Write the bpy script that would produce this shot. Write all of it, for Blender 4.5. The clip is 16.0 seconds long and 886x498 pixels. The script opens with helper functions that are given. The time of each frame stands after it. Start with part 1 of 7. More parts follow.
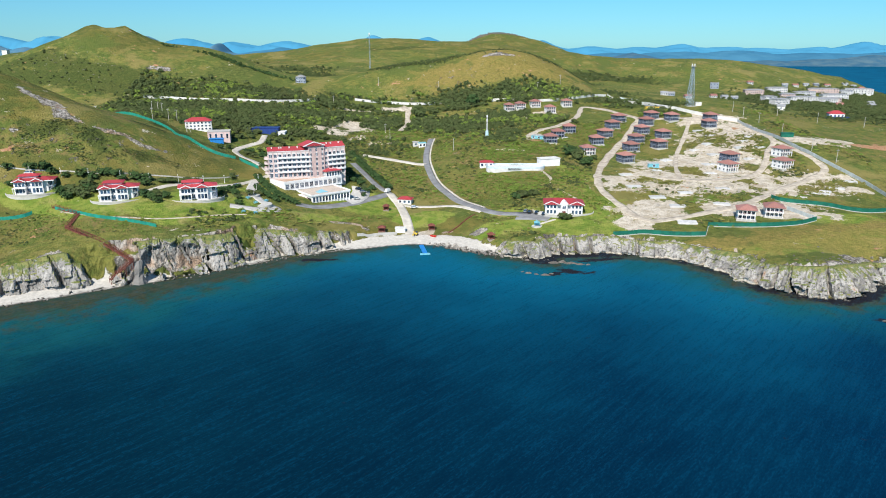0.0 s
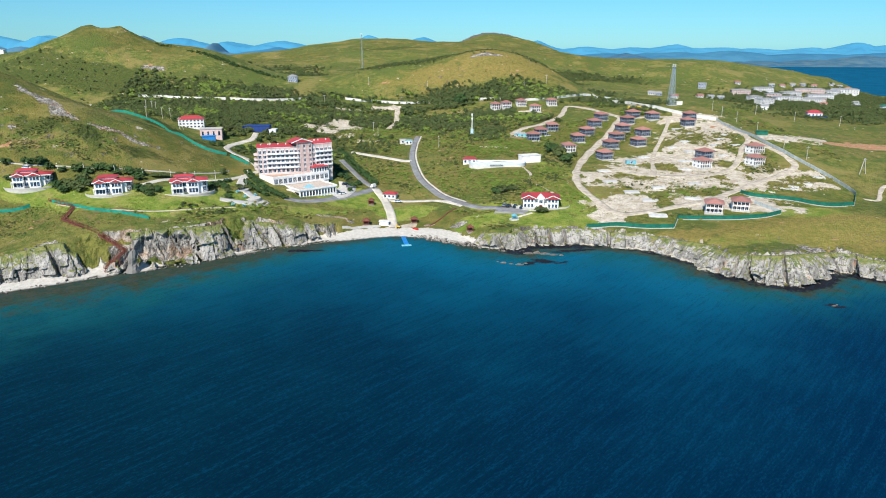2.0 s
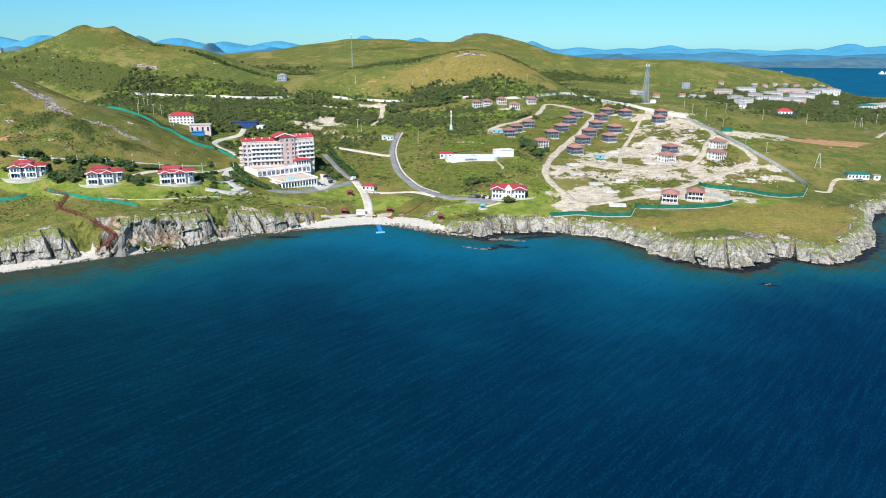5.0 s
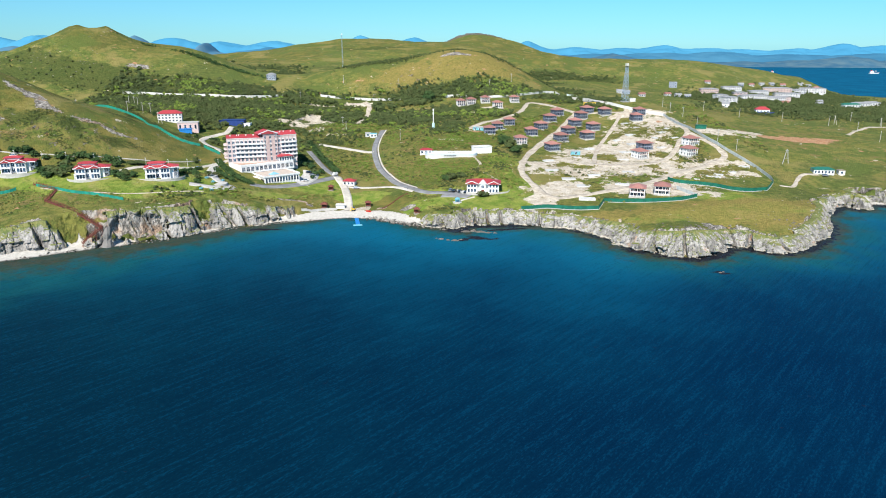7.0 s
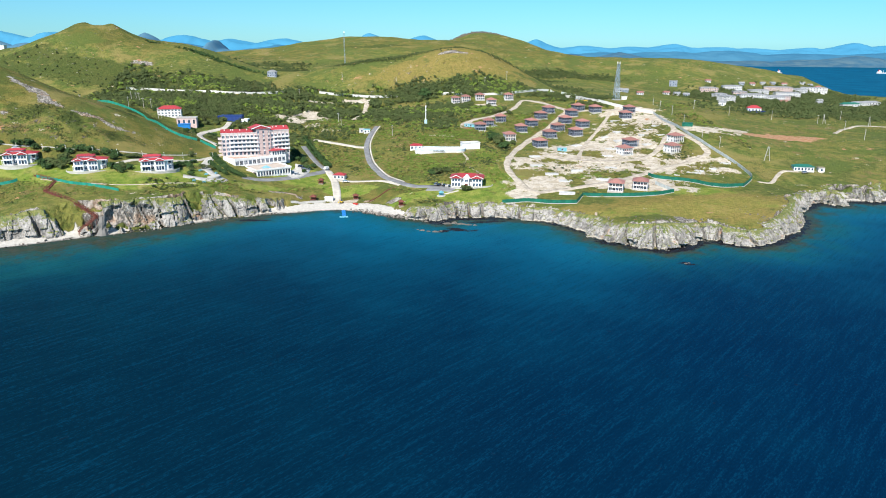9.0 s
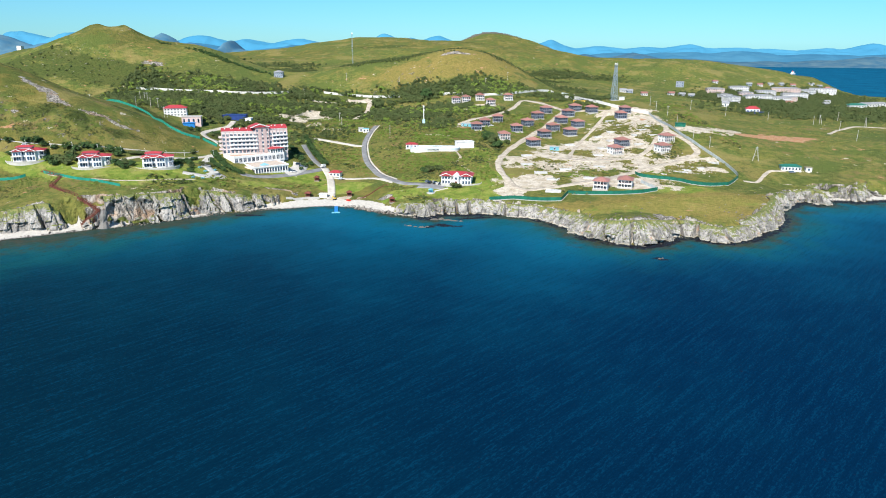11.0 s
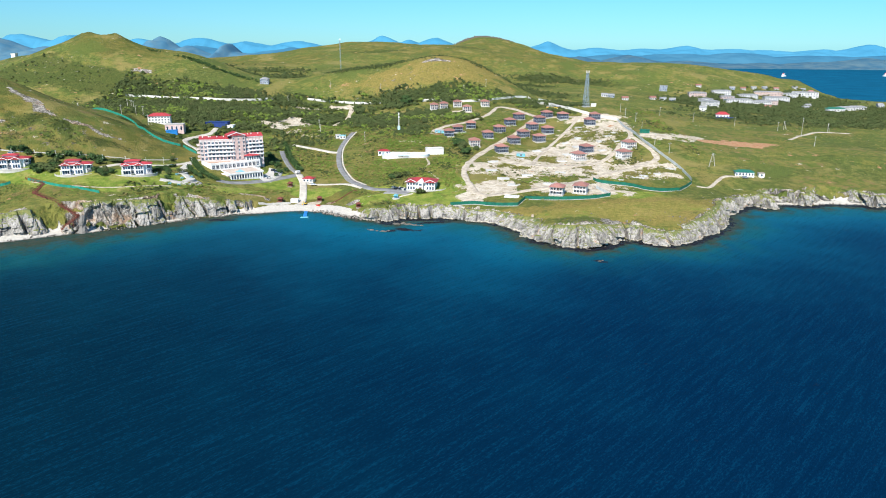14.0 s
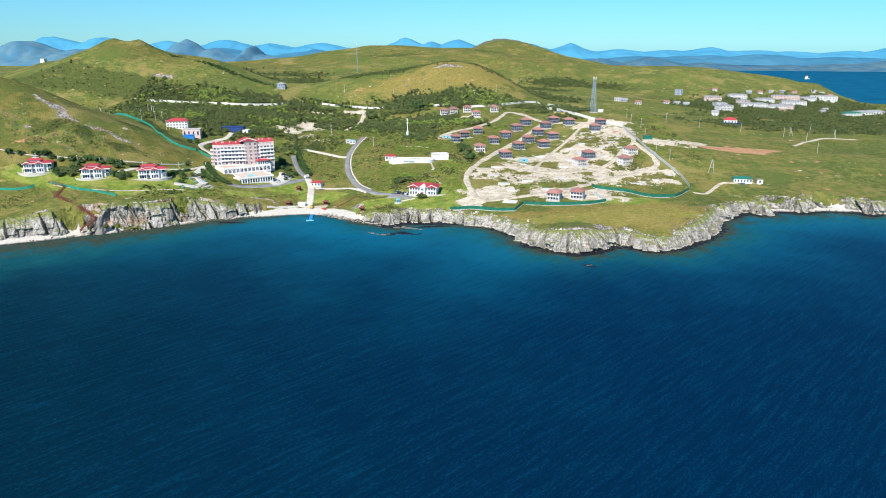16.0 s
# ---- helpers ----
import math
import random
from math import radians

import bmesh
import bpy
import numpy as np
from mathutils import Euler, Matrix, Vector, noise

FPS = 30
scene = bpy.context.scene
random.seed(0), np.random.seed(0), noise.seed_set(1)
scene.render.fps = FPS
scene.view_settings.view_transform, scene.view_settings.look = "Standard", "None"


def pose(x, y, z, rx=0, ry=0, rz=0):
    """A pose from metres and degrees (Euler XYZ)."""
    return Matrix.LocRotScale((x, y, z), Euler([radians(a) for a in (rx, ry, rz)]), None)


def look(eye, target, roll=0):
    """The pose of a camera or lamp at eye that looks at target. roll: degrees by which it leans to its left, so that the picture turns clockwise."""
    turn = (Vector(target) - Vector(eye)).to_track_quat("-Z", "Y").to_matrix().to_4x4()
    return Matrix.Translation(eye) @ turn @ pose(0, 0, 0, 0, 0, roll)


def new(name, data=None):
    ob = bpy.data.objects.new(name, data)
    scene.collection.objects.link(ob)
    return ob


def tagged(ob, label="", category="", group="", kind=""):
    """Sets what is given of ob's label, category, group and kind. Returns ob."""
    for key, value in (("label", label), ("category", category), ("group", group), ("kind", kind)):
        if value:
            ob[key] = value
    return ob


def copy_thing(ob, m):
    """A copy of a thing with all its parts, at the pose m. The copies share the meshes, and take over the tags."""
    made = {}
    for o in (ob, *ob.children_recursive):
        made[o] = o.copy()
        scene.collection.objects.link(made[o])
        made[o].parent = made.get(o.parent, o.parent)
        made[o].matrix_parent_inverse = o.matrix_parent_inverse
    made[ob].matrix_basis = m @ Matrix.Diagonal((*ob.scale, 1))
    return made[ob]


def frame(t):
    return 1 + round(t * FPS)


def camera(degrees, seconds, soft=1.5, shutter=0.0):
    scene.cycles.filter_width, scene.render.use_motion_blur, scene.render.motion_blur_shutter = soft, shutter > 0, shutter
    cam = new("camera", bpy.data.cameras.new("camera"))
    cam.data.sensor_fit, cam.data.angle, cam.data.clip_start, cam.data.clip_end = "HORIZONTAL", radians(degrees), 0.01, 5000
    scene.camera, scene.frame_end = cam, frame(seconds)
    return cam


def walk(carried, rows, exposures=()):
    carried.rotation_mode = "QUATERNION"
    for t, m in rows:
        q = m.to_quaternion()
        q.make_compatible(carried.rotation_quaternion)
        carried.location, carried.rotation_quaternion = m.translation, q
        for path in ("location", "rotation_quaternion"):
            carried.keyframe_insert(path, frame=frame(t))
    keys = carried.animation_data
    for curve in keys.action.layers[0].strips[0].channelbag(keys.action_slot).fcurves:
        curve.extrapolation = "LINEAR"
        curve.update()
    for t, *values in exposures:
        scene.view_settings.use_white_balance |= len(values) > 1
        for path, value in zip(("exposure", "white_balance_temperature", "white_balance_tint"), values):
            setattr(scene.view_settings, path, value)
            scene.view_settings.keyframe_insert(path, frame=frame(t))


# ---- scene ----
cam = camera(66.4, 16.0, soft=1.0)
PATH = [
    (0, (0.366, -0.777, 96.554), (0.294, 1.134, 95.969), 0.0),
    (0.5, (2.384, -5.011, 96.628), (2.316, -3.1, 96.043), 0.1),
    (1, (4.831, -8.54, 96.524), (4.763, -6.628, 95.939), 0.0),
    (1.5, (7.159, -12.524, 96.611), (7.093, -10.613, 96.026), 0.1),
    (2, (8.88, -15.993, 96.891), (8.818, -14.081, 96.306), 0.1),
    (2.5, (11.112, -19.892, 96.875), (11.053, -17.981, 96.29), 0.2),
    (3, (13.516, -23.77, 96.844), (13.458, -21.858, 96.259), 0.2),
    (3.5, (15.727, -27.74, 96.742), (15.671, -25.828, 96.158), 0.2),
    (4, (18.045, -31.595, 96.636), (17.99, -29.683, 96.052), 0.2),
    (6.5, (32.532, -50.243, 96.682), (32.483, -48.33, 96.099), 0.2),
    (7, (36.163, -53.674, 96.684), (36.116, -51.762, 96.1), 0.2),
    (7.5, (40.154, -57.161, 96.654), (40.106, -55.249, 96.069), 0.3),
    (8, (43.952, -60.386, 96.839), (43.905, -58.474, 96.253), 0.3),
    (8.5, (47.91, -63.97, 96.871), (47.859, -62.059, 96.283), 0.4),
    (9, (51.612, -67.021, 96.998), (51.538, -65.112, 96.409), 0.4),
    (11.5, (72.381, -82.442, 98.855), (72.26, -80.534, 98.266), 0.4),
    (12, (76.401, -85.559, 99.948), (76.28, -83.651, 99.36), 0.3),
    (12.5, (80.676, -88.611, 101.505), (80.552, -86.703, 100.918), 0.3),
    (13, (84.82, -91.801, 102.822), (84.697, -89.893, 102.236), 0.3),
    (13.5, (89.302, -94.947, 104.463), (89.178, -93.039, 103.875), 0.3),
    (14, (93.502, -98.08, 105.844), (93.378, -96.172, 105.257), 0.3),
    (14.5, (97.347, -101.318, 107.334), (97.222, -99.411, 106.748), 0.3),
    (15, (101.51, -104.471, 108.808), (101.37, -102.565, 108.222), 0.2),
    (15.5, (105.314, -107.579, 110.331), (105.149, -105.674, 109.745), 0.3),
    (16, (109.446, -111.006, 111.785), (109.255, -109.103, 111.2), 0.2),
]
walk(cam, [(t, look(eye, target, roll)) for t, eye, target, roll in PATH], [(0, 0.44), (8, 0.61), (16, 0.64)])

# ---- sky, sun ----
SUN_EL, SUN_AZ = 44.0, -15.0  # the sun stands behind the camera, a little to its left
world = bpy.data.worlds.new("sky")
scene.world = world
world.use_nodes = True
wn = world.node_tree.nodes
sky_tex = wn.new("ShaderNodeTexSky")
sky_tex.sky_type, sky_tex.sun_disc = "NISHITA", False
sky_tex.sun_elevation, sky_tex.sun_rotation = radians(SUN_EL), radians(180 - SUN_AZ)
sky_tex.air_density, sky_tex.dust_density, sky_tex.ozone_density = 1.0, 0.0, 3.0
wn["Background"].inputs["Strength"].default_value = 0.074
clear_air = wn.new("ShaderNodeMix")  # the clear maritime air: less red in the low sky
clear_air.data_type, clear_air.blend_type = "RGBA", "MULTIPLY"
clear_air.inputs[0].default_value = 1.0
aloft, lift = wn.new("ShaderNodeSeparateXYZ"), wn.new("ShaderNodeMapRange")
world.node_tree.links.new(wn.new("ShaderNodeTexCoord").outputs["Generated"], aloft.inputs[0])
world.node_tree.links.new(aloft.outputs["Z"], lift.inputs["Value"])
lift.inputs["From Max"].default_value = 0.22
air_tint = wn.new("ShaderNodeMix")
air_tint.data_type = "RGBA"
air_tint.inputs[6].default_value, air_tint.inputs[7].default_value = (0.33, 0.76, 1.19, 1), (0.38, 0.91, 1.12, 1)
world.node_tree.links.new(lift.outputs[0], air_tint.inputs[0])
world.node_tree.links.new(air_tint.outputs[2], clear_air.inputs[7])
world.node_tree.links.new(sky_tex.outputs["Color"], clear_air.inputs[6])
world.node_tree.links.new(clear_air.outputs[2], wn["Background"].inputs["Color"])
sun = new("sun", bpy.data.lights.new("sun", "SUN"))
sun.data.energy, sun.data.angle, sun.data.color = 5.0, radians(0.6), (1.0, 0.95, 0.86)
to_sun = Vector((math.sin(radians(SUN_AZ)) * math.cos(radians(SUN_EL)), -math.cos(radians(SUN_AZ)) * math.cos(radians(SUN_EL)), math.sin(radians(SUN_EL))))
sun.matrix_basis = look(to_sun * 400 + Vector((60, 350, 0)), (60, 350, 0))
scene.view_settings.exposure = 0.55


# ---- materials ----
class Nodes:
    """A short way to write a node material."""

    def __init__(self, name):
        self.mat = bpy.data.materials.new(name)
        self.mat.use_nodes = True
        self.tree = self.mat.node_tree
        self.bsdf = self.tree.nodes["Principled BSDF"]
        self.where = self.add("ShaderNodeNewGeometry").outputs["Position"]

    def add(self, kind, **settings):
        node = self.tree.nodes.new(kind)
        for key, value in settings.items():
            setattr(node, key, value)
        return node

    def put(self, value, socket):
        if isinstance(value, bpy.types.NodeSocket):
            self.tree.links.new(value, socket)
        elif isinstance(value, tuple) and len(value) == 3 and socket.type == "RGBA":
            socket.default_value = (*value, 1)
        else:
            socket.default_value = value

    def noise(self, size, detail=3.0, rough=0.55, stretch=(1, 1, 1), where=None):
        turn = self.add("ShaderNodeVectorMath", operation="MULTIPLY")
        self.put(where or self.where, turn.inputs[0])
        turn.inputs[1].default_value = tuple(s / size for s in stretch)
        tex = self.add("ShaderNodeTexNoise")
        self.put(turn.outputs[0], tex.inputs["Vector"])
        tex.inputs["Scale"].default_value, tex.inputs["Detail"].default_value, tex.inputs["Roughness"].default_value = 1.0, detail, rough
        return tex.outputs["Fac"]

    def cells(self, size, stretch=(1, 1, 1), feature="F1"):
        turn = self.add("ShaderNodeVectorMath", operation="MULTIPLY")
        self.put(self.where, turn.inputs[0])
        turn.inputs[1].default_value = tuple(s / size for s in stretch)
        tex = self.add("ShaderNodeTexVoronoi", feature=feature)
        self.put(turn.outputs[0], tex.inputs["Vector"])
        tex.inputs["Scale"].default_value = 1.0
        return tex

    def step(self, value, low, high):
        node = self.add("ShaderNodeMapRange", interpolation_type="SMOOTHSTEP")
        self.put(value, node.inputs["Value"])
        self.put(low, node.inputs["From Min"]), self.put(high, node.inputs["From Max"])
        return node.outputs["Result"]

    def sum(self, a, b, operation="ADD"):
        node = self.add("ShaderNodeMath", operation=operation)
        self.put(a, node.inputs[0]), self.put(b, node.inputs[1])
        return node.outputs[0]

    def mix(self, a, b, fac, blend="MIX"):
        node = self.add("ShaderNodeMix", data_type="RGBA", blend_type=blend)
        self.put(fac, node.inputs["Factor"])
        colours = [s for s in node.inputs if s.type == "RGBA"]
        self.put(a, colours[0]), self.put(b, colours[1])
        return [s for s in node.outputs if s.type == "RGBA"][0]

    def field(self, name):
        node = self.add("ShaderNodeAttribute", attribute_name=name)
        return node.outputs["Fac"]

    def bump(self, value, distance, strength=1.0):
        node = self.add("ShaderNodeBump")
        node.inputs["Strength"].default_value, node.inputs["Distance"].default_value = strength, distance
        self.put(value, node.inputs["Height"])
        self.put(node.outputs[0], self.bsdf.inputs["Normal"])

    def done(self, colour, rough=0.9, metal=0.0, spec=0.3):
        self.put(colour, self.bsdf.inputs["Base Color"])
        self.put(rough, self.bsdf.inputs["Roughness"])
        self.bsdf.inputs["Metallic"].default_value = metal
        self.bsdf.inputs["Specular IOR Level"].default_value = spec
        return self.mat


def plain(name, colour, wear=0.18, size=1.5, rough=0.8, metal=0.0, spec=0.3, relief=0.0, vary=0.0):
    """A painted, plastered or cast surface: its colour, broad stains, fine grain, and a spread from thing to thing."""
    n = Nodes(name)
    dark = tuple(c * (1 - wear) for c in colour)
    light = tuple(min(1, c * (1 + wear * 0.6)) for c in colour)
    shade = n.mix(dark, light, n.step(n.noise(size, 4), 0.3, 0.7))
    shade = n.mix(shade, tuple(c * 0.75 for c in colour), n.sum(n.step(n.noise(size * 0.15, 2), 0.5, 0.8), wear, "MULTIPLY"))
    if vary:
        info = n.add("ShaderNodeObjectInfo")
        shade = n.mix(shade, tuple(c * (1 - vary) for c in colour), info.outputs["Random"])
    if relief:
        n.bump(n.noise(size * 0.2, 3), relief)
    return n.done(shade, rough, metal, spec)


def ground_material():
    n = Nodes("grass_and_earth")
    up = n.add("ShaderNodeSeparateXYZ")
    n.put(n.add("ShaderNodeNewGeometry").outputs["Normal"], up.inputs[0])
    level = up.outputs["Z"]
    broad, mid, fine, patch = n.noise(75, 6, 0.6), n.noise(13, 7, 0.68), n.noise(2.0, 5, 0.7), n.noise(32, 7, 0.66)
    tuft = n.noise(0.9, 3, 0.7)

    def edge(name, noise, gain, low=0.42, high=0.58):
        """Where a kind of ground lies, its rim frayed by noise."""
        return n.step(n.sum(n.field(name), n.sum(n.sum(noise, 0.5, "SUBTRACT"), gain, "MULTIPLY")), low, high)

    grass = n.mix((0.172, 0.180, 0.050), (0.095, 0.142, 0.036), n.step(mid, 0.42, 0.58))
    grass = n.mix(grass, (0.215, 0.190, 0.070), n.sum(n.step(patch, 0.52, 0.62), 0.8, "MULTIPLY"))
    grass = n.mix(grass, (0.082, 0.116, 0.034), n.sum(n.step(broad, 0.50, 0.60), 0.75, "MULTIPLY"))
    grass = n.mix(grass, (0.050, 0.073, 0.022), n.sum(n.step(fine, 0.52, 0.66), 0.6, "MULTIPLY"))
    grass = n.mix(grass, (0.235, 0.225, 0.078), n.sum(n.step(fine, 0.44, 0.30), 0.45, "MULTIPLY"))
    mott = n.noise(4.6, 6, 0.72)
    grass = n.mix(grass, (0.060, 0.086, 0.026), n.sum(n.step(mott, 0.51, 0.60), 0.55, "MULTIPLY"))
    grass = n.mix(grass, (0.235, 0.232, 0.080), n.sum(n.step(mott, 0.47, 0.38), 0.55, "MULTIPLY"))
    brush = n.mix((0.042, 0.066, 0.020), (0.085, 0.112, 0.034), n.step(fine, 0.35, 0.65))
    # olive sward, its tone raised somewhat to stand in for haze on far hills
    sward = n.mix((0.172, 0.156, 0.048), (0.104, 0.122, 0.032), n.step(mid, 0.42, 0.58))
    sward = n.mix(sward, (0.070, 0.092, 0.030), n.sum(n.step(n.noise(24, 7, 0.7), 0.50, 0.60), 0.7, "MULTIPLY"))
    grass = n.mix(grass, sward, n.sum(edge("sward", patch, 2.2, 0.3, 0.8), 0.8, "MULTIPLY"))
    meadow = n.noise(46, 5, 0.6)
    grass = n.mix(grass, (0.092, 0.132, 0.036), n.sum(n.step(meadow, 0.53, 0.60), 0.75, "MULTIPLY"))
    grass = n.mix(grass, (0.250, 0.222, 0.088), n.sum(n.step(meadow, 0.45, 0.38), 0.6, "MULTIPLY"))
    grass = n.mix(grass, brush, n.sum(edge("scrub", mid, 2.4, 0.32, 0.70), 0.85, "MULTIPLY"))
    heather = n.mix((0.185, 0.182, 0.058), (0.100, 0.138, 0.036), n.step(n.noise(6, 6, 0.7), 0.42, 0.58))
    heather = n.mix(heather, (0.070, 0.120, 0.026), n.sum(n.step(n.noise(11, 6, 0.7), 0.52, 0.60), 0.75, "MULTIPLY"))
    heather = n.mix(heather, (0.200, 0.150, 0.078), n.sum(n.step(n.noise(9, 6, 0.7), 0.50, 0.60), 0.7, "MULTIPLY"))
    grass = n.mix(grass, heather, n.sum(edge("brush", mid, 2.2, 0.3, 0.75), 0.9, "MULTIPLY"))
    lawn = n.mix((0.138, 0.222, 0.038), (0.245, 0.290, 0.070), n.step(n.noise(7, 5, 0.6), 0.38, 0.62))
    lawn = n.mix(lawn, (0.34, 0.29, 0.135), n.sum(n.step(n.noise(17, 5, 0.65), 0.52, 0.66), 0.6, "MULTIPLY"))
    lawn = n.mix(lawn, (0.085, 0.145, 0.020), n.sum(n.step(mott, 0.5, 0.62), 0.55, "MULTIPLY"))
    grass = n.mix(grass, lawn, edge("lawn", mid, 2.4, 0.38, 0.62))
    grass = n.mix(grass, n.mix((0.300, 0.228, 0.082), (0.190, 0.170, 0.052), n.step(fine, 0.4, 0.6)), n.sum(edge("dry", mid, 3.2, 0.3, 0.8), 0.7, "MULTIPLY"))
    grass = n.mix(grass, (1.0, 0.945, 0.86), 1.0, "MULTIPLY")  # late summer
    earth = n.mix((0.46, 0.395, 0.305), (0.63, 0.570, 0.485), n.step(n.noise(6, 7, 0.72), 0.40, 0.60))
    earth = n.mix(earth, (0.29, 0.245, 0.18), n.sum(n.step(fine, 0.48, 0.66), 0.6, "MULTIPLY"))
    earth = n.mix(earth, (0.62, 0.57, 0.50), n.sum(n.step(tuft, 0.56, 0.66), 0.5, "MULTIPLY"))
    top = n.mix(grass, earth, edge("dirt", n.noise(10, 8, 0.72), 3.0, 0.42, 0.54))
    red = n.mix((0.38, 0.185, 0.095), (0.46, 0.29, 0.18), n.step(fine, 0.35, 0.65))
    top = n.mix(top, red, edge("clay", mid, 3.0, 0.42, 0.58))
    streak = n.noise(4.5, 7, 0.72, (1, 1, 0.5))
    rock = n.mix((0.20, 0.183, 0.165), (0.54, 0.50, 0.455), n.step(streak, 0.38, 0.62))
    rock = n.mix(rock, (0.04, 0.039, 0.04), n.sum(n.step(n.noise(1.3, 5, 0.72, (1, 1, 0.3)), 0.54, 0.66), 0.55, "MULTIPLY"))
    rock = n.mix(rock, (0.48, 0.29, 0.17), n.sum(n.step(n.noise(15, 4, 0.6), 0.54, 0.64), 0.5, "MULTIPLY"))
    for size, tall in ((9, 0.4), (4, 0.55)):  # fissures, the shade inside them painted as dark lines
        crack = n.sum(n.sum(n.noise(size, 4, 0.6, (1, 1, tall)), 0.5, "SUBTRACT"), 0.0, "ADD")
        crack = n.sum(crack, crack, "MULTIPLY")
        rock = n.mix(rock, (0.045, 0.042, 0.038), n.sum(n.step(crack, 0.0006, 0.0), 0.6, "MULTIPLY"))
    steep = n.sum(level, n.sum(n.sum(n.noise(5, 6, 0.7), 0.5, "SUBTRACT"), 1.1, "MULTIPLY"))
    stone = n.sum(1.0, n.step(steep, 0.66, 0.76), "SUBTRACT")
    stone = n.sum(stone, n.sum(1.0, edge("turf", mid, 2.5), "SUBTRACT"), "MULTIPLY")
    stone = n.sum(stone, edge("crag", n.noise(5, 7, 0.72), 3.0, 0.5, 0.66), "MAXIMUM")
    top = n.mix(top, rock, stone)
    sand = n.mix((0.42, 0.40, 0.365), (0.54, 0.515, 0.475), n.step(n.noise(1.4, 5, 0.7), 0.35, 0.65))
    sand = n.mix(sand, (0.24, 0.225, 0.20), n.sum(n.step(n.noise(0.6, 3), 0.58, 0.68), 0.25, "MULTIPLY"))
    strand = edge("sand", n.noise(3, 5, 0.65), 1.6)
    top = n.mix(top, sand, strand)
    calm = n.sum(1.0, n.sum(strand, 0.8, "MULTIPLY"), "SUBTRACT")
    place = n.add("ShaderNodeSeparateXYZ")
    n.put(n.where, place.inputs[0])
    wet = n.step(n.sum(place.outputs["Z"], n.sum(n.noise(2.5, 4), 0.5, "MULTIPLY")), 0.55, 0.3)
    top = n.mix(top, (0.032, 0.028, 0.024), n.sum(wet, 0.85, "MULTIPLY"))
    n.bump(n.sum(n.sum(n.sum(fine, 0.9, "MULTIPLY"), n.sum(n.sum(tuft, 0.5, "MULTIPLY"), n.sum(n.sum(n.noise(1.6, 5, 0.7, (1, 1, 0.4)), stone, "MULTIPLY"), 1.2, "MULTIPLY"))), calm, "MULTIPLY"), 1.3, 1.0)
    return n.done(top, 0.95, 0, 0.1)


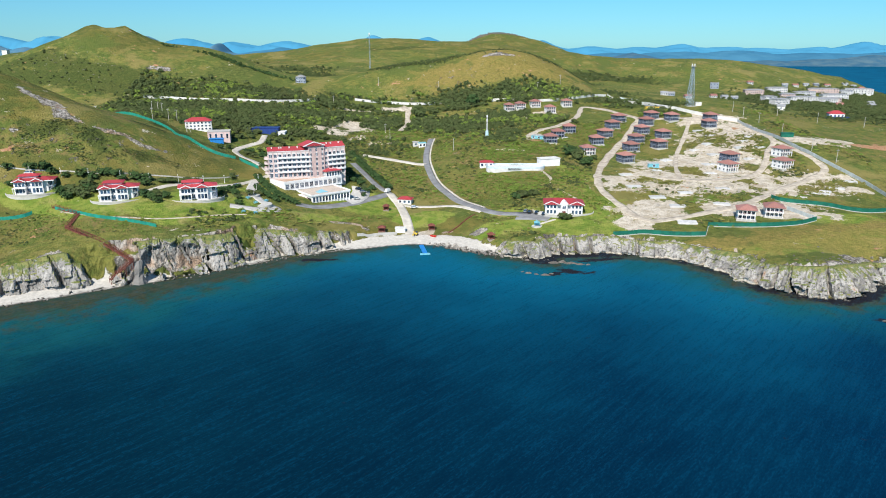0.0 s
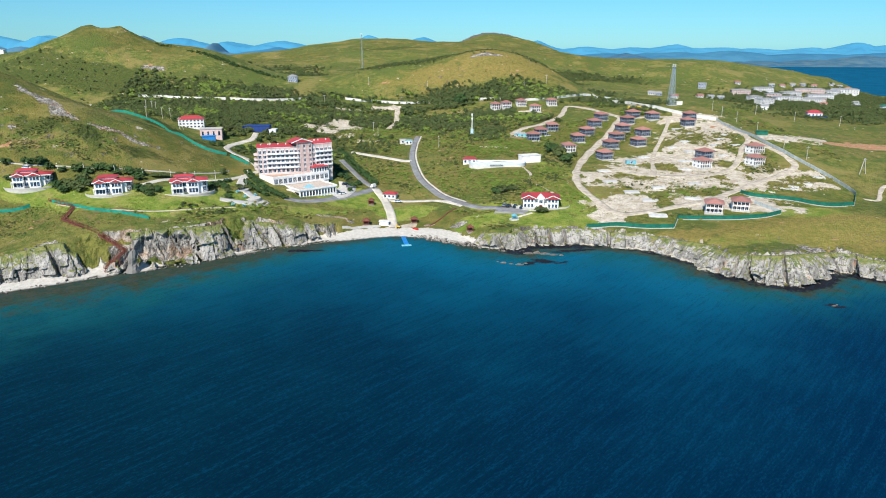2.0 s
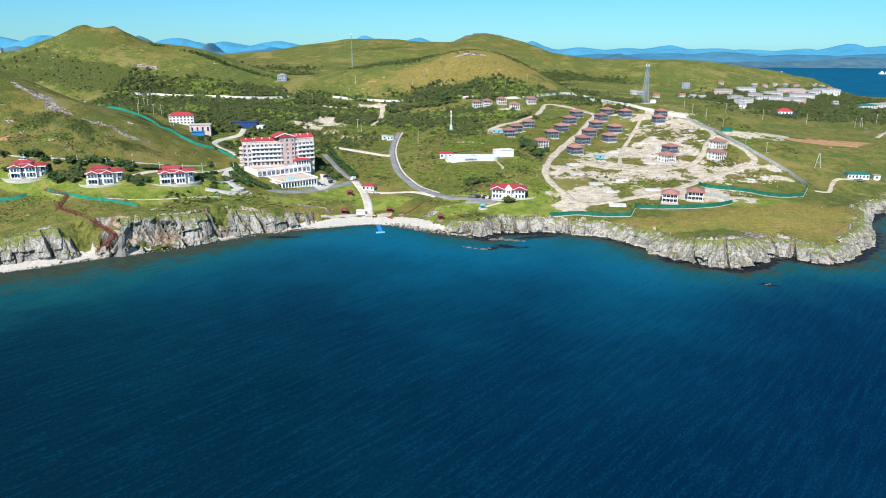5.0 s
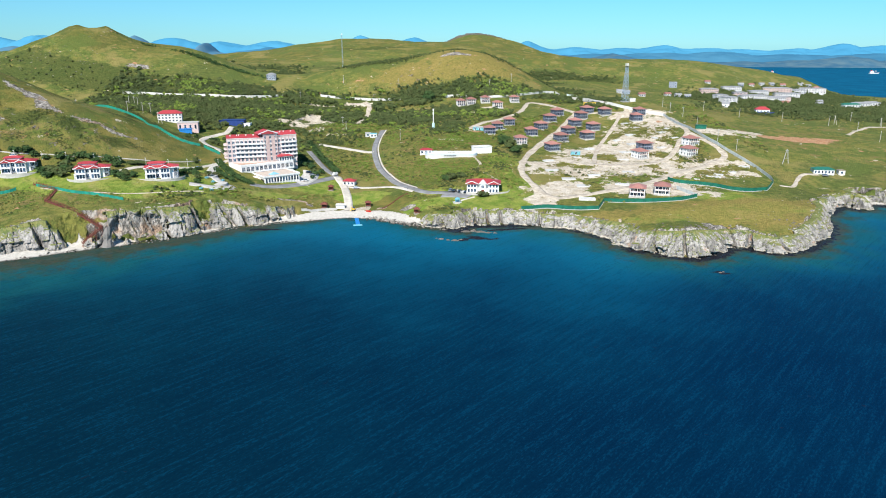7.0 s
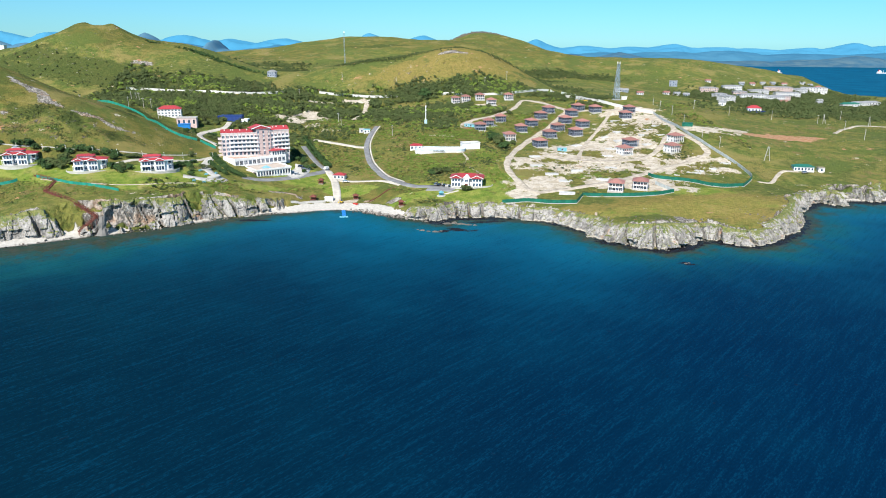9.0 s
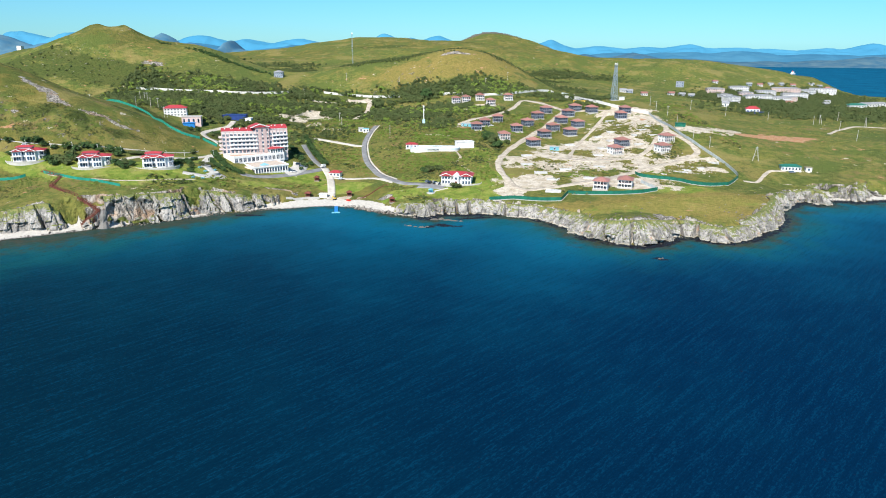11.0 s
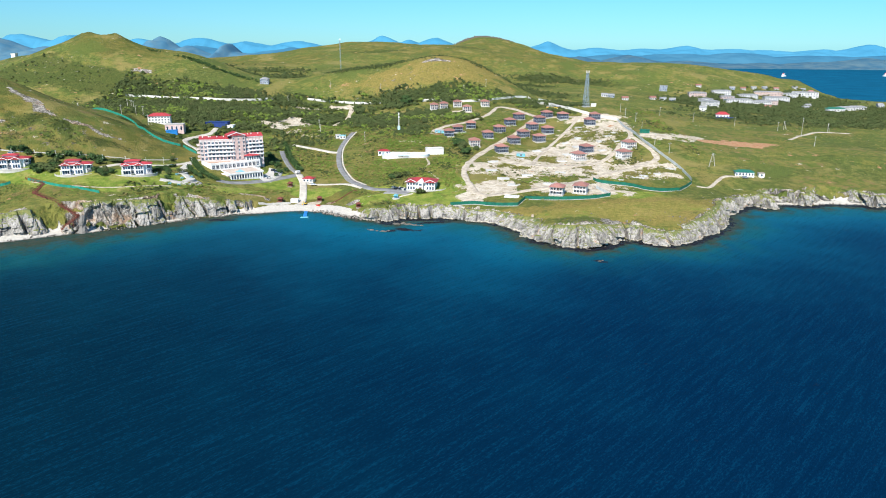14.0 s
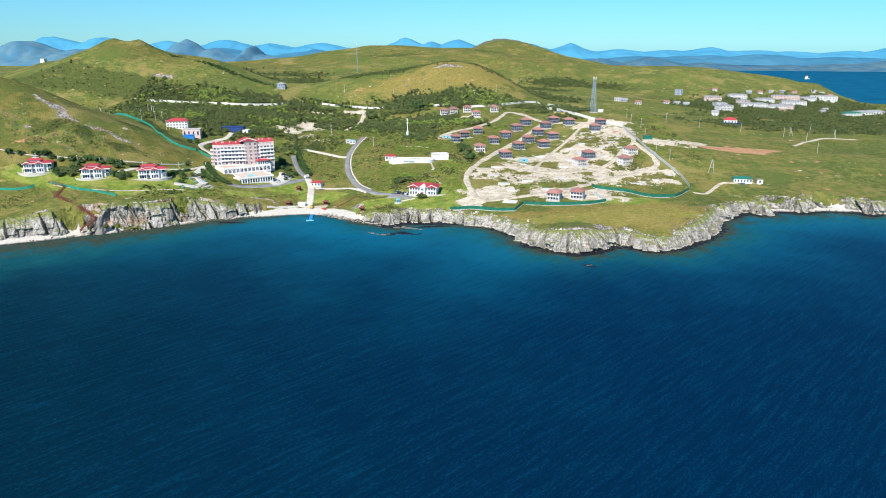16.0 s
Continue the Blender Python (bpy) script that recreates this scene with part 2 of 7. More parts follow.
def sea_material():
    n = Nodes("sea_water")
    # paler inshore water, with reflected sky painted into its colour too
    near = n.sum(n.field("shelf_sheen"), n.sum(n.sum(n.noise(60, 5, 0.6), 0.5, "SUBTRACT"), 0.45, "MULTIPLY"))
    deep = n.mix((0.0005, 0.0150, 0.046), (0.0010, 0.0150, 0.030), n.field("green"))
    water = n.mix(deep, n.mix((0.0030, 0.112, 0.200), (0.0038, 0.060, 0.080), n.field("west")), n.step(near, 0.0, 0.9))
    shoal = n.sum(n.field("shoal"), n.sum(n.sum(n.sum(n.noise(22, 6, 0.62), 0.5, "SUBTRACT"), 2.6, "MULTIPLY"), 1.0), "MULTIPLY")
    water = n.mix(water, (0.006, 0.078, 0.088), n.sum(n.step(shoal, 0.10, 0.6), 0.8, "MULTIPLY"))
    weed = n.mix((0.040, 0.044, 0.020), (0.018, 0.062, 0.044), n.step(n.noise(8, 5, 0.65), 0.40, 0.60))
    water = n.mix(water, weed, n.step(n.sum(n.field("shoal"), n.sum(n.sum(n.sum(n.noise(12, 6, 0.68), 0.5, "SUBTRACT"), 2.4, "MULTIPLY"), 1.0), "MULTIPLY"), 0.42, 0.85))
    water = n.mix(water, n.mix((0.052, 0.052, 0.030), (0.030, 0.046, 0.028), n.step(n.noise(5, 4, 0.65), 0.4, 0.6)), n.sum(n.step(n.sum(n.field("shoal"), n.sum(n.sum(n.noise(9, 5, 0.65), 0.5, "SUBTRACT"), 0.5, "MULTIPLY")), 0.62, 0.86), 0.8, "MULTIPLY"))
    water = n.mix(water, (0.016, 0.013, 0.014), n.step(n.sum(n.field("weed"), n.sum(n.sum(n.noise(4, 5, 0.68), 0.5, "SUBTRACT"), 2.2, "MULTIPLY")), 0.30, 0.75))
    turn = n.add("ShaderNodeVectorRotate", rotation_type="Z_AXIS")
    n.put(n.where, turn.inputs["Vector"])
    turn.inputs["Angle"].default_value = radians(-50)
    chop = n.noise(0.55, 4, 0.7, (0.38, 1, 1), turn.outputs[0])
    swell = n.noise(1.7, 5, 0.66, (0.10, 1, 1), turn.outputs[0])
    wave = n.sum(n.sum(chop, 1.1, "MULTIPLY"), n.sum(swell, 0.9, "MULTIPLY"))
    # the ripples' dark and bright sides are also painted into the water colour
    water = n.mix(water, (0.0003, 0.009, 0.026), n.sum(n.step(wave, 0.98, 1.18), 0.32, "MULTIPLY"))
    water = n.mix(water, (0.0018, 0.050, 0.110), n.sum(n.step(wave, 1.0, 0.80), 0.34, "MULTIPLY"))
    n.bump(wave, 0.6, 0.7)
    normal = n.bsdf.inputs["Normal"].links[0].from_socket
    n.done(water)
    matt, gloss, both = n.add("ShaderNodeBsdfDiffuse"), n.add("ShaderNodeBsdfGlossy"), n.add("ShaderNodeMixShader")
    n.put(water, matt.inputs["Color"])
    gloss.inputs["Roughness"].default_value = 0.22
    n.put(normal, gloss.inputs["Normal"])
    gloss.inputs["Color"].default_value = (0.30, 0.62, 0.80, 1)
    glance = n.add("ShaderNodeFresnel")
    glance.inputs["IOR"].default_value = 1.10
    n.put(n.sum(glance.outputs[0], 0.16, "MINIMUM"), both.inputs[0])
    n.put(matt.outputs[0], both.inputs[1]), n.put(gloss.outputs[0], both.inputs[2])
    n.put(both.outputs[0], n.tree.nodes["Material Output"].inputs["Surface"])
    n.tree.nodes.remove(n.bsdf)
    return n.mat


def leaf_material(name, dark, light, autumn):
    n = Nodes(name)
    geo = n.add("ShaderNodeNewGeometry")
    shade = n.mix(dark, light, n.sum(n.sum(geo.outputs["Random Per Island"], 0.55, "MULTIPLY"), n.sum(n.step(n.noise(4.5, 3), 0.3, 0.7), 0.45, "MULTIPLY")))
    shade = n.mix(shade, autumn, n.sum(n.step(n.noise(14, 5, 0.65), 0.50, 0.64), 0.45, "MULTIPLY"))
    soft = n.add("ShaderNodeVectorMath", operation="MULTIPLY_ADD")  # small leaves of many angles share one soft light
    n.put(geo.outputs["Normal"], soft.inputs[0])
    soft.inputs[1].default_value, soft.inputs[2].default_value = (0.55, 0.55, 0.55), (0.0, -0.18, 0.5)
    even = n.add("ShaderNodeVectorMath", operation="NORMALIZE")
    n.put(soft.outputs[0], even.inputs[0])
    n.put(even.outputs[0], n.bsdf.inputs["Normal"])
    return n.done(shade, 0.8, 0, 0.12)


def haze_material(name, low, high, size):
    # the blue haze of distance is painted into the base colour
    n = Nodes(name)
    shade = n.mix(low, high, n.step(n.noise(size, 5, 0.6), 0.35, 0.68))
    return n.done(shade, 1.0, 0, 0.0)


GROUND, SEA = ground_material(), sea_material()
LEAVES = leaf_material("leaves", (0.044, 0.066, 0.025), (0.084, 0.110, 0.038), (0.086, 0.090, 0.038))
LEAVES_BRIGHT = leaf_material("bright_leaves", (0.088, 0.150, 0.026), (0.185, 0.248, 0.050), (0.17, 0.17, 0.050))
LEAVES_DARK = leaf_material("conifer_leaves", (0.022, 0.052, 0.018), (0.056, 0.098, 0.032), (0.045, 0.076, 0.024))
LEAVES_DRY = leaf_material("scrub_leaves", (0.130, 0.142, 0.038), (0.245, 0.232, 0.070), (0.230, 0.172, 0.086))


# ---- the lie of the land ----
KNOLLS = [  # x, y, spread, height: the shore terraces and gullies
    (-201, 368, 28, 18.0), (-122, 328, 28, 6.8), (93, 289, 28, -6.7), (347, 358, 42, -4.9), (-240, 387, 28, 8.8),
    (229, 475, 42, 10.7), (-220, 250, 28, -8.6), (-300, 328, 42, 7.9), (376, 475, 42, 7.0), (34, 368, 28, 3.5),
    (407, 407, 28, -4.4), (270, 368, 28, -4.2), (172, 250, 28, -4.9), (-181, 407, 28, 11.2), (-162, 309, 28, 4.7),
    (-94, 475, 42, -6.2), (-103, 407, 28, 6.4), (-24, 407, 28, -3.9), (23, 446, 42, 5.0), (-241, 475, 42, 6.8),
    (132, 407, 28, 3.4), (15, 270, 28, 3.3), (-300, 475, 42, -12.2), (288, 475, 42, 2.1), (211, 250, 28, -3.9),
]
RISES = [  # the valley sides
    (-316, 408, 60, 64.6), (62, 744, 60, 48.5), (-434, 768, 60, 51.2), (-22, 324, 60, -11.8), (-64, 744, 60, 30.3),
    (-106, 618, 60, 1.6), (-358, 576, 60, -6.3), (-308, 810, 60, 37.5), (62, 534, 60, 5.3), (-560, 852, 60, 24.1),
    (-190, 576, 60, 7.0), (356, 744, 60, 7.3), (-560, 642, 60, 12.5), (-266, 726, 60, 11.1), (-392, 684, 60, 11.6),
    (188, 618, 60, 14.9), (-22, 534, 60, 4.2), (-392, 894, 60, 8.6), (-190, 744, 60, 7.2), (398, 618, 60, 6.2),
    (-560, 768, 60, 10.7), (62, 618, 60, 10.1), (-266, 852, 60, -9.4), (-64, 660, 60, -13.0),
]
SHOULDERS = [  # the broader slopes
    (104, 660, 60, -6.9), (-274, 534, 60, 6.9), (232, 615, 90, 14.7), (-587, 489, 90, 46.5), (-209, 993, 90, -0.5),
    (232, 300, 90, -1.0), (484, 615, 90, 7.1), (106, 930, 90, 9.5), (736, 993, 90, 10.2), (-20, 867, 90, 21.6),
    (232, 993, 90, 6.7), (-83, 930, 90, -12.8), (-524, 993, 90, 16.9),
]
HILLS = [  # the hills behind
    (-370, 930, 300, 43.9), (50, 1770, 300, 114.9), (474, 1392, 130, 48.2), (-254, 1483, 130, 33.0), (747, 1119, 130, -32.0),
    (500, 1760, 200, -55.3), (-760, 1480, 200, 9.8), (292, 1574, 130, -17.1), (-200, 2180, 200, -24.7), (747, 1483, 130, 27.9),
    (929, 755, 130, -16.6), (110, 1392, 130, 34.5), (-620, 1900, 200, 16.7), (-618, 1301, 130, 24.2), (929, 1392, 130, -27.2),
    (360, 2040, 200, 23.5), (110, 1574, 130, -35.9), (19, 1119, 130, -1.8), (-163, 1301, 130, 14.1), (220, 2180, 200, -18.5),
    (474, 1119, 130, -1.7), (-760, 2180, 200, -5.9),
]
PEAKS = [(-417, 776, 17, 9.0), (-386, 782, 17, 6.0), (-402, 779, 8, -6.5), (-416, 777, 7, 0.8), (-386, 780, 6, 2.4), (148, 263, 11, 3.2), (-470, 776, 34, -9.0), (-345, 776, 26, -4.0), (70, 1890, 34, 6.0), (150, 1895, 40, 5.0), (-30, 1890, 30, -9.0), (40, 1890, 38, 10.0), (110, 1895, 45, 6.0), (15, 742, 26, 4.0), (-96, 596, 17, 5.0),
         (-130, 1680, 90, -10.8), (-50, 1780, 60, -16.0), (0, 1810, 40, -11.0), (-12, 1880, 22, -7.2), (30, 1880, 20, -7.2), (70, 1885, 30, -9.3), (130, 1885, 35, -5.9), (190, 1875, 30, -4.9), (235, 1875, 35, -17.1),
         (320, 1920, 60, -3.2), (-460, 1370, 90, 14.0), (-360, 1450, 70, -1.5), (-417, 775, 12, -2.0), (-403, 784, 8, -4.5), (-391, 778, 7, 0.6), (-350, 805, 22, -1.9), (-310, 808, 30, -2.8), (-437, 760, 14, -2.3), (470, 1388, 60, -7.0), (600, 1400, 60, 3.2)]
WEST_SHORE = [  # x, y, width of beach, run of the cliff
    (-620, 120, 8, 14), (-400, 165, 8, 14), (-260, 203, 9, 12), (-177, 233, 10, 9), (-160, 244, 9, 8), (-141, 257, 5, 8), (-131, 262, 4, 9),
    (-120, 269, 3, 9), (-110, 276, 2, 9), (-102, 282, 2, 8), (-97, 287, 4, 7), (-88, 295, 5, 7), (-81, 299, 3, 6), (-73, 303, 4, 6), (-60, 310.5, 6, 6)]
BAY_SHORE = [
    (-49, 314, 10, 12), (-38, 319, 12, 18), (-26, 322, 13, 24), (-14, 320, 12, 22), (-1.5, 314, 10, 16), (10.5, 308, 6, 10), (16.5, 303, 2, 7),
    (28, 300.6, 1, 5), (36, 299, 0.7, 4), (37.5, 305, 0.7, 4), (40, 309.4, 0.7, 4), (51, 309, 0.7, 4), (69, 311.6, 0.7, 4), (80, 308, 0.7, 4),
    (94, 305.4, 0.7, 5), (101, 298.7, 0.8, 7), (109.4, 288.5, 1, 9), (115.8, 282, 1, 9)]
HEAD_SHORE = [
    (115.6, 272.8, 1, 6), (125, 262.6, 1.5, 6.5), (135, 256, 1.5, 6.5), (146, 252, 2, 7.5), (156, 257, 1, 9), (168, 269, 1, 6.5), (176, 271, 1, 6.5),
    (184, 265.5, 1, 6.5), (191.7, 262, 1, 6.5), (205, 267.8, 1, 6.5), (212, 276, 1, 6), (227, 291, 1, 6), (239.5, 310, 1, 8), (242, 318.7, 0.8, 5),
    (244, 331.6, 0.7, 3.5), (252.7, 337, 0.7, 3.5), (255.7, 345, 0.7, 3.5), (266, 357, 0.7, 3.5), (276, 363, 0.7, 3.5), (278.6, 354, 0.7, 3.5), (286, 356, 0.7, 3.5)]
EAST_SHORE = [
    (290, 366.4, 9, 6), (303, 367, 6, 5), (306, 365, 0.7, 5), (314.5, 366, 0.7, 5), (326, 372, 10, 7), (342.6, 371, 9, 6), (349.6, 370, 6, 5),
    (354, 364, 0.7, 4), (366.7, 368.7, 0.7, 5), (420, 380, 2, 8), (520, 420, 2, 12), (720, 560, 6, 20), (960, 860, 8, 40), (1010, 1040, 8, 60),
    (900, 1180, 8, 60), (800, 1330, 5, 50), (840, 1500, 5, 60), (700, 1750, 5, 60), (600, 2050, 5, 60), (500, 2500, 5, 60), (-2700, 2600, 5, 60), (-2700, 100, 5, 60)]
SHORE = np.array(WEST_SHORE + BAY_SHORE + HEAD_SHORE + EAST_SHORE, float)


def lattice(i, j, seed):
    """Repeatable random numbers on a whole-number lattice."""
    v = np.sin(i * 127.1 + j * 311.7 + seed * 74.7) * 43758.5453
    return v - np.floor(v)


def ripple(x, y, size, seed=0):
    """Smooth noise from -1 to 1, with hills about that size."""
    x, y = np.asarray(x, float) / size, np.asarray(y, float) / size
    i, j = np.floor(x), np.floor(y)
    u, v = x - i, y - j
    u, v = u * u * (3 - 2 * u), v * v * (3 - 2 * v)
    low = lattice(i, j, seed) * (1 - u) + lattice(i + 1, j, seed) * u
    high = lattice(i, j + 1, seed) * (1 - u) + lattice(i + 1, j + 1, seed) * u
    return 2 * (low * (1 - v) + high * v) - 1


def smooth(a, b, v):
    s = np.clip((v - a) / (b - a), 0, 1)
    return s * s * (3 - 2 * s)


def upland(x, y):
    """The lie of the land, as if there were no sea."""
    z = np.full_like(x, 12.0)
    for a, b, spread, height in KNOLLS + RISES + SHOULDERS + HILLS + PEAKS:
        z = z + height * np.exp(-((x - a) ** 2 + (y - b) ** 2) / (2 * spread * spread))
    return z


def shore(x, y):
    """Metres inland from the waterline (minus: out at sea), and the beach's width and the cliff's run there."""
    best, beach, run = np.full_like(x, 1e9), np.zeros_like(x), np.ones_like(x)
    inside = np.zeros(x.shape, bool)
    for p, q in zip(SHORE, np.roll(SHORE, -1, 0)):
        d = q[:2] - p[:2]
        s = np.clip(((x - p[0]) * d[0] + (y - p[1]) * d[1]) / (d @ d), 0, 1)
        far = np.hypot(x - p[0] - s * d[0], y - p[1] - s * d[1])
        near = far < best
        best = np.where(near, far, best)
        beach, run = np.where(near, p[2] + s * (q[2] - p[2]), beach), np.where(near, p[3] + s * (q[3] - p[3]), run)
        cross = (p[1] > y) != (q[1] > y)
        edge = p[0] + (y - p[1]) * (q[0] - p[0]) / (q[1] - p[1] if q[1] != p[1] else 1e-9)
        inside ^= cross & (x < edge)
    return np.where(inside, best, -best), beach, run


def height(x, y, rough=True):
    """The ground's height over the sea, the sea bed where it is negative."""
    x, y = np.asarray(x, float), np.asarray(y, float)
    d, beach, run = shore(x, y)
    top = upland(x, y)
    if rough:
        cleft = 1 - np.abs(ripple(x, y, 13, 1))
        block = lattice(np.floor((x + 0.35 * y) / 6.3), np.floor((y - 0.35 * x) / 11), 15) + 0.6 * lattice(np.floor((x - 0.2 * y) / 3.1), np.floor((y + 0.2 * x) / 7), 16) - 0.8
        e = d + np.clip(d / 2.5, 0, 1) * np.clip(1 - beach / 15, 0, 1) * (1.0 * ripple(x, y, 11, 5) + 0.8 * block - 3.0 * cleft**9 - 2.6 + 0.4 * ripple(x, y, 2.6, 2))
        top = top + smooth(850, 1150, y) * (3.0 * ripple(x + 0.3 * y, y * 0.45, 90, 81) + 1.6 * ripple(x, y, 38, 82))
        top = top + 0.35 * ripple(x, y, 14, 3) + 0.9 * ripple(x, y, 45, 4) * smooth(380, 520, y)
    else:
        e = d
    low = np.where(e > 0, 0.15 + np.minimum(e, beach) * 0.13, e * 0.25)
    top = np.maximum(top, low)
    s = np.clip((e - beach) / run, 0, 1)
    ledge = s + 0.16 * np.sin(s * 6.283) * np.sign(ripple(x, y, 17, 9)) * (run < 14)
    s = np.where(run < 14, 1 - (1 - np.clip(ledge, 0, 1)) ** 1.6, s * s * (3 - 2 * s))
    return np.maximum(low + (top - low) * s, -7)


def steps(*runs):
    """Lines of a grid: (start, end, spacing at the start, spacing at the end), one run after another."""
    out = []
    for a, b, s, e in runs:
        n = max(1, round(abs(b - a) / ((s + e) / 2)))
        k = np.arange(n) / n
        r = e / s
        out.append(a + (b - a) * (k if abs(r - 1) < 1e-3 else (r**k - 1) / (r - 1)))
    return np.concatenate(out + [[runs[-1][1]]])


def mesh_from(name, points, faces, smooth_faces=False):
    mesh = bpy.data.meshes.new(name)
    points, faces = np.asarray(points, np.float32), np.asarray(faces, np.int32)
    mesh.vertices.add(len(points))
    mesh.vertices.foreach_set("co", points.ravel())
    k = faces.shape[1]
    mesh.loops.add(faces.size)
    mesh.loops.foreach_set("vertex_index", faces.ravel())
    mesh.polygons.add(len(faces))
    mesh.polygons.foreach_set("loop_start", np.arange(0, faces.size, k, dtype=np.int32))
    mesh.update(calc_edges=True)
    mesh.polygons.foreach_set("use_smooth", np.full(len(faces), smooth_faces))
    mesh.validate()
    return mesh


def grid_faces(rows, cols):
    i = (np.arange(rows - 1)[:, None] * cols + np.arange(cols - 1)).ravel()
    return np.stack([i, i + 1, i + cols + 1, i + cols], -1)


def attribute(mesh, name, values):
    mesh.attributes.new(name, "FLOAT", "POINT").data.foreach_set("value", np.asarray(values, np.float32).ravel())


def blot(x, y, spots):
    """1 inside any of the ovals (x, y, half width, half depth, turn), falling off over their rims."""
    v = np.zeros_like(x)
    x, y = x + 5 * ripple(x, y, 24, 51) + 2.5 * ripple(x, y, 9, 52), y + 5 * ripple(x, y, 26, 53) + 2.5 * ripple(x, y, 10, 54)
    for a, b, p, q, turn in spots:
        c, s = math.cos(radians(turn)), math.sin(radians(turn))
        u, w = (x - a) * c + (y - b) * s, -(x - a) * s + (y - b) * c
        v = np.maximum(v, smooth(1.55, 0.45, np.hypot(u / p, w / q)))
    return v


DIRT_SPOTS = [(150, 440, 42, 30, 20), (185, 490, 30, 42, -10), (115, 400, 34, 26, 0), (175, 400, 45, 22, 10), (205, 400, 26, 16, 30), (100, 352, 24, 16, 0),
              (150, 352, 34, 12, 5), (205, 520, 16, 30, 0), (130, 350, 30, 14, 0), (85, 330, 12, 10, 0), (55, 512, 14, 8, 40), (60, 600, 22, 10, 30), (240, 480, 18, 14, 0),
              (190, 560, 26, 10, 20), (-95, 552, 25, 15, 0), (-72, 530, 17, 10, 0)]
MORE_DIRT = [(-95, 566, 14, 22, 15), (-84, 541, 20, 7, 0), (-70, 514, 14, 4, 0), (-100, 605, 14, 8, 0), (-70, 660, 16, 4, 0), (-112, 655, 18, 4, 0), (-22, 338, 9, 4, 0), (28, 470, 12, 5, 0), (287, 405, 9, 3, 0), (225, 402, 10, 14, 0), (172, 340, 16, 7, 0), (246, 484, 18, 12, 0), (262, 500, 14, 10, 20)]
CLAY_SPOTS = [(304, 496, 34, 14, 6), (330, 498, 18, 9, 6), (60, 506, 12, 6, 30)]
LAWN_SPOTS = [(-170, 306, 60, 13, -4), (-130, 316, 30, 16, 20), (150, 290, 36, 12, 0), (192, 306, 40, 14, 10), (185, 335, 30, 8, 0), (-55, 372, 22, 18, 30), (-75, 335, 20, 7, 30), (38, 328, 40, 10, 0), (72, 350, 14, 30, 0), (62, 400, 12, 40, -10),
              (25, 352, 14, 8, 0), (-25, 355, 16, 8, 0), (-135, 345, 26, 12, 50), (-140, 470, 20, 12, 0)]
SCRUB_SPOTS = [(-205, 281, 34, 10, 18), (-230, 570, 120, 50, -10), (-120, 600, 60, 40, 0), (-60, 590, 45, 40, 0), (10, 570, 40, 45, 0), (-75, 500, 24, 30, 0), (-120, 545, 40, 30, 0), (20, 520, 24, 30, 0),
               (-300, 665, 200, 22, 0), (30, 665, 120, 18, 0), (-165, 520, 40, 12, 0), (-215, 520, 40, 18, -30)]
BRUSH_SPOTS = [(-28, 420, 8, 30, 15), (-55, 455, 14, 24, 25), (5, 510, 30, 26, 0), (30, 500, 24, 26, 0), (68, 395, 10, 36, 0), (332, 432, 26, 10, 0), (300, 440, 24, 7, 0), (352, 405, 22, 8, 0), (270, 455, 14, 18, 20), (390, 480, 40, 12, 10), (360, 560, 40, 14, 10), (255, 540, 20, 30, 10), (275, 600, 40, 18, 0), (35, 470, 30, 36, 0), (45, 385, 22, 20, 0), (-8, 405, 14, 26, 20), (18, 440, 26, 20, 0), (-205, 281, 36, 12, 18), (-150, 288, 20, 4, 0), (45, 540, 20, 24, 0), (-60, 520, 30, 30, 0), (100, 520, 26, 40, -20), (128, 520, 12, 40, -20), (200, 440, 12, 26, 0), (165, 372, 20, 8, 20), (125, 362, 14, 5, 0), (112, 380, 12, 6, 0),
               (0, 480, 34, 44, 0), (25, 400, 34, 26, 0), (-42, 440, 24, 30, 30), (-45, 500, 26, 20, 0), (20, 358, 20, 8, 0), (-200, 392, 56, 7, -38), (-240, 352, 60, 7, -12), (-165, 345, 40, 5, -30), (62, 400, 12, 40, -8),
               (70, 445, 14, 30, 0), (140, 370, 12, 6, 0), (340, 395, 30, 14, 0), (300, 540, 50, 14, -20), (-5, 330, 18, 6, 0), (-52, 345, 12, 6, 40), (290, 470, 50, 16, 10), (330, 610, 90, 20, 5), (-250, 460, 40, 20, -40), (-180, 440, 30, 12, -30), (-100, 318, 30, 5, 30), (-160, 282, 24, 7, 20), (120, 325, 12, 5, 0), (15, 318, 14, 6, 0)]
HILL_BANDS = [(-228, 360, 20, 7, -14), (-196, 357, 20, 6.5, 4), (-172, 363, 15, 5, 25), (-215, 345, 28, 4, -6), (-190, 400, 10, 6, -40), (-240, 500, 20, 8, -40), (-205, 468, 20, 7, -42), (-176, 440, 16, 6, -40), (-152, 424, 14, 5, -30), (-262, 352, 20, 3.5, -10)]
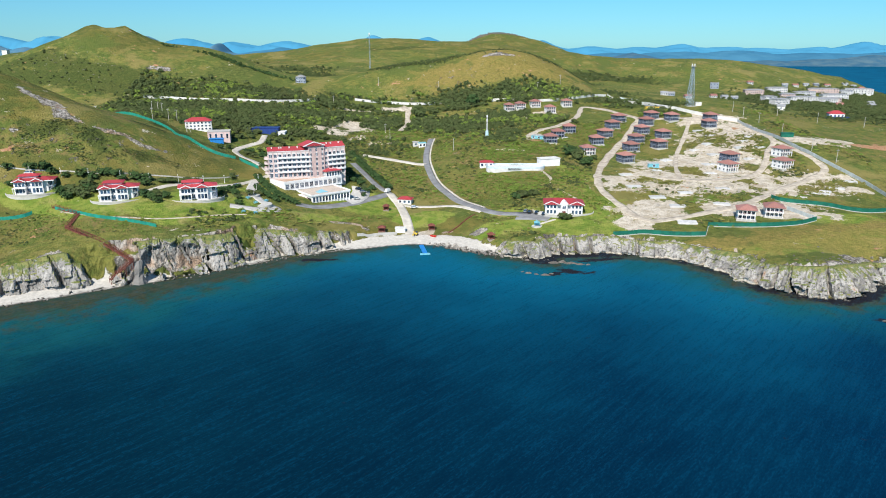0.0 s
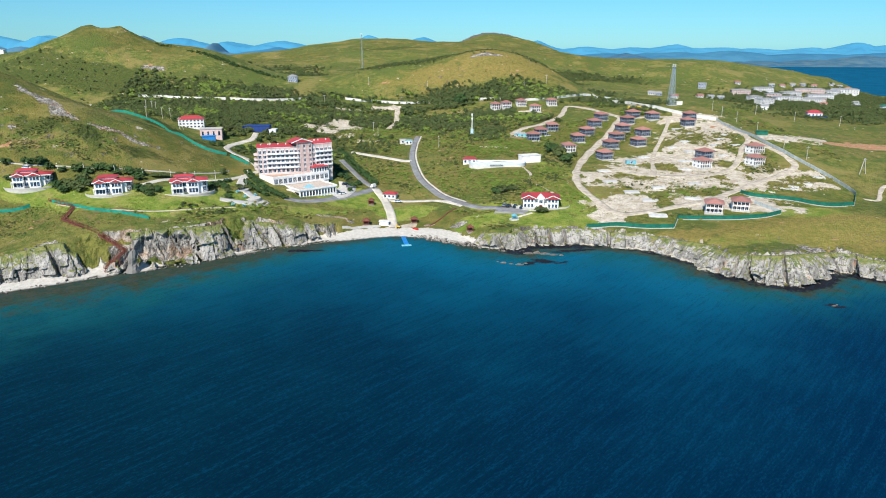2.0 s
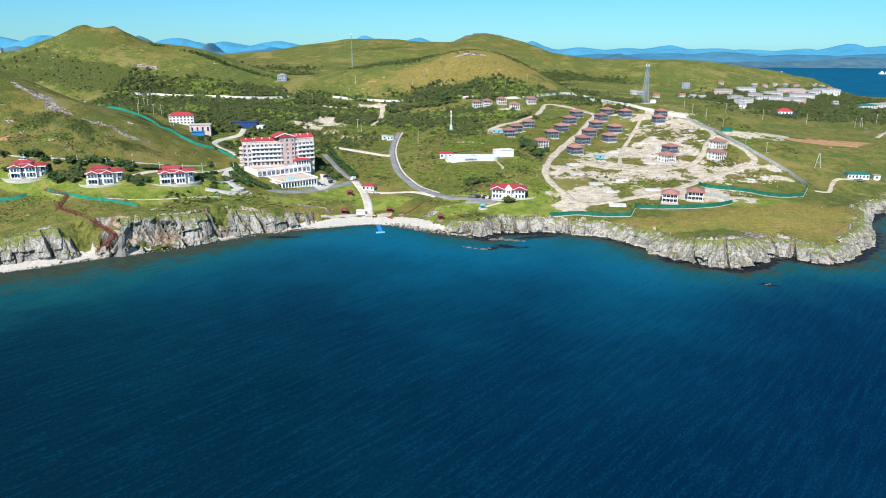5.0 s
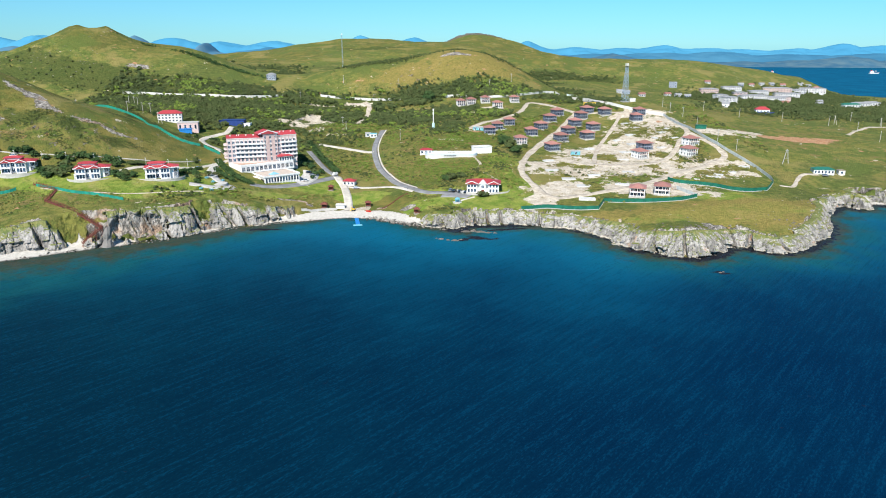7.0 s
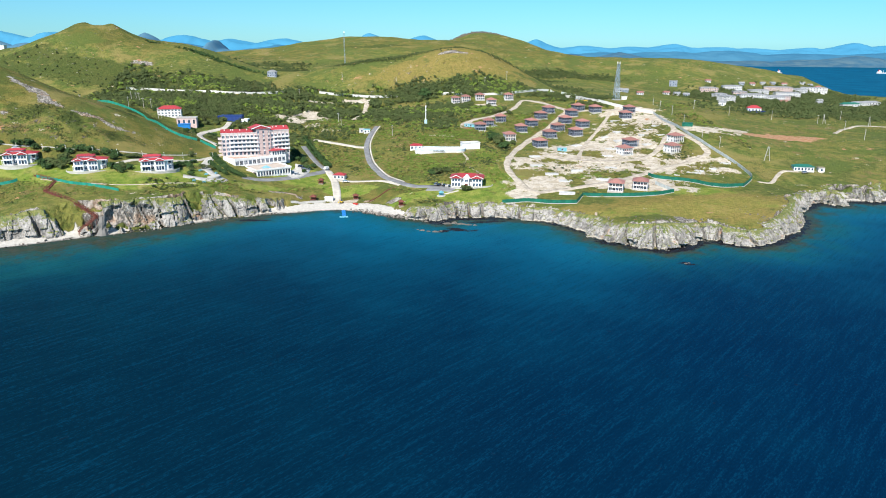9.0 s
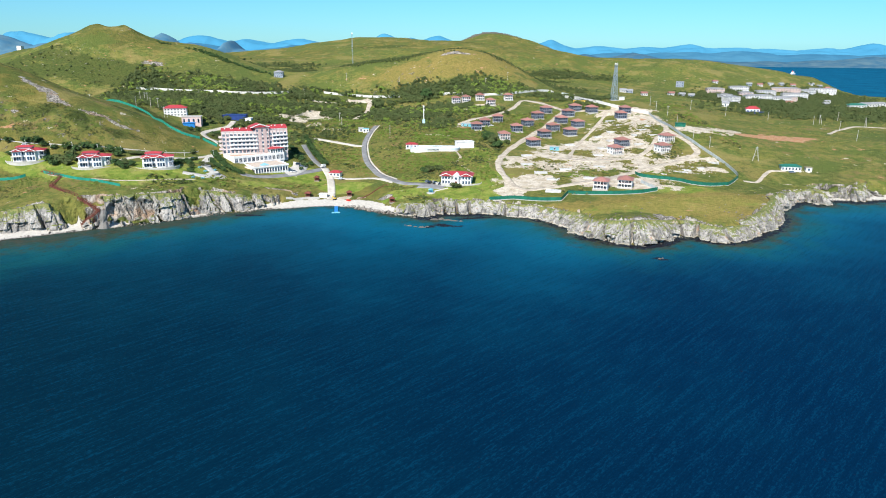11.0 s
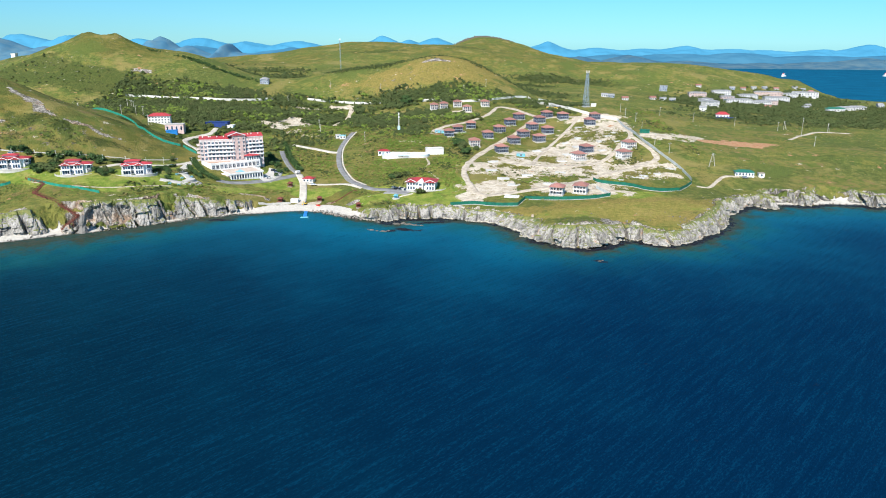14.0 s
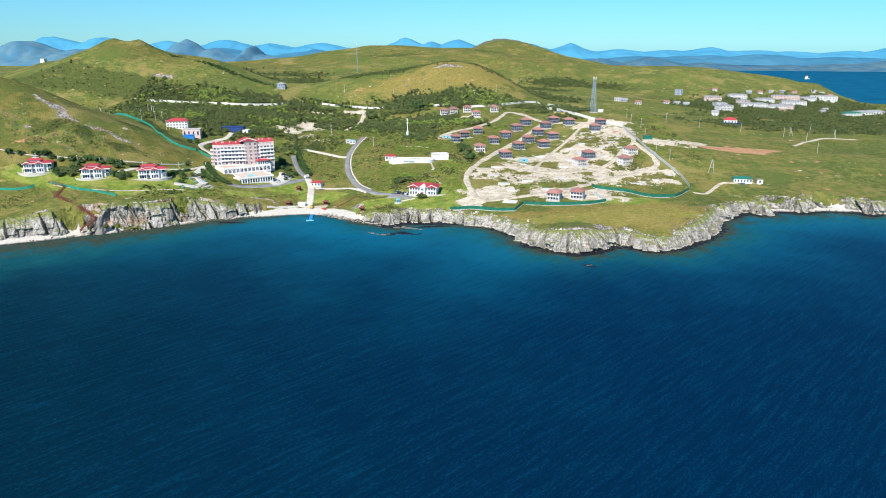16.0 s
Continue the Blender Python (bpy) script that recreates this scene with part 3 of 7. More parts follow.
MORE_SCRUB = [(-440, 692, 26, 9, 0), (-425, 664, 40, 10, 0), (-450, 676, 20, 8, 0), (-370, 664, 36, 9, 0), (-334, 682, 18, 5, 0), (-273, 680, 10, 4, 0), (-230, 850, 40, 26, 30), (-300, 1080, 70, 40, 20), (-200, 1010, 80, 24, 0), (205, 1180, 70, 34, 10), (150, 1100, 50, 20, 0), (270, 1190, 60, 26, 0), (-130, 1340, 60, 16, 20), (60, 1420, 60, 14, -10), (-420, 1180, 60, 20, 0), (40, 1640, 50, 14, 10),
              (110, 900, 90, 40, 0), (-60, 980, 160, 40, 10), (-250, 950, 120, 35, 0), (480, 700, 160, 50, 20), (600, 900, 200, 50, 10), (420, 1000, 60, 30, 0), (70, 570, 20, 12, 0), (160, 620, 30, 12, 0),
              (160, 580, 16, 10, 0), (-470, 690, 50, 12, 20), (-380, 690, 60, 12, 0), (560, 780, 140, 40, 10), (420, 620, 60, 14, 10), (640, 1150, 120, 40, 30), (470, 1060, 80, 40, 0), (520, 950, 120, 30, 10), (760, 1060, 80, 60, 0)]
DRY_SPOTS = [(165, 298, 64, 20, 0), (205, 318, 50, 16, 10), (20, 710, 90, 26, 0), (60, 735, 60, 25, 0)]
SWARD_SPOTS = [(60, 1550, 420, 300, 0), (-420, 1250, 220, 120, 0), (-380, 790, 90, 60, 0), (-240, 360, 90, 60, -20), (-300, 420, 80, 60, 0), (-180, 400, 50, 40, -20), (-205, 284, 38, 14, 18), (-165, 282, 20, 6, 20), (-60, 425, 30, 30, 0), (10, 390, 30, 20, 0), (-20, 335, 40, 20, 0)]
CRAG_SPOTS = [(-250, 388, 20, 2.6, -32), (-226, 373, 18, 3.2, -32), (-196, 366, 10, 1.8, 15), (-180, 371, 12, 1.6, 18), (-320, 705, 14, 4, 0), (30, 735, 16, 3, 0), (-58, 334, 10, 2.2, 0), (-8, 338, 4, 1.6, 0), (6, 332, 3, 2, 0), (50, 1895, 60, 14, 0), (140, 1890, 60, 12, 0), (164, 275, 7, 5, 30), (157, 266, 9, 5, 10), (148, 262, 8, 4, 0), (178, 277, 6, 4, 0)]
TURF_SPOTS = [(11, 318, 9, 6, -30), (-26, 337, 11, 4, 0), (-12, 332, 10, 4, 0), (-100, 305, 8, 3, 40), (-48, 328, 9, 5, 30), (-36, 340, 14, 7, 0), (-14, 337, 14, 6, 0), (2, 325, 9, 6, -30), (-160, 268, 9, 9, 30), (-150, 264, 8, 6, 30), (-128, 271, 9, 4, 30), (-118, 277, 6, 4, 30), (-100, 296, 5, 4, 0), (-78, 308, 5, 3, 20), (-64, 316, 4, 3, 0), (30, 306, 3, 2, 0), (138, 270, 6, 4, 0),
              (200, 280, 9, 4, 0), (295, 375, 8, 5, 0), (335, 380, 10, 5, 0)]
KELP_SPOTS = [(37, 282, 6, 2.2, 0), (45, 286, 6, 2, 0), (53, 284, 5, 1.6, 0), (152, 232, 5, 2.2, 0), (-69, 296, 9, 2.0, 0), (102, 295, 5, 3, -50), (60, 301, 14, 2.5, 0)]

gx = steps((-2600, -640, 120, 26), (-640, -280, 14, 2.6), (-280, -190, 2.2, 1.5), (-190, 300, 1.35, 1.35), (300, 400, 1.5, 2.6), (400, 900, 2.6, 22), (900, 2600, 22, 110))
gy = steps((-40, 200, 60, 4), (200, 240, 3, 1.3), (240, 345, 1.2, 1.2), (345, 420, 1.3, 2.0), (420, 700, 2.0, 4.0), (700, 1000, 4, 9), (1000, 2000, 9, 22), (2000, 2700, 25, 70))
GX, GY = np.meshgrid(gx, gy)
GZ = height(GX, GY)
slope = np.hypot(*np.gradient(GZ, gy, gx))
shift = np.clip(slope - 0.7, 0, 1.2) * (GY < 420)
PX = GX + shift * 0.9 * ripple(GX * 1.3, GY + GZ * 0.8, 3.1, 7)
PY = GY + shift * 1.1 * ripple(GX, GY * 0.6 + GZ * 1.1, 2.7, 8)
ground_mesh = mesh_from("ground", np.stack([PX, PY, GZ], -1).reshape(-1, 3), grid_faces(len(gy), len(gx)), True)
inland, beach_wide, cliff_run = shore(GX, GY)
attribute(ground_mesh, "dirt", blot(GX, GY, DIRT_SPOTS + MORE_DIRT) * (1 - 0.75 * np.clip(2.0 * ripple(GX, GY, 15, 21) + 0.7 * ripple(GX, GY, 6, 22) - 0.25, 0, 1)))
attribute(ground_mesh, "clay", blot(GX, GY, CLAY_SPOTS))
attribute(ground_mesh, "lawn", blot(GX, GY, LAWN_SPOTS))
attribute(ground_mesh, "scrub", np.maximum(blot(GX, GY, SCRUB_SPOTS + MORE_SCRUB), 0.8 * blot(GX, GY, HILL_BANDS)))
attribute(ground_mesh, "brush", blot(GX, GY, BRUSH_SPOTS))
attribute(ground_mesh, "dry", blot(GX, GY, DRY_SPOTS))
attribute(ground_mesh, "turf", blot(GX, GY, TURF_SPOTS))
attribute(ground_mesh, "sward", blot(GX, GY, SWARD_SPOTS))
attribute(ground_mesh, "crag", blot(GX, GY, CRAG_SPOTS))
attribute(ground_mesh, "sand", smooth(2.0, 1.4, GZ) * smooth(2.6, 4.6, beach_wide) * (inland < beach_wide + 14) * (GY < 420))
ground_mesh.materials.append(GROUND)
face_slope = (slope[:-1, :-1] + slope[1:, 1:]).ravel() / 2
if len(face_slope) == len(ground_mesh.polygons):
    ground_mesh.polygons.foreach_set("use_smooth", face_slope < 0.9)
ground = tagged(new("ground", ground_mesh), "grassy hills and grey sea cliffs around a bay", "ground", kind="structure")

# ---- the sea ----
sx = steps((-5200, -400, 400, 12), (-400, -220, 10, 3), (-220, 420, 2.6, 2.6), (420, 1100, 3, 30), (1100, 5200, 35, 400))
sy = steps((-1600, 120, 150, 5), (120, 215, 4, 2.4), (215, 390, 2.2, 2.2), (390, 1000, 3, 40), (1000, 4990, 40, 300))
SX, SY = np.meshgrid(sx, sy)
out, wide, _ = shore(SX, SY)
near_sea = (SY < 420) & (SX < 600)
sea_mesh = mesh_from("sea", np.stack([SX, SY, np.zeros_like(SX)], -1).reshape(-1, 3), grid_faces(len(sy), len(sx)), True)
attribute(sea_mesh, "shoal", np.exp(np.minimum(out, 0) / (22 + 24 * smooth(-40, -150, SX))) * near_sea * (1 - 0.42 * np.exp(-((SX + 22) / 34) ** 2)))
# where the water brightens: inshore and far bay, partly as painted sky reflection
attribute(sea_mesh, "shelf_sheen", np.where(SY < 600, np.exp(np.minimum(out, 0) / (48 + 26 * np.exp(-((SX - 20) / 80) ** 2))) * (1 - 0.42 * smooth(90, 160, SX) * smooth(285, 215, SX)), 0.52))
attribute(sea_mesh, "west", smooth(-10, -190, SX + 0.25 * (SY - 200)))
attribute(sea_mesh, "green", smooth(150, -120, SX + 0.25 * (SY - 200)))
belt = smooth(9, 3.0, -out) * smooth(20, 34, SX) * smooth(420, 380, SX) * (0.72 + 0.6 * ripple(SX, SY, 16, 57))
attribute(sea_mesh, "weed", np.maximum(blot(SX, SY, KELP_SPOTS) * 0.9, belt))
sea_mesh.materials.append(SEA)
tagged(new("water", sea_mesh), "dark blue-green sea with small wind ripples", "sea", kind="structure")

# ---- far mountains ----
def range_of(name, label, depth, spread, tops, base, rugged, mat, seed, x0, x1):
    """A mountain range: a strip of ground with the given tops (x, height, half width)."""
    xs, ks = np.linspace(x0, x1, 700), np.linspace(0, 1, 18)
    crest = np.full_like(xs, base)
    for x, h, w in tops:
        crest = np.maximum(crest, base + (h - base) * np.exp(-np.abs((xs - x) / w) ** 1.5))
    crest = crest + rugged * (ripple(xs, xs * 0, 260, seed) + 0.6 * ripple(xs, xs * 0, 90, seed + 1) + 0.25 * ripple(xs, xs * 0, 30, seed + 2))
    X, K = np.meshgrid(xs, ks)
    rise = np.sin(np.clip(K * 1.25, 0, 1) * np.pi / 2) - np.clip(K - 0.8, 0, 1) * 1.5
    fold = ripple(X, K * 700, 160, seed + 3) * 0.16 * np.sin(np.pi * np.clip(K * 1.25, 0, 1))
    fold = fold + (0.13 * ripple(X, K * 420, 55, seed + 5) + 0.06 * ripple(X, K * 300, 22, seed + 6)) * np.sin(np.pi * np.clip(K * 1.25, 0, 1))
    Z = np.maximum(crest, 2) * np.clip(rise + fold, -0.5, 1.0) - 1
    Y = depth + spread * (K - 0.8) + 40 * ripple(X, X * 0, 300, seed + 4)
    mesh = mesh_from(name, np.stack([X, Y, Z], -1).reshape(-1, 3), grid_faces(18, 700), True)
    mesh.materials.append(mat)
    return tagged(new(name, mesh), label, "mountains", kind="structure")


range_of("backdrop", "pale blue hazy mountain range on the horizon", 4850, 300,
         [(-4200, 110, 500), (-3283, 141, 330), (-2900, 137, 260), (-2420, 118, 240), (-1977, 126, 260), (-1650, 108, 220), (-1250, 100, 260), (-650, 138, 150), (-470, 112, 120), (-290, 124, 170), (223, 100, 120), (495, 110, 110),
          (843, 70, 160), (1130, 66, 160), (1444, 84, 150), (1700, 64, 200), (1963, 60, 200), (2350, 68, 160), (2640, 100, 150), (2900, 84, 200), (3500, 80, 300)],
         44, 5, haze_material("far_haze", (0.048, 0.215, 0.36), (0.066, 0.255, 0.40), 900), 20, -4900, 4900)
range_of("backdrop_near", "wooded mountains across the bay in painted blue haze", 4100, 500,
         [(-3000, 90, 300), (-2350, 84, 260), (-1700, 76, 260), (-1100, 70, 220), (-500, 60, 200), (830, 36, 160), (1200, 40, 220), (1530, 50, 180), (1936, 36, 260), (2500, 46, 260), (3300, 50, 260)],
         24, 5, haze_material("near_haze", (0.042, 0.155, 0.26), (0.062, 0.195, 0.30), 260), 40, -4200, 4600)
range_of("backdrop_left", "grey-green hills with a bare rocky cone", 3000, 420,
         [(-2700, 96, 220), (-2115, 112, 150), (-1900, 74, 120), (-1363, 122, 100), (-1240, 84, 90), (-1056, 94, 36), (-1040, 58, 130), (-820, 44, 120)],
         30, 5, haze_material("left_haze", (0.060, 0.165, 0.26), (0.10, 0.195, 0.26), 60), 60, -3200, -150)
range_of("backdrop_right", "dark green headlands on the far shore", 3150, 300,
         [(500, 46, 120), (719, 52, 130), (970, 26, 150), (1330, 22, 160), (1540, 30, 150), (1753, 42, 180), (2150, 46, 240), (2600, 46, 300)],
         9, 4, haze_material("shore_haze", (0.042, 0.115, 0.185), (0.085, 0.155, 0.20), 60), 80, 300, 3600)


# ---- building blocks ----
def rest(x, y):
    """The ground's height under one place."""
    return float(height(np.array([x], float), np.array([y], float))[0])


class Shape:
    """Gathers solid pieces into one mesh."""

    def __init__(self):
        self.points, self.faces = [], []

    def solid(self, points, faces):
        k = len(self.points)
        self.points += [tuple(p) for p in points]
        self.faces += [tuple(i + k for i in f) for f in faces]
        return self

    def box(self, x0, x1, y0, y1, z0, z1):
        p = [(x, y, z) for z in (z0, z1) for y in (y0, y1) for x in (x0, x1)]
        return self.solid(p, [(0, 2, 3, 1), (4, 5, 7, 6), (0, 1, 5, 4), (1, 3, 7, 5), (3, 2, 6, 7), (2, 0, 4, 6)])

    def prism(self, outline, z0, z1, grow=0.0):
        n = len(outline)
        c = np.mean(outline, 0)
        top = [tuple(np.array(q) + (np.array(q) - c) * grow) for q in outline]
        p = [(x, y, z0) for x, y in outline] + [(x, y, z1) for x, y in top]
        return self.solid(p, [tuple(range(n - 1, -1, -1)), tuple(range(n, 2 * n))] + [(i, (i + 1) % n, n + (i + 1) % n, n + i) for i in range(n)])

    def tube(self, x, y, z0, z1, r, n=8, r2=None):
        r2 = r if r2 is None else r2
        ring = [(math.cos(2 * math.pi * i / n), math.sin(2 * math.pi * i / n)) for i in range(n)]
        p = [(x + r * a, y + r * b, z0) for a, b in ring] + [(x + r2 * a, y + r2 * b, z1) for a, b in ring]
        return self.solid(p, [tuple(range(n - 1, -1, -1)), tuple(range(n, 2 * n))] + [(i, (i + 1) % n, n + (i + 1) % n, n + i) for i in range(n)])

    def beam(self, p, q, wide, deep=None):
        deep = wide if deep is None else deep
        p, q = Vector(p), Vector(q)
        a = (q - p).normalized()
        s = a.cross(Vector((0, 0, 1)))
        s = s.normalized() if s.length > 1e-3 else Vector((1, 0, 0))
        u = s.cross(a)
        c = [(-1, -1), (1, -1), (1, 1), (-1, 1)]
        pts = [tuple(e + s * i * wide / 2 + u * j * deep / 2) for e in (p, q) for i, j in c]
        return self.solid(pts, [(3, 2, 1, 0), (4, 5, 6, 7)] + [(i, (i + 1) % 4, 4 + (i + 1) % 4, 4 + i) for i in range(4)])

    def hip(self, x0, x1, y0, y1, z0, z1, thick=0.18):
        """A hipped roof with a closed underside and a fascia."""
        w, d = x1 - x0, y1 - y0
        if w >= d:
            r = [(x0 + d / 2, (y0 + y1) / 2), (x1 - d / 2, (y0 + y1) / 2)]
        else:
            r = [((x0 + x1) / 2, y0 + w / 2), ((x0 + x1) / 2, y1 - w / 2)]
        if abs(w - d) < 0.05:
            r[1] = (r[0][0] + 0.02, r[0][1])
        c = [(x0, y0), (x1, y0), (x1, y1), (x0, y1)]
        p = [(x, y, z0 - thick) for x, y in c] + [(x, y, z0) for x, y in c] + [(x, y, z1) for x, y in r]
        sides = [(4, 5, 9, 8), (5, 6, 9), (6, 7, 8, 9), (7, 4, 8)] if w >= d else [(4, 5, 8), (5, 6, 9, 8), (6, 7, 9), (7, 4, 8, 9)]
        return self.solid(p, [(3, 2, 1, 0)] + [(i, (i + 1) % 4, 4 + (i + 1) % 4, 4 + i) for i in range(4)] + sides)

    def gable(self, x0, x1, y0, y1, z0, z1, thick=0.18):
        """A gabled roof, the ridge along y."""
        m = (x0 + x1) / 2
        p = [(x, y, z) for y in (y0, y1) for x, z in ((x0, z0 - thick), (x1, z0 - thick), (x1, z0), (m, z1), (x0, z0))]
        return self.solid(p, [(0, 1, 2, 3, 4), (9, 8, 7, 6, 5), (0, 5, 6, 1), (1, 6, 7, 2), (2, 7, 8, 3), (3, 8, 9, 4), (4, 9, 5, 0)])

    def band(self, ring, thick, z0, z1):
        """A continuous wall along a line."""
        q = np.array(ring, float)
        t = np.gradient(q, axis=0)
        t /= np.linalg.norm(t, axis=1)[:, None]
        s = np.c_[-t[:, 1], t[:, 0]] * thick / 2
        n = len(q)
        pts = [(*p, z) for p, z in [(a, z) for side in (q - s, q + s) for z in (z0, z1) for a in side]]
        f = []
        for i in range(n - 1):
            a, b, c, d = i, n + i, 2 * n + i, 3 * n + i
            f += [(a, a + 1, b + 1, b), (c + 1, c, d, d + 1), (b, b + 1, d + 1, d), (a + 1, a, c, c + 1)]
        f += [(0, n, 3 * n, 2 * n), (n - 1, 3 * n - 1, 4 * n - 1, 2 * n - 1)]
        return self.solid(pts, f)

    def turned(self, m):
        self.points = [tuple(m @ Vector(p)) for p in self.points]
        return self

    def mesh(self, name):
        mesh = bpy.data.meshes.new(name)
        mesh.from_pydata(self.points, [], self.faces)
        mesh.update()
        bm = bmesh.new()
        bm.from_mesh(mesh)
        bmesh.ops.recalc_face_normals(bm, faces=bm.faces)
        bm.to_mesh(mesh)
        bm.free()
        return mesh


def thing(name, label, category, group="", at=None):
    ob = tagged(new(name), label, category, group)
    ob.empty_display_size = 0.5
    ob.matrix_basis = at or Matrix()
    return ob


def part(name, shape, mat, parent, label="", at=None):
    """One mesh object under a thing or under a part."""
    mesh = shape.mesh(name) if isinstance(shape, Shape) else shape
    if not mesh.materials:
        mesh.materials.append(mat)
    ob = tagged(new(name, mesh), label)
    ob.parent = parent
    if at:
        ob.matrix_basis = at
    return ob


def single(name, shape, mat, label, category, group="", at=None, kind=""):
    """A thing that is one mesh."""
    mesh = shape.mesh(name) if isinstance(shape, Shape) else shape
    if not mesh.materials:
        mesh.materials.append(mat)
    ob = tagged(new(name, mesh), label, category, group, kind)
    ob.matrix_basis = at or Matrix()
    return ob


def glass_material():
    n = Nodes("window_glass")
    info = n.add("ShaderNodeObjectInfo")
    shade = n.mix((0.014, 0.024, 0.042), (0.06, 0.11, 0.18), info.outputs["Random"])
    return n.done(shade, 0.08, 0, 0.8)


def roof_material(name, colour, rib):
    """A tiled or ribbed sheet roof: fine courses down the slope, weathering between sheets."""
    n = Nodes(name)
    tile = n.cells(rib, (1, 1, 2.2))
    shade = n.mix(tuple(c * 0.8 for c in colour), tuple(min(1, c * 1.15) for c in colour), n.step(tile.outputs["Distance"], 0.1, 0.6))
    shade = n.mix(shade, tuple(c * 0.6 for c in colour), n.sum(n.step(n.noise(2.5, 4), 0.52, 0.75), 0.5, "MULTIPLY"))
    info = n.add("ShaderNodeObjectInfo")
    shade = n.mix(shade, tuple(c * 0.78 for c in colour), info.outputs["Random"])
    n.bump(tile.outputs["Distance"], 0.05, 0.6)
    return n.done(shade, 0.6, 0, 0.35)


WHITE = plain("white_render", (0.74, 0.738, 0.745), 0.12, 2.5)
STUCCO = plain("beige_render", (0.66, 0.55, 0.535), 0.10, 3.0)
PINK = plain("rose_render", (0.60, 0.455, 0.435), 0.14, 2.0)
RED_ROOF = roof_material("red_roof", (0.41, 0.050, 0.062), 0.7)
BROWN_ROOF = roof_material("brown_roof", (0.345, 0.165, 0.14), 0.6)
DARK_WRAP = plain("grey_block", (0.080, 0.098, 0.150), 0.35, 1.2, vary=0.3)
GREY_WRAP = plain("light_block", (0.28, 0.325, 0.41), 0.25, 1.2, vary=0.2)
CONCRETE = plain("concrete", (0.52, 0.505, 0.48), 0.2, 2.0, 0.9, relief=0.05, vary=0.2)
PAVING = plain("stone_paving", (0.47, 0.455, 0.43), 0.16, 1.6, 0.9)
ASPHALT = plain("asphalt", (0.20, 0.205, 0.215), 0.25, 5.0, 0.9, relief=0.03)
PALE_ROAD = plain("concrete_road", (0.50, 0.465, 0.41), 0.2, 4.0, 0.9, relief=0.05)
DIRT_ROAD = plain("dirt_track", (0.45, 0.395, 0.325), 0.3, 3.0, 0.95, relief=0.15)
GREEN_NET = plain("green_netting", (0.008, 0.125, 0.085), 0.25, 2.5, 0.7)
TEAL_NET = plain("teal_netting", (0.015, 0.24, 0.18), 0.25, 2.5, 0.7)
STEEL = plain("galvanised_steel", (0.42, 0.45, 0.48), 0.2, 1.0, 0.45, 0.7)
FENCE_GREY = plain("grey_sheet_fence", (0.46, 0.52, 0.54), 0.2, 2.0, 0.5, 0.2)
WALL_WHITE = plain("whitewashed_wall", (0.63, 0.625, 0.61), 0.14, 3.0)
SLAB = plain("new_concrete", (0.60, 0.60, 0.60), 0.25, 1.5, vary=0.25)
WOOD_RED = plain("stained_wood", (0.165, 0.055, 0.040), 0.3, 0.8)
TIMBER = plain("weathered_timber", (0.30, 0.26, 0.21), 0.25, 0.6)
BLUE = plain("blue_paint", (0.02, 0.20, 0.55), 0.2, 1.0, 0.5)
TURQUOISE = plain("turquoise_paint", (0.17, 0.46, 0.56), 0.2, 1.0, 0.5)
NAVY = plain("navy_sheeting", (0.02, 0.05, 0.20), 0.2, 2.0, 0.5)
BLACK = plain("black_rubber_and_shade", (0.015, 0.015, 0.017), 0.2, 0.3, 0.6)
RED = plain("red_sheeting", (0.62, 0.03, 0.02), 0.2, 1.0, 0.6)
YELLOW = plain("yellow_paint", (0.70, 0.47, 0.06), 0.15, 1.0, 0.5)
GREEN_ROOF = roof_material("green_roof", (0.02, 0.16, 0.12), 0.6)
GREY_ROOF = plain("grey_slate_roof", (0.27, 0.28, 0.30), 0.2, 3.0)
BRICK = plain("salmon_render", (0.52, 0.39, 0.355), 0.15, 3.0)
PALE_WALL = plain("pale_weathered_render", (0.56, 0.56, 0.57), 0.2, 4.0)
ROCK = plain("cliff_rock", (0.30, 0.285, 0.27), 0.45, 1.6, 0.95, relief=0.25, vary=0.35)
GLASS = glass_material()
WET_ROCK = plain("wet_rock", (0.145, 0.132, 0.118), 0.4, 1.0, 0.8, relief=0.2, vary=0.3)
RUBBLE_STONE = plain("rubble_stone", (0.40, 0.365, 0.315), 0.3, 1.0, 0.95)
TOWER_STEEL = plain("tower_paint", (0.26, 0.34, 0.41), 0.2, 2.0, 0.6)
BARK = plain("bark", (0.12, 0.09, 0.065), 0.3, 0.5)


def window(parent, x, y, z, wide, tall, face=0.0, frame_mat=None, mullions=1):
    """A window set in a wall that faces -y turned by face degrees: a frame round a dark pane."""
    at = pose(x, y, z, 0, 0, face)
    f = Shape()
    f.box(-wide / 2 - 0.1, -wide / 2, -0.1, 0.1, 0, tall).box(wide / 2, wide / 2 + 0.1, -0.1, 0.1, 0, tall)
    f.box(-wide / 2 - 0.1, wide / 2 + 0.1, -0.1, 0.1, tall, tall + 0.1).box(-wide / 2 - 0.16, wide / 2 + 0.16, -0.2, 0.1, -0.1, 0)
    for i in range(mullions):
        m = -wide / 2 + wide * (i + 1) / (mullions + 1)
        f.box(m - 0.05, m + 0.05, -0.08, 0.05, 0, tall)
    ob = part("window", f, frame_mat or WHITE, parent, "", at)
    part("pane", Shape().box(-wide / 2, wide / 2, -0.03, 0.08, 0, tall), GLASS, ob)
    return ob


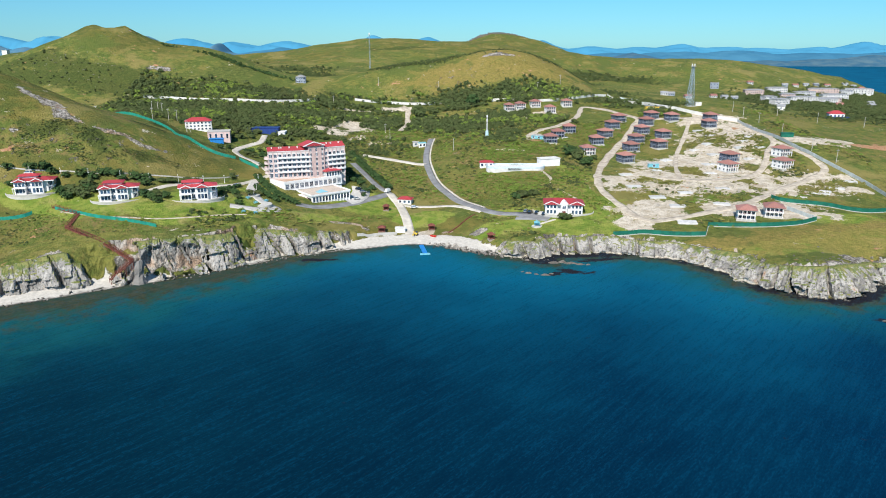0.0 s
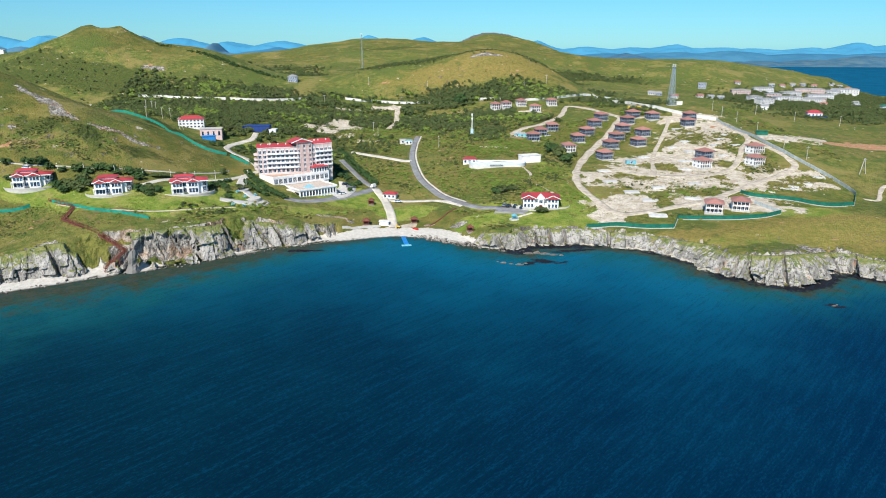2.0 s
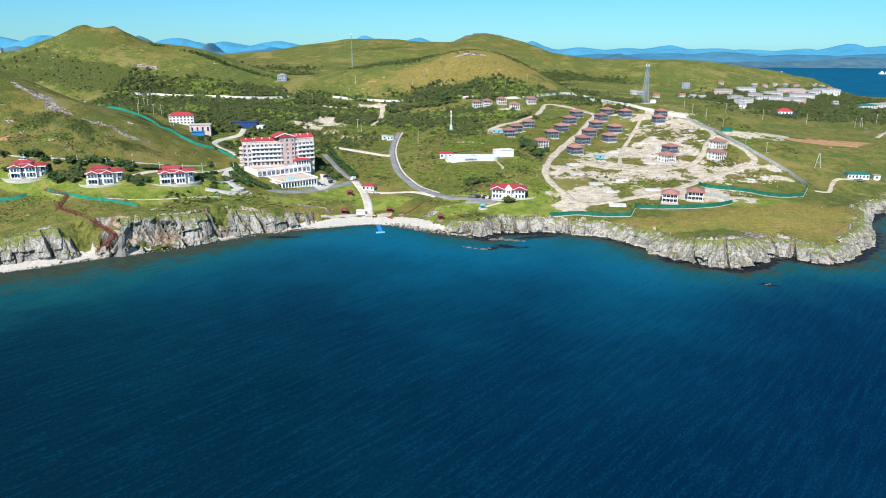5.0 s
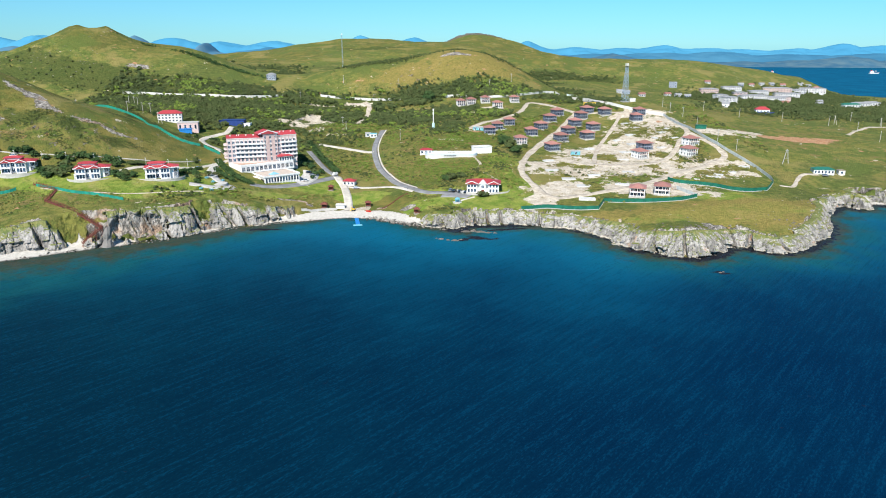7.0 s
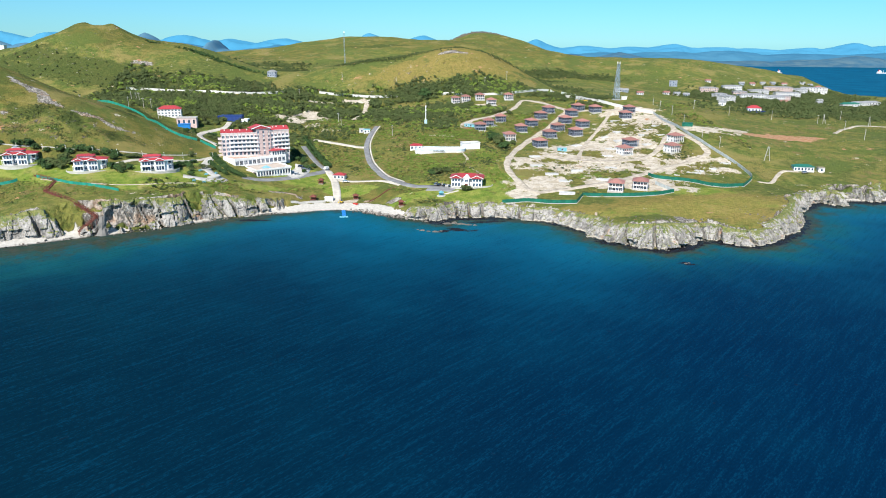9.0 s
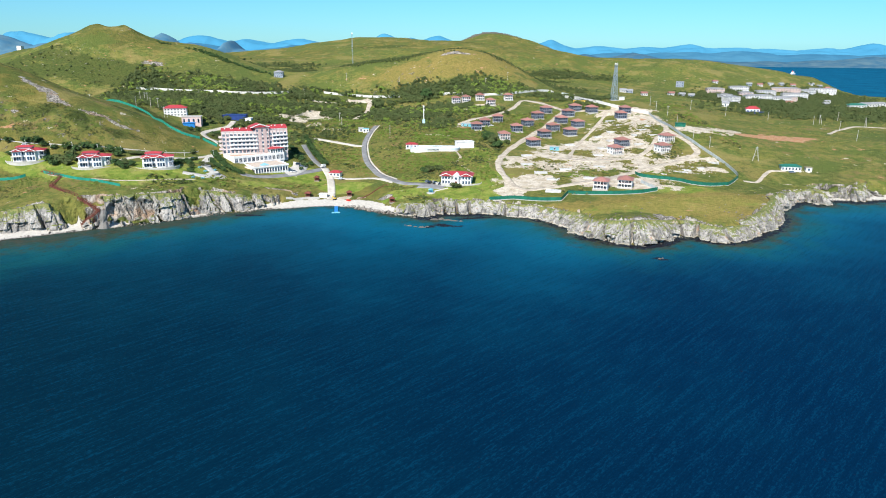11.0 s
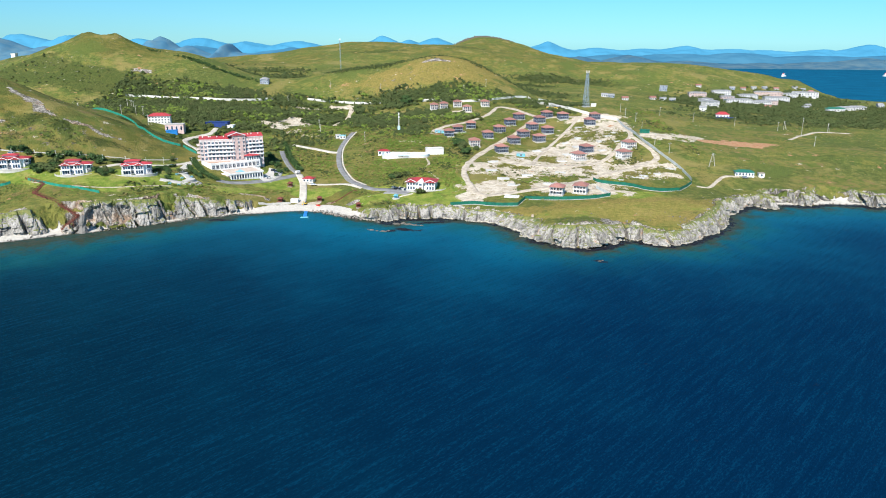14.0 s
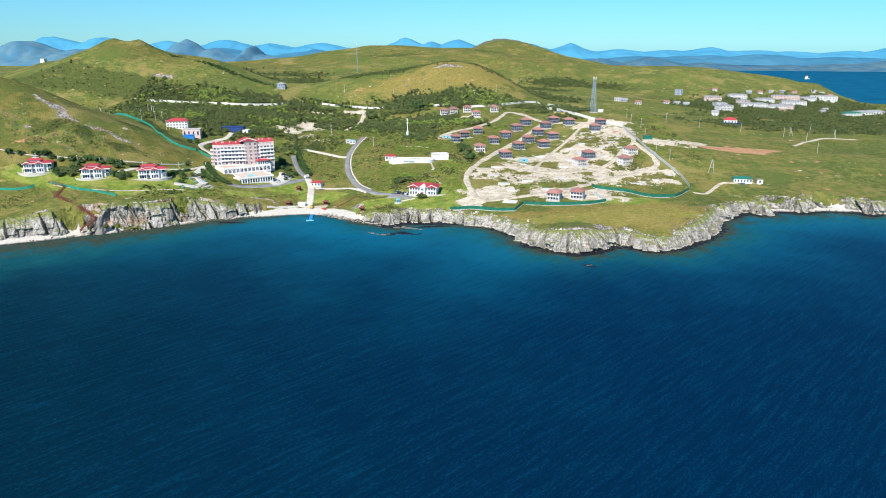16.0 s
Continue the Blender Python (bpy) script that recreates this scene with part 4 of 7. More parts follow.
# ---- woods, scrub and rocks ----
def leaf_cloud(seed, blobs, leaves, size):
    """Small leaf triangles spread over a few lumps: points (n, 3, 3) of a plant about 1 wide and 1 high."""
    rng = np.random.default_rng(seed)
    centres = np.c_[rng.uniform(-0.3, 0.3, (blobs, 2)), rng.uniform(0.25, 0.72, blobs)]
    radii = rng.uniform(0.2, 0.36, blobs)
    k = rng.integers(0, blobs, leaves)
    way = rng.normal(size=(leaves, 3))
    way /= np.linalg.norm(way, axis=1)[:, None]
    way[:, 2] = np.where(way[:, 2] < -0.3, -way[:, 2], way[:, 2])
    mid = centres[k] + way * radii[k][:, None] * rng.uniform(0.75, 1.08, leaves)[:, None]
    side = np.cross(way, rng.normal(size=(leaves, 3)))
    side /= np.linalg.norm(side, axis=1)[:, None] + 1e-6
    other = np.cross(way, side) + way * rng.uniform(-0.5, 0.5, leaves)[:, None]
    s = size * rng.uniform(0.7, 1.4, leaves)[:, None]
    return np.stack([mid - side * s - other * s * 0.6, mid + side * s - other * s * 0.6, mid + other * s * 1.1], 1)


CLOUDS = [leaf_cloud(i, 4 + i % 3, 54, 0.15) for i in range(8)]
CLOUDS_FAR = [leaf_cloud(30 + i, 3, 22, 0.24) for i in range(6)]


def planting(name, label, places, mat, clouds, category):
    """Many shrubs or trees in one mesh; places: x, y, z, width, height."""
    rng = np.random.default_rng(len(places))
    tris = []
    for x, y, z, w, h in places:
        c = clouds[rng.integers(len(clouds))]
        a = rng.uniform(0, 6.283)
        ca, sa = math.cos(a), math.sin(a)
        p = c * (w, w, h)
        tris.append(np.stack([p[..., 0] * ca - p[..., 1] * sa + x, p[..., 0] * sa + p[..., 1] * ca + y, p[..., 2] + z - 0.08 * h], -1))
    pts = np.concatenate(tris).reshape(-1, 3)
    mesh = mesh_from(name, pts, np.arange(len(pts)).reshape(-1, 3))
    mesh.materials.append(mat)
    return tagged(new(name, mesh), label, category, kind="stuff")


def scatter(count, x0, x1, y0, y1, keep, seed):
    """Random places where keep(x, y) allows them, kept clear of roads, buildings and the beach."""
    rng = np.random.default_rng(seed)
    x, y = rng.uniform(x0, x1, count), rng.uniform(y0, y1, count)
    ok = rng.uniform(0, 1, count) < keep(x, y)
    x, y = x[ok], y[ok]
    d, b, r = shore(x, y)
    ok = (d > b + r + 1.5) & (clear_of(x, y) > 0.5)
    x, y = x[ok], y[ok]
    return x, y, height(x, y), rng


def near_line(x, y, line, wide):
    best = np.full_like(x, 1e9)
    for p, q in zip(line[:-1], line[1:]):
        d = np.array(q, float)[:2] - np.array(p, float)[:2]
        s = np.clip(((x - p[0]) * d[0] + (y - p[1]) * d[1]) / (d @ d), 0, 1)
        best = np.minimum(best, np.hypot(x - p[0] - s * d[0], y - p[1] - s * d[1]))
    return best < wide


# the lines that things follow: x, y
ASPHALT_LINE = [(-28, 512), (-29, 486), (-28, 453), (-22, 422), (-13, 397), (-4, 377), (7, 361), (18, 351), (33, 345), (43, 339)]
HOTEL_LINE = [(-79, 460), (-68, 430), (-57, 406), (-46, 392)]
BEACH_LINE = [(-46, 392), (-39, 376), (-34, 358), (-31, 345), (-29, 333)]
TRACK_LINE = [(-39, 377), (-32, 374), (-13, 373), (-3, 368), (8, 357)]
SERVICE_LINE = [(-76, 483), (-54, 467), (-36, 451), (-28, 447)]
SITE_A = [(140, 569), (128, 594), (117, 618), (104, 630), (97, 605), (90, 581), (74, 552), (56, 531), (45, 512)]
SITE_B = [(140, 568), (127, 538), (115, 509), (104, 484), (90, 448), (81, 418), (77, 391), (79, 370), (82, 357), (86, 340)]
SITE_C = [(177, 556), (164, 521), (146, 477), (135, 441), (127, 405)]
SITE_D = [(112, 410), (125, 403), (142, 401), (168, 413), (186, 431), (202, 462), (213, 482), (216, 520), (213, 552), (177, 562), (140, 568)]
SITE_E = [(213, 482), (218, 458), (223, 438), (222, 425), (210, 413), (191, 399), (172, 381), (150, 360), (133, 348), (111, 338), (94, 333), (86, 340)]
HUT_LINE = [(238, 372), (247, 373), (257, 389), (266, 400), (277, 402)]
EAST_LINE = [(362, 527), (383, 552), (408, 574), (440, 580)]
STAIR_LINE = [(-177, 283), (-154, 268.5), (-141, 265.5), (-147.5, 258.5), (-150, 254)]
DRIVE_LINE = [(-166, 318), (-159, 326), (-153, 340), (-140, 349), (-129, 358), (-121, 375), (-114, 392)]
PLAZA_LINE = [(-121, 376), (-116, 352), (-106, 336), (-96, 330), (-104, 322), (-116, 318)]
PODIUM_LINE = [(-46, 392), (-56, 378), (-68, 362), (-80, 351), (-91, 347)]
FOOT_LINE = [(46, 420), (50, 405), (48, 392), (54, 378), (60, 366)]
CLEARING_LINE = [(-78, 662), (-60, 662), (-57, 640), (-54, 600), (-56, 560)]
WALL_LINES = [[(59, 634), (96, 649), (136, 686)], [(21, 645), (44, 640)], [(-112, 669), (-86, 667), (-54, 663), (-26, 658)], [(-306, 633), (-274, 626), (-246, 620), (-207, 621), (-184, 630), (-146, 661)], [(214, 546), (189, 562), (163, 595), (153, 618), (141, 655)]]
ALL_LINES = WALL_LINES + [ASPHALT_LINE, HOTEL_LINE, BEACH_LINE, TRACK_LINE, SERVICE_LINE, SITE_A, SITE_B, SITE_C, SITE_D, SITE_E, HUT_LINE, EAST_LINE, DRIVE_LINE, PODIUM_LINE, [(-154, 510), (-152, 492), (-156, 480), (-159, 466), (-157, 450), (-147, 432), (-136, 420), (-124, 404)], CLEARING_LINE]
BUILT = [(-95, 388, 30, 26, 25), (-213, 320, 13, 11, 20), (-169, 316, 13, 11, 20), (-132, 322, 13, 11, 20), (50, 347, 16, 9, 0), (-190, 488, 14, 9, 0), (-170, 472, 10, 8, 0), (-36, 381, 7, 6, 0),
         (30, 426, 24, 9, 0), (193, 618, 8, 8, 0), (286, 406, 12, 7, 0), (343, 655, 10, 8, 0), (-107, 336, 12, 14, 0), (14, 509, 4, 4, 0), (540, 1130, 0.1, 0.1, 0)]


def clear_of(x, y):
    free = np.ones_like(x)
    for line in ALL_LINES:
        free = np.where(near_line(x, y, line, 4.6), 0, free)
    return np.where(blot(x, y, BUILT) > 0.4, 0, free)


GLADES = [(-92, 528, 26, 14, 0), (-75, 505, 24, 14, 0), (-128, 632, 16, 8, 0), (-62, 545, 10, 20, 0)]


def woods(x, y):
    bare = np.maximum.reduce([blot(x, y, DIRT_SPOTS + MORE_DIRT), blot(x, y, LAWN_SPOTS), blot(x, y, CLAY_SPOTS)])
    return blot(x, y, SCRUB_SPOTS + MORE_SCRUB) * np.clip(0.78 + 0.7 * ripple(x, y, 22, 11), 0, 1) * (1 - bare) * (1 - 0.9 * blot(x, y, GLADES)) * np.where((x < -250) & (y > 640), 0.4, 1)


def heath(x, y):
    bare = np.maximum.reduce([0.75 * blot(x, y, DIRT_SPOTS + MORE_DIRT), blot(x, y, LAWN_SPOTS), blot(x, y, CLAY_SPOTS)])
    clump = ripple(x, y, 34, 12) + 0.7 * ripple(x, y, 13, 13)
    return np.clip(1.1 * clump - 0.25, 0.03, 1) * (1 - bare)


def sizes(rng, count, small, large, bias=2.0):
    """Widths of plants: many small, few large."""
    return small + (large - small) * rng.uniform(0, 1, count) ** bias


x, y, z, rng = scatter(64000, -330, 240, 380, 720, woods, 1)
w = sizes(rng, len(x), 1.6, 5.2) * (0.85 + 0.25 * (y > 560))
tall = w * rng.uniform(0.7, 1.1, len(x))
kind = ripple(x, y, 26, 17) + rng.uniform(-0.9, 0.9, len(x))
for name, label, mat, ok in (("woodland", "dense dark green deciduous scrub and small trees", LEAVES, kind < 0.7), ("light_woodland", "fresh green young trees standing among darker scrub", LEAVES_BRIGHT, kind >= 0.7)):
    planting(name, label, np.c_[x, y, z, w, tall][ok], mat, CLOUDS, "trees")
x, y, z, rng = scatter(76000, -700, 900, 600, 1250, woods, 2)
w = sizes(rng, len(x), 1.8, 5.0, 1.5) * np.where((x < -300) & (y < 720), 0.6, 1.0)
planting("far_woodland", "dark green woods at the foot of the hills", np.c_[x, y, z, w, w * rng.uniform(0.55, 0.85, len(x))], LEAVES, CLOUDS_FAR, "trees")
x, y, z, rng = scatter(60000, -330, 460, 245, 720, heath, 3)
w = sizes(rng, len(x), 0.5, 2.0, 2.2) * np.where(x < -150, 0.6, 1.0) * np.where((x > 100) & (y < 330), 0.5, 1.0)
planting("heath_shrubs", "low olive green shrubs dotted over the slopes", np.c_[x, y, z, w, w * rng.uniform(0.3, 0.55, len(x))], LEAVES_DRY, CLOUDS_FAR, "shrubs")
x, y, z, rng = scatter(130000, -350, -120, 330, 530, lambda a, b: blot(a, b, HILL_BANDS) * np.clip(0.6 + 0.8 * ripple(a, b, 9, 18), 0, 1), 16)
w = sizes(rng, len(x), 0.5, 1.4, 1.8)
planting("hill_brush", "low dark green brush in bands across the hillside", np.c_[x, y, z, w, w * rng.uniform(0.22, 0.42, len(x))], LEAVES, CLOUDS_FAR, "shrubs")
x, y, z, rng = scatter(260000, -235, 420, 262, 620, lambda a, b: 0.95 * np.where(a < -130, 1.0, 0.8) * (1 - 0.8 * blot(a, b, DIRT_SPOTS[:3])) * (a < 260) * ((a > -140) | (b < 303)) * blot(a, b, BRUSH_SPOTS + [(-205, 281, 36, 12, 18), (-150, 288, 20, 4, 0), (-120, 296, 14, 5, 30), (-85, 322, 16, 5, 30), (10, 345, 16, 8, 0)]) * np.clip(0.7 + 0.6 * ripple(a, b, 12, 14), 0, 1), 6)
w = sizes(rng, len(x), 0.6, 2.8, 2.6) * np.where(x < -130, 0.55, 1.0)
mixed = ripple(x, y, 16, 19) + rng.uniform(-0.7, 0.7, len(x))
green, dusky = mixed > 0.1, mixed < -0.55
brush = np.c_[x, y, z, w, w * rng.uniform(0.32, 0.6, len(x))]
planting("slope_brush", "tangled olive and russet brush covering the banks", brush[~green & ~dusky], LEAVES_DRY, CLOUDS_FAR, "shrubs")
planting("dusky_brush", "dark bushes scattered through the olive brush", brush[dusky], LEAVES, CLOUDS_FAR, "shrubs")
planting("green_brush", "fresh green bushes mixed into the banks", brush[green], LEAVES_BRIGHT, CLOUDS_FAR, "shrubs")
x, y, z, rng = scatter(9000, -345, -180, 725, 790, lambda a, b: np.exp(-((b - 776 + 0.32 * (a + 330) * (a > -330)) / 3.5) ** 2) * (0.3 + 0.5 * ripple(a, b, 14, 72)), 8)
w = rng.uniform(1.2, 3.2, len(x))
planting("crest_shrubs", "dark shrubs following the hill's falling crest", np.c_[x, y, z, w, w * rng.uniform(0.5, 0.9, len(x))], LEAVES_DARK, CLOUDS_FAR, "shrubs")
x, y, z, rng = scatter(5200, 400, 780, 930, 1310, lambda a, b: 0.75 * blot(a, b, [(540, 1095, 120, 70, 20), (650, 1190, 80, 60, 30), (480, 990, 70, 40, 0), (700, 1250, 60, 40, 30)]), 9)
w = rng.uniform(3.0, 6.5, len(x))
planting("village_trees", "green trees growing between the village blocks", np.c_[x, y, z, w, w * rng.uniform(0.8, 1.1, len(x))], LEAVES, CLOUDS, "trees")
x, y, z, rng = scatter(2600, -110, 130, 735, 775, lambda a, b: np.exp(-((b - 752 - 5 * ripple(a, b, 30, 71)) / 11) ** 2) * (0.5 + 0.6 * ripple(a, b, 17, 73)), 5)
w = rng.uniform(1.0, 2.8, len(x))
planting("ridge_shrubs", "dark shrubs along the crest of the brown hill", np.c_[x, y, z, w, w * rng.uniform(0.5, 0.9, len(x))], LEAVES, CLOUDS_FAR, "shrubs")
x, y, z, rng = scatter(44000, 60, 250, 330, 600, lambda a, b: 0.8 * blot(a, b, DIRT_SPOTS[:9]) * np.clip(2.0 * ripple(a, b, 15, 21) + 0.7 * ripple(a, b, 6, 22) - 0.25, 0, 1), 4)
w = sizes(rng, len(x), 0.5, 2.4)
planting("site_weeds", "weeds and young shrubs on bare building land", np.c_[x, y, z, w, w * rng.uniform(0.3, 0.6, len(x))], LEAVES_DRY, CLOUDS_FAR, "shrubs")


# ---- rocks of the shore ----
def boulder(rng, wide, tall, sides=6):
    """An angular block with a slanted, broken top: points and triangles."""
    a = np.sort(rng.uniform(0, 2 * np.pi, sides)) + rng.uniform(0, 6)
    r = wide * rng.uniform(0.38, 0.6, sides)
    lean = rng.uniform(0, 6.3)
    low = np.c_[np.cos(a) * r * 1.15, np.sin(a) * r * 1.15, np.full(sides, -0.3 * tall)]
    mid = np.c_[np.cos(a) * r, np.sin(a) * r, tall * (rng.uniform(0.72, 0.98, sides) + 0.22 * np.sin(a - lean))]
    top = np.array([[*(rng.uniform(-0.15, 0.15, 2) * wide), tall * 0.97]])
    p = np.concatenate([low, mid, top])
    i, j = np.arange(sides), (np.arange(sides) + 1) % sides
    f = np.concatenate([np.c_[i, j, sides + j], np.c_[i, sides + j, sides + i], np.c_[sides + i, sides + j, np.full(sides, 2 * sides)]])
    return p, f


def rubble(name, label, places, mat, seed, category):
    """Many rocks in one mesh; places: x, y, z, width, height."""
    rng = np.random.default_rng(seed)
    pts, tris, k = [], [], 0
    for x, y, z, w, h in places:
        p, f = boulder(rng, w, h)
        pts.append(p + (x, y, z))
        tris.append(f + k)
        k += len(p)
    mesh = mesh_from(name, np.concatenate(pts), np.concatenate(tris))
    mesh.materials.append(mat)
    return tagged(new(name, mesh), label, category, kind="stuff")


def crag_material():
    n = Nodes("crag_rock")
    geo = n.add("ShaderNodeNewGeometry")
    shade = n.mix((0.18, 0.166, 0.15), (0.43, 0.40, 0.36), geo.outputs["Random Per Island"])
    shade = n.mix(shade, (0.045, 0.043, 0.042), n.sum(n.step(n.noise(1.4, 5, 0.7, (1, 1, 0.3)), 0.5, 0.72), 0.7, "MULTIPLY"))
    shade = n.mix(shade, (0.44, 0.26, 0.13), n.sum(n.step(n.noise(17, 3), 0.62, 0.70), 0.55, "MULTIPLY"))
    place = n.add("ShaderNodeSeparateXYZ")
    n.put(n.where, place.inputs[0])
    shade = n.mix(shade, (0.03, 0.026, 0.024), n.sum(n.step(n.sum(place.outputs["Z"], n.noise(2.5, 3)), 1.3, 0.6), 0.85, "MULTIPLY"))
    n.bump(n.noise(0.7, 4, 0.7, (1, 1, 0.4)), 0.3)
    return n.done(shade, 0.95, 0, 0.2)


CRAG = crag_material()


def cliff_material():
    n = Nodes("cliff_face")
    up, place = n.add("ShaderNodeSeparateXYZ"), n.add("ShaderNodeSeparateXYZ")
    n.put(n.add("ShaderNodeNewGeometry").outputs["Normal"], up.inputs[0])
    n.put(n.where, place.inputs[0])
    z = place.outputs["Z"]
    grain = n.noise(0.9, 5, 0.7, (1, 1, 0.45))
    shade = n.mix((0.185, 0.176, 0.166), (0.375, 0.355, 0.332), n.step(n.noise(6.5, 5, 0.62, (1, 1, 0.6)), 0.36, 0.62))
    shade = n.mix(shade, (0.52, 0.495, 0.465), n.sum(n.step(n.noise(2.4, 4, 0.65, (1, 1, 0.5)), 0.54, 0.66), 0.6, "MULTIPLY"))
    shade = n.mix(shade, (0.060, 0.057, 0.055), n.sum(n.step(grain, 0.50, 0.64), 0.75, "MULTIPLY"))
    shade = n.mix(shade, (0.46, 0.225, 0.10), n.sum(n.step(n.noise(9, 5, 0.66), 0.60, 0.70), 0.55, "MULTIPLY"))
    moss = n.mix((0.19, 0.19, 0.055), (0.095, 0.135, 0.032), n.step(n.noise(1.6, 4, 0.7), 0.42, 0.6))
    ledge = n.sum(up.outputs["Z"], n.sum(n.sum(n.noise(4, 5, 0.7), 0.5, "SUBTRACT"), 1.6, "MULTIPLY"))
    ledge = n.sum(ledge, n.sum(n.sum(z, 6.0, "SUBTRACT"), 0.035, "MULTIPLY"))
    rim = n.sum(n.field("rise"), n.sum(n.sum(n.noise(5, 6, 0.7), 0.5, "SUBTRACT"), 1.3, "MULTIPLY"))
    shade = n.mix(shade, moss, n.sum(n.sum(n.step(ledge, 0.66, 0.84), n.step(rim, 0.84, 0.94), "MAXIMUM"), 0.92, "MULTIPLY"))
    foot = n.sum(z, n.sum(n.sum(n.noise(2.2, 4), 0.5, "SUBTRACT"), 1.4, "MULTIPLY"))
    shade = n.mix(shade, (0.50, 0.45, 0.37), n.sum(n.step(foot, 0.9, 0.6), 0.75, "MULTIPLY"))
    shade = n.mix(shade, (0.035, 0.03, 0.026), n.sum(n.step(foot, 0.32, 0.12), 0.9, "MULTIPLY"))
    n.bump(n.sum(grain, n.sum(n.noise(2.6, 4, 0.65, (1, 1, 0.35)), 1.5, "MULTIPLY")), 0.5)
    return n.done(shade, 0.95, 0, 0.15)


def cliffs():
    """The rock faces along the shore: jointed blocks and clefts standing before the sloping ground."""
    line = SHORE[(SHORE[:, 0] > -430) & (SHORE[:, 0] < 530) & (SHORE[:, 1] < 430)]
    far = np.r_[0, np.cumsum(np.hypot(*np.diff(line[:, :2], axis=0).T))]
    s = np.arange(0, far[-1], 0.5)
    q = np.stack([np.interp(s, far, line[:, k]) for k in range(4)], -1)
    blur = np.hanning(15) / np.hanning(15).sum()
    q = np.stack([np.convolve(np.pad(q[:, k], 7, "edge"), blur, "valid") for k in range(4)], -1)
    t = np.gradient(q[:, :2], axis=0)
    wide = np.hanning(33) / np.hanning(33).sum()
    t = np.stack([np.convolve(np.pad(t[:, k], 16, "edge"), wide, "valid") for k in range(2)], -1)
    t /= np.linalg.norm(t, axis=1)[:, None]
    inward = np.c_[-t[:, 1], t[:, 0]]
    beach, run = q[:, 2], q[:, 3]
    crown = q[:, :2] + inward * (beach + run)[:, None]
    top = height(crown[:, 0], crown[:, 1], False)
    low = 0.15 + beach * 0.13
    stand = smooth(3.5, 5.5, top - low) * smooth(14.5, 11, run)
    f = np.r_[-0.12, -0.04, np.linspace(0.02, 1.0, 34)]
    S, R = np.meshgrid(s, f, indexing="ij")
    Z = low[:, None] + (top - low)[:, None] * R
    lean = S + 0.28 * Z + 1.2 * ripple(S, Z, 6, 91)
    edge_a = lean / 7.3 + 0.35 * ripple(S, Z * 0.4, 19, 92)
    a = np.floor(edge_a)
    flute = smooth(95, 135, q[:, :1])
    out = 3.4 * lattice(a, np.floor(Z / 9 + lattice(a, 0, 93)), 94)
    lean = S - 0.18 * Z + 0.5 * ripple(S, Z, 3, 95)
    b = np.floor(lean / 2.5)
    out = out + 1.6 * lattice(b, np.floor(Z / 4.2 + 3 * lattice(b, 0, 96)), 97)
    c = np.floor((S - 0.12 * Z + 0.3 * ripple(S, Z, 2, 89)) / 1.15)
    out = out + (0.35 + 0.45 * flute) * lattice(c, np.floor(Z / 3.1 + 3 * lattice(c, 0, 98)), 99)
    split = lean / 2.5 - b
    out = out - 1.2 * (np.minimum(split, 1 - split) < 0.12) * (lattice(b, 2, 90) > 0.8 - 0.35 * flute)
    rim = np.abs(edge_a - np.round(edge_a)) * 7.3
    out = out - 4.8 * smooth(1.1, 0.5, rim) * (lattice(np.round(edge_a), 1, 100) > 0.35)
    out = out - 0.7 + 0.9 * ripple(S, Z * 0.5, 15, 101) + 0.2 * ripple(S, Z, 1.2, 102)
    back = run[:, None] * (1 - (1 - np.clip(R, 0, 1)) ** (1 / 1.6))
    inland = beach[:, None] + back * 0.9 - 0.2 - out * np.clip(1.25 - R, 0.35, 1) * smooth(0, 0.1, R + 0.12)
    X, Y = q[:, :1] + inward[:, :1] * inland, q[:, 1:2] + inward[:, 1:2] * inland
    open_ground = np.maximum(smooth(0.25, 0.6, blot(X, Y, TURF_SPOTS)), near_line(X, Y, STAIR_LINE, 3.5))
    hidden = 1 - stand[:, None] * (1 - open_ground)
    inland = inland + 3.0 * hidden
    inland[:, -1] += 2.5
    X, Y = q[:, :1] + inward[:, :1] * inland, q[:, 1:2] + inward[:, 1:2] * inland
    Z = Z + 0.5 * ripple(S, R * 9, 2.2, 103) * np.clip(R * 4, 0, 1) * (R < 0.95) - 1.2 * hidden
    Z[:, -1] -= 0.9
    faces = grid_faces(len(s), len(f))
    faces = faces[hidden.ravel()[faces].min(1) < 0.6]
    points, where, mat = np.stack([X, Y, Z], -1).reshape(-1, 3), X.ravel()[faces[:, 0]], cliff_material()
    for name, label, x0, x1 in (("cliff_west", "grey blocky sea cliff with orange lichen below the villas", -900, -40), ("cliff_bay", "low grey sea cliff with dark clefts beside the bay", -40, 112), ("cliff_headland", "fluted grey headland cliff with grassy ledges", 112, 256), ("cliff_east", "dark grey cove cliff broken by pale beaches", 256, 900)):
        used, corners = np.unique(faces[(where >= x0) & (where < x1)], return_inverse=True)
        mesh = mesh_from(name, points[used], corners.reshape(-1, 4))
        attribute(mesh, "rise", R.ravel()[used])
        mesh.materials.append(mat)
        tagged(new(name, mesh), label, "cliff", kind="structure")


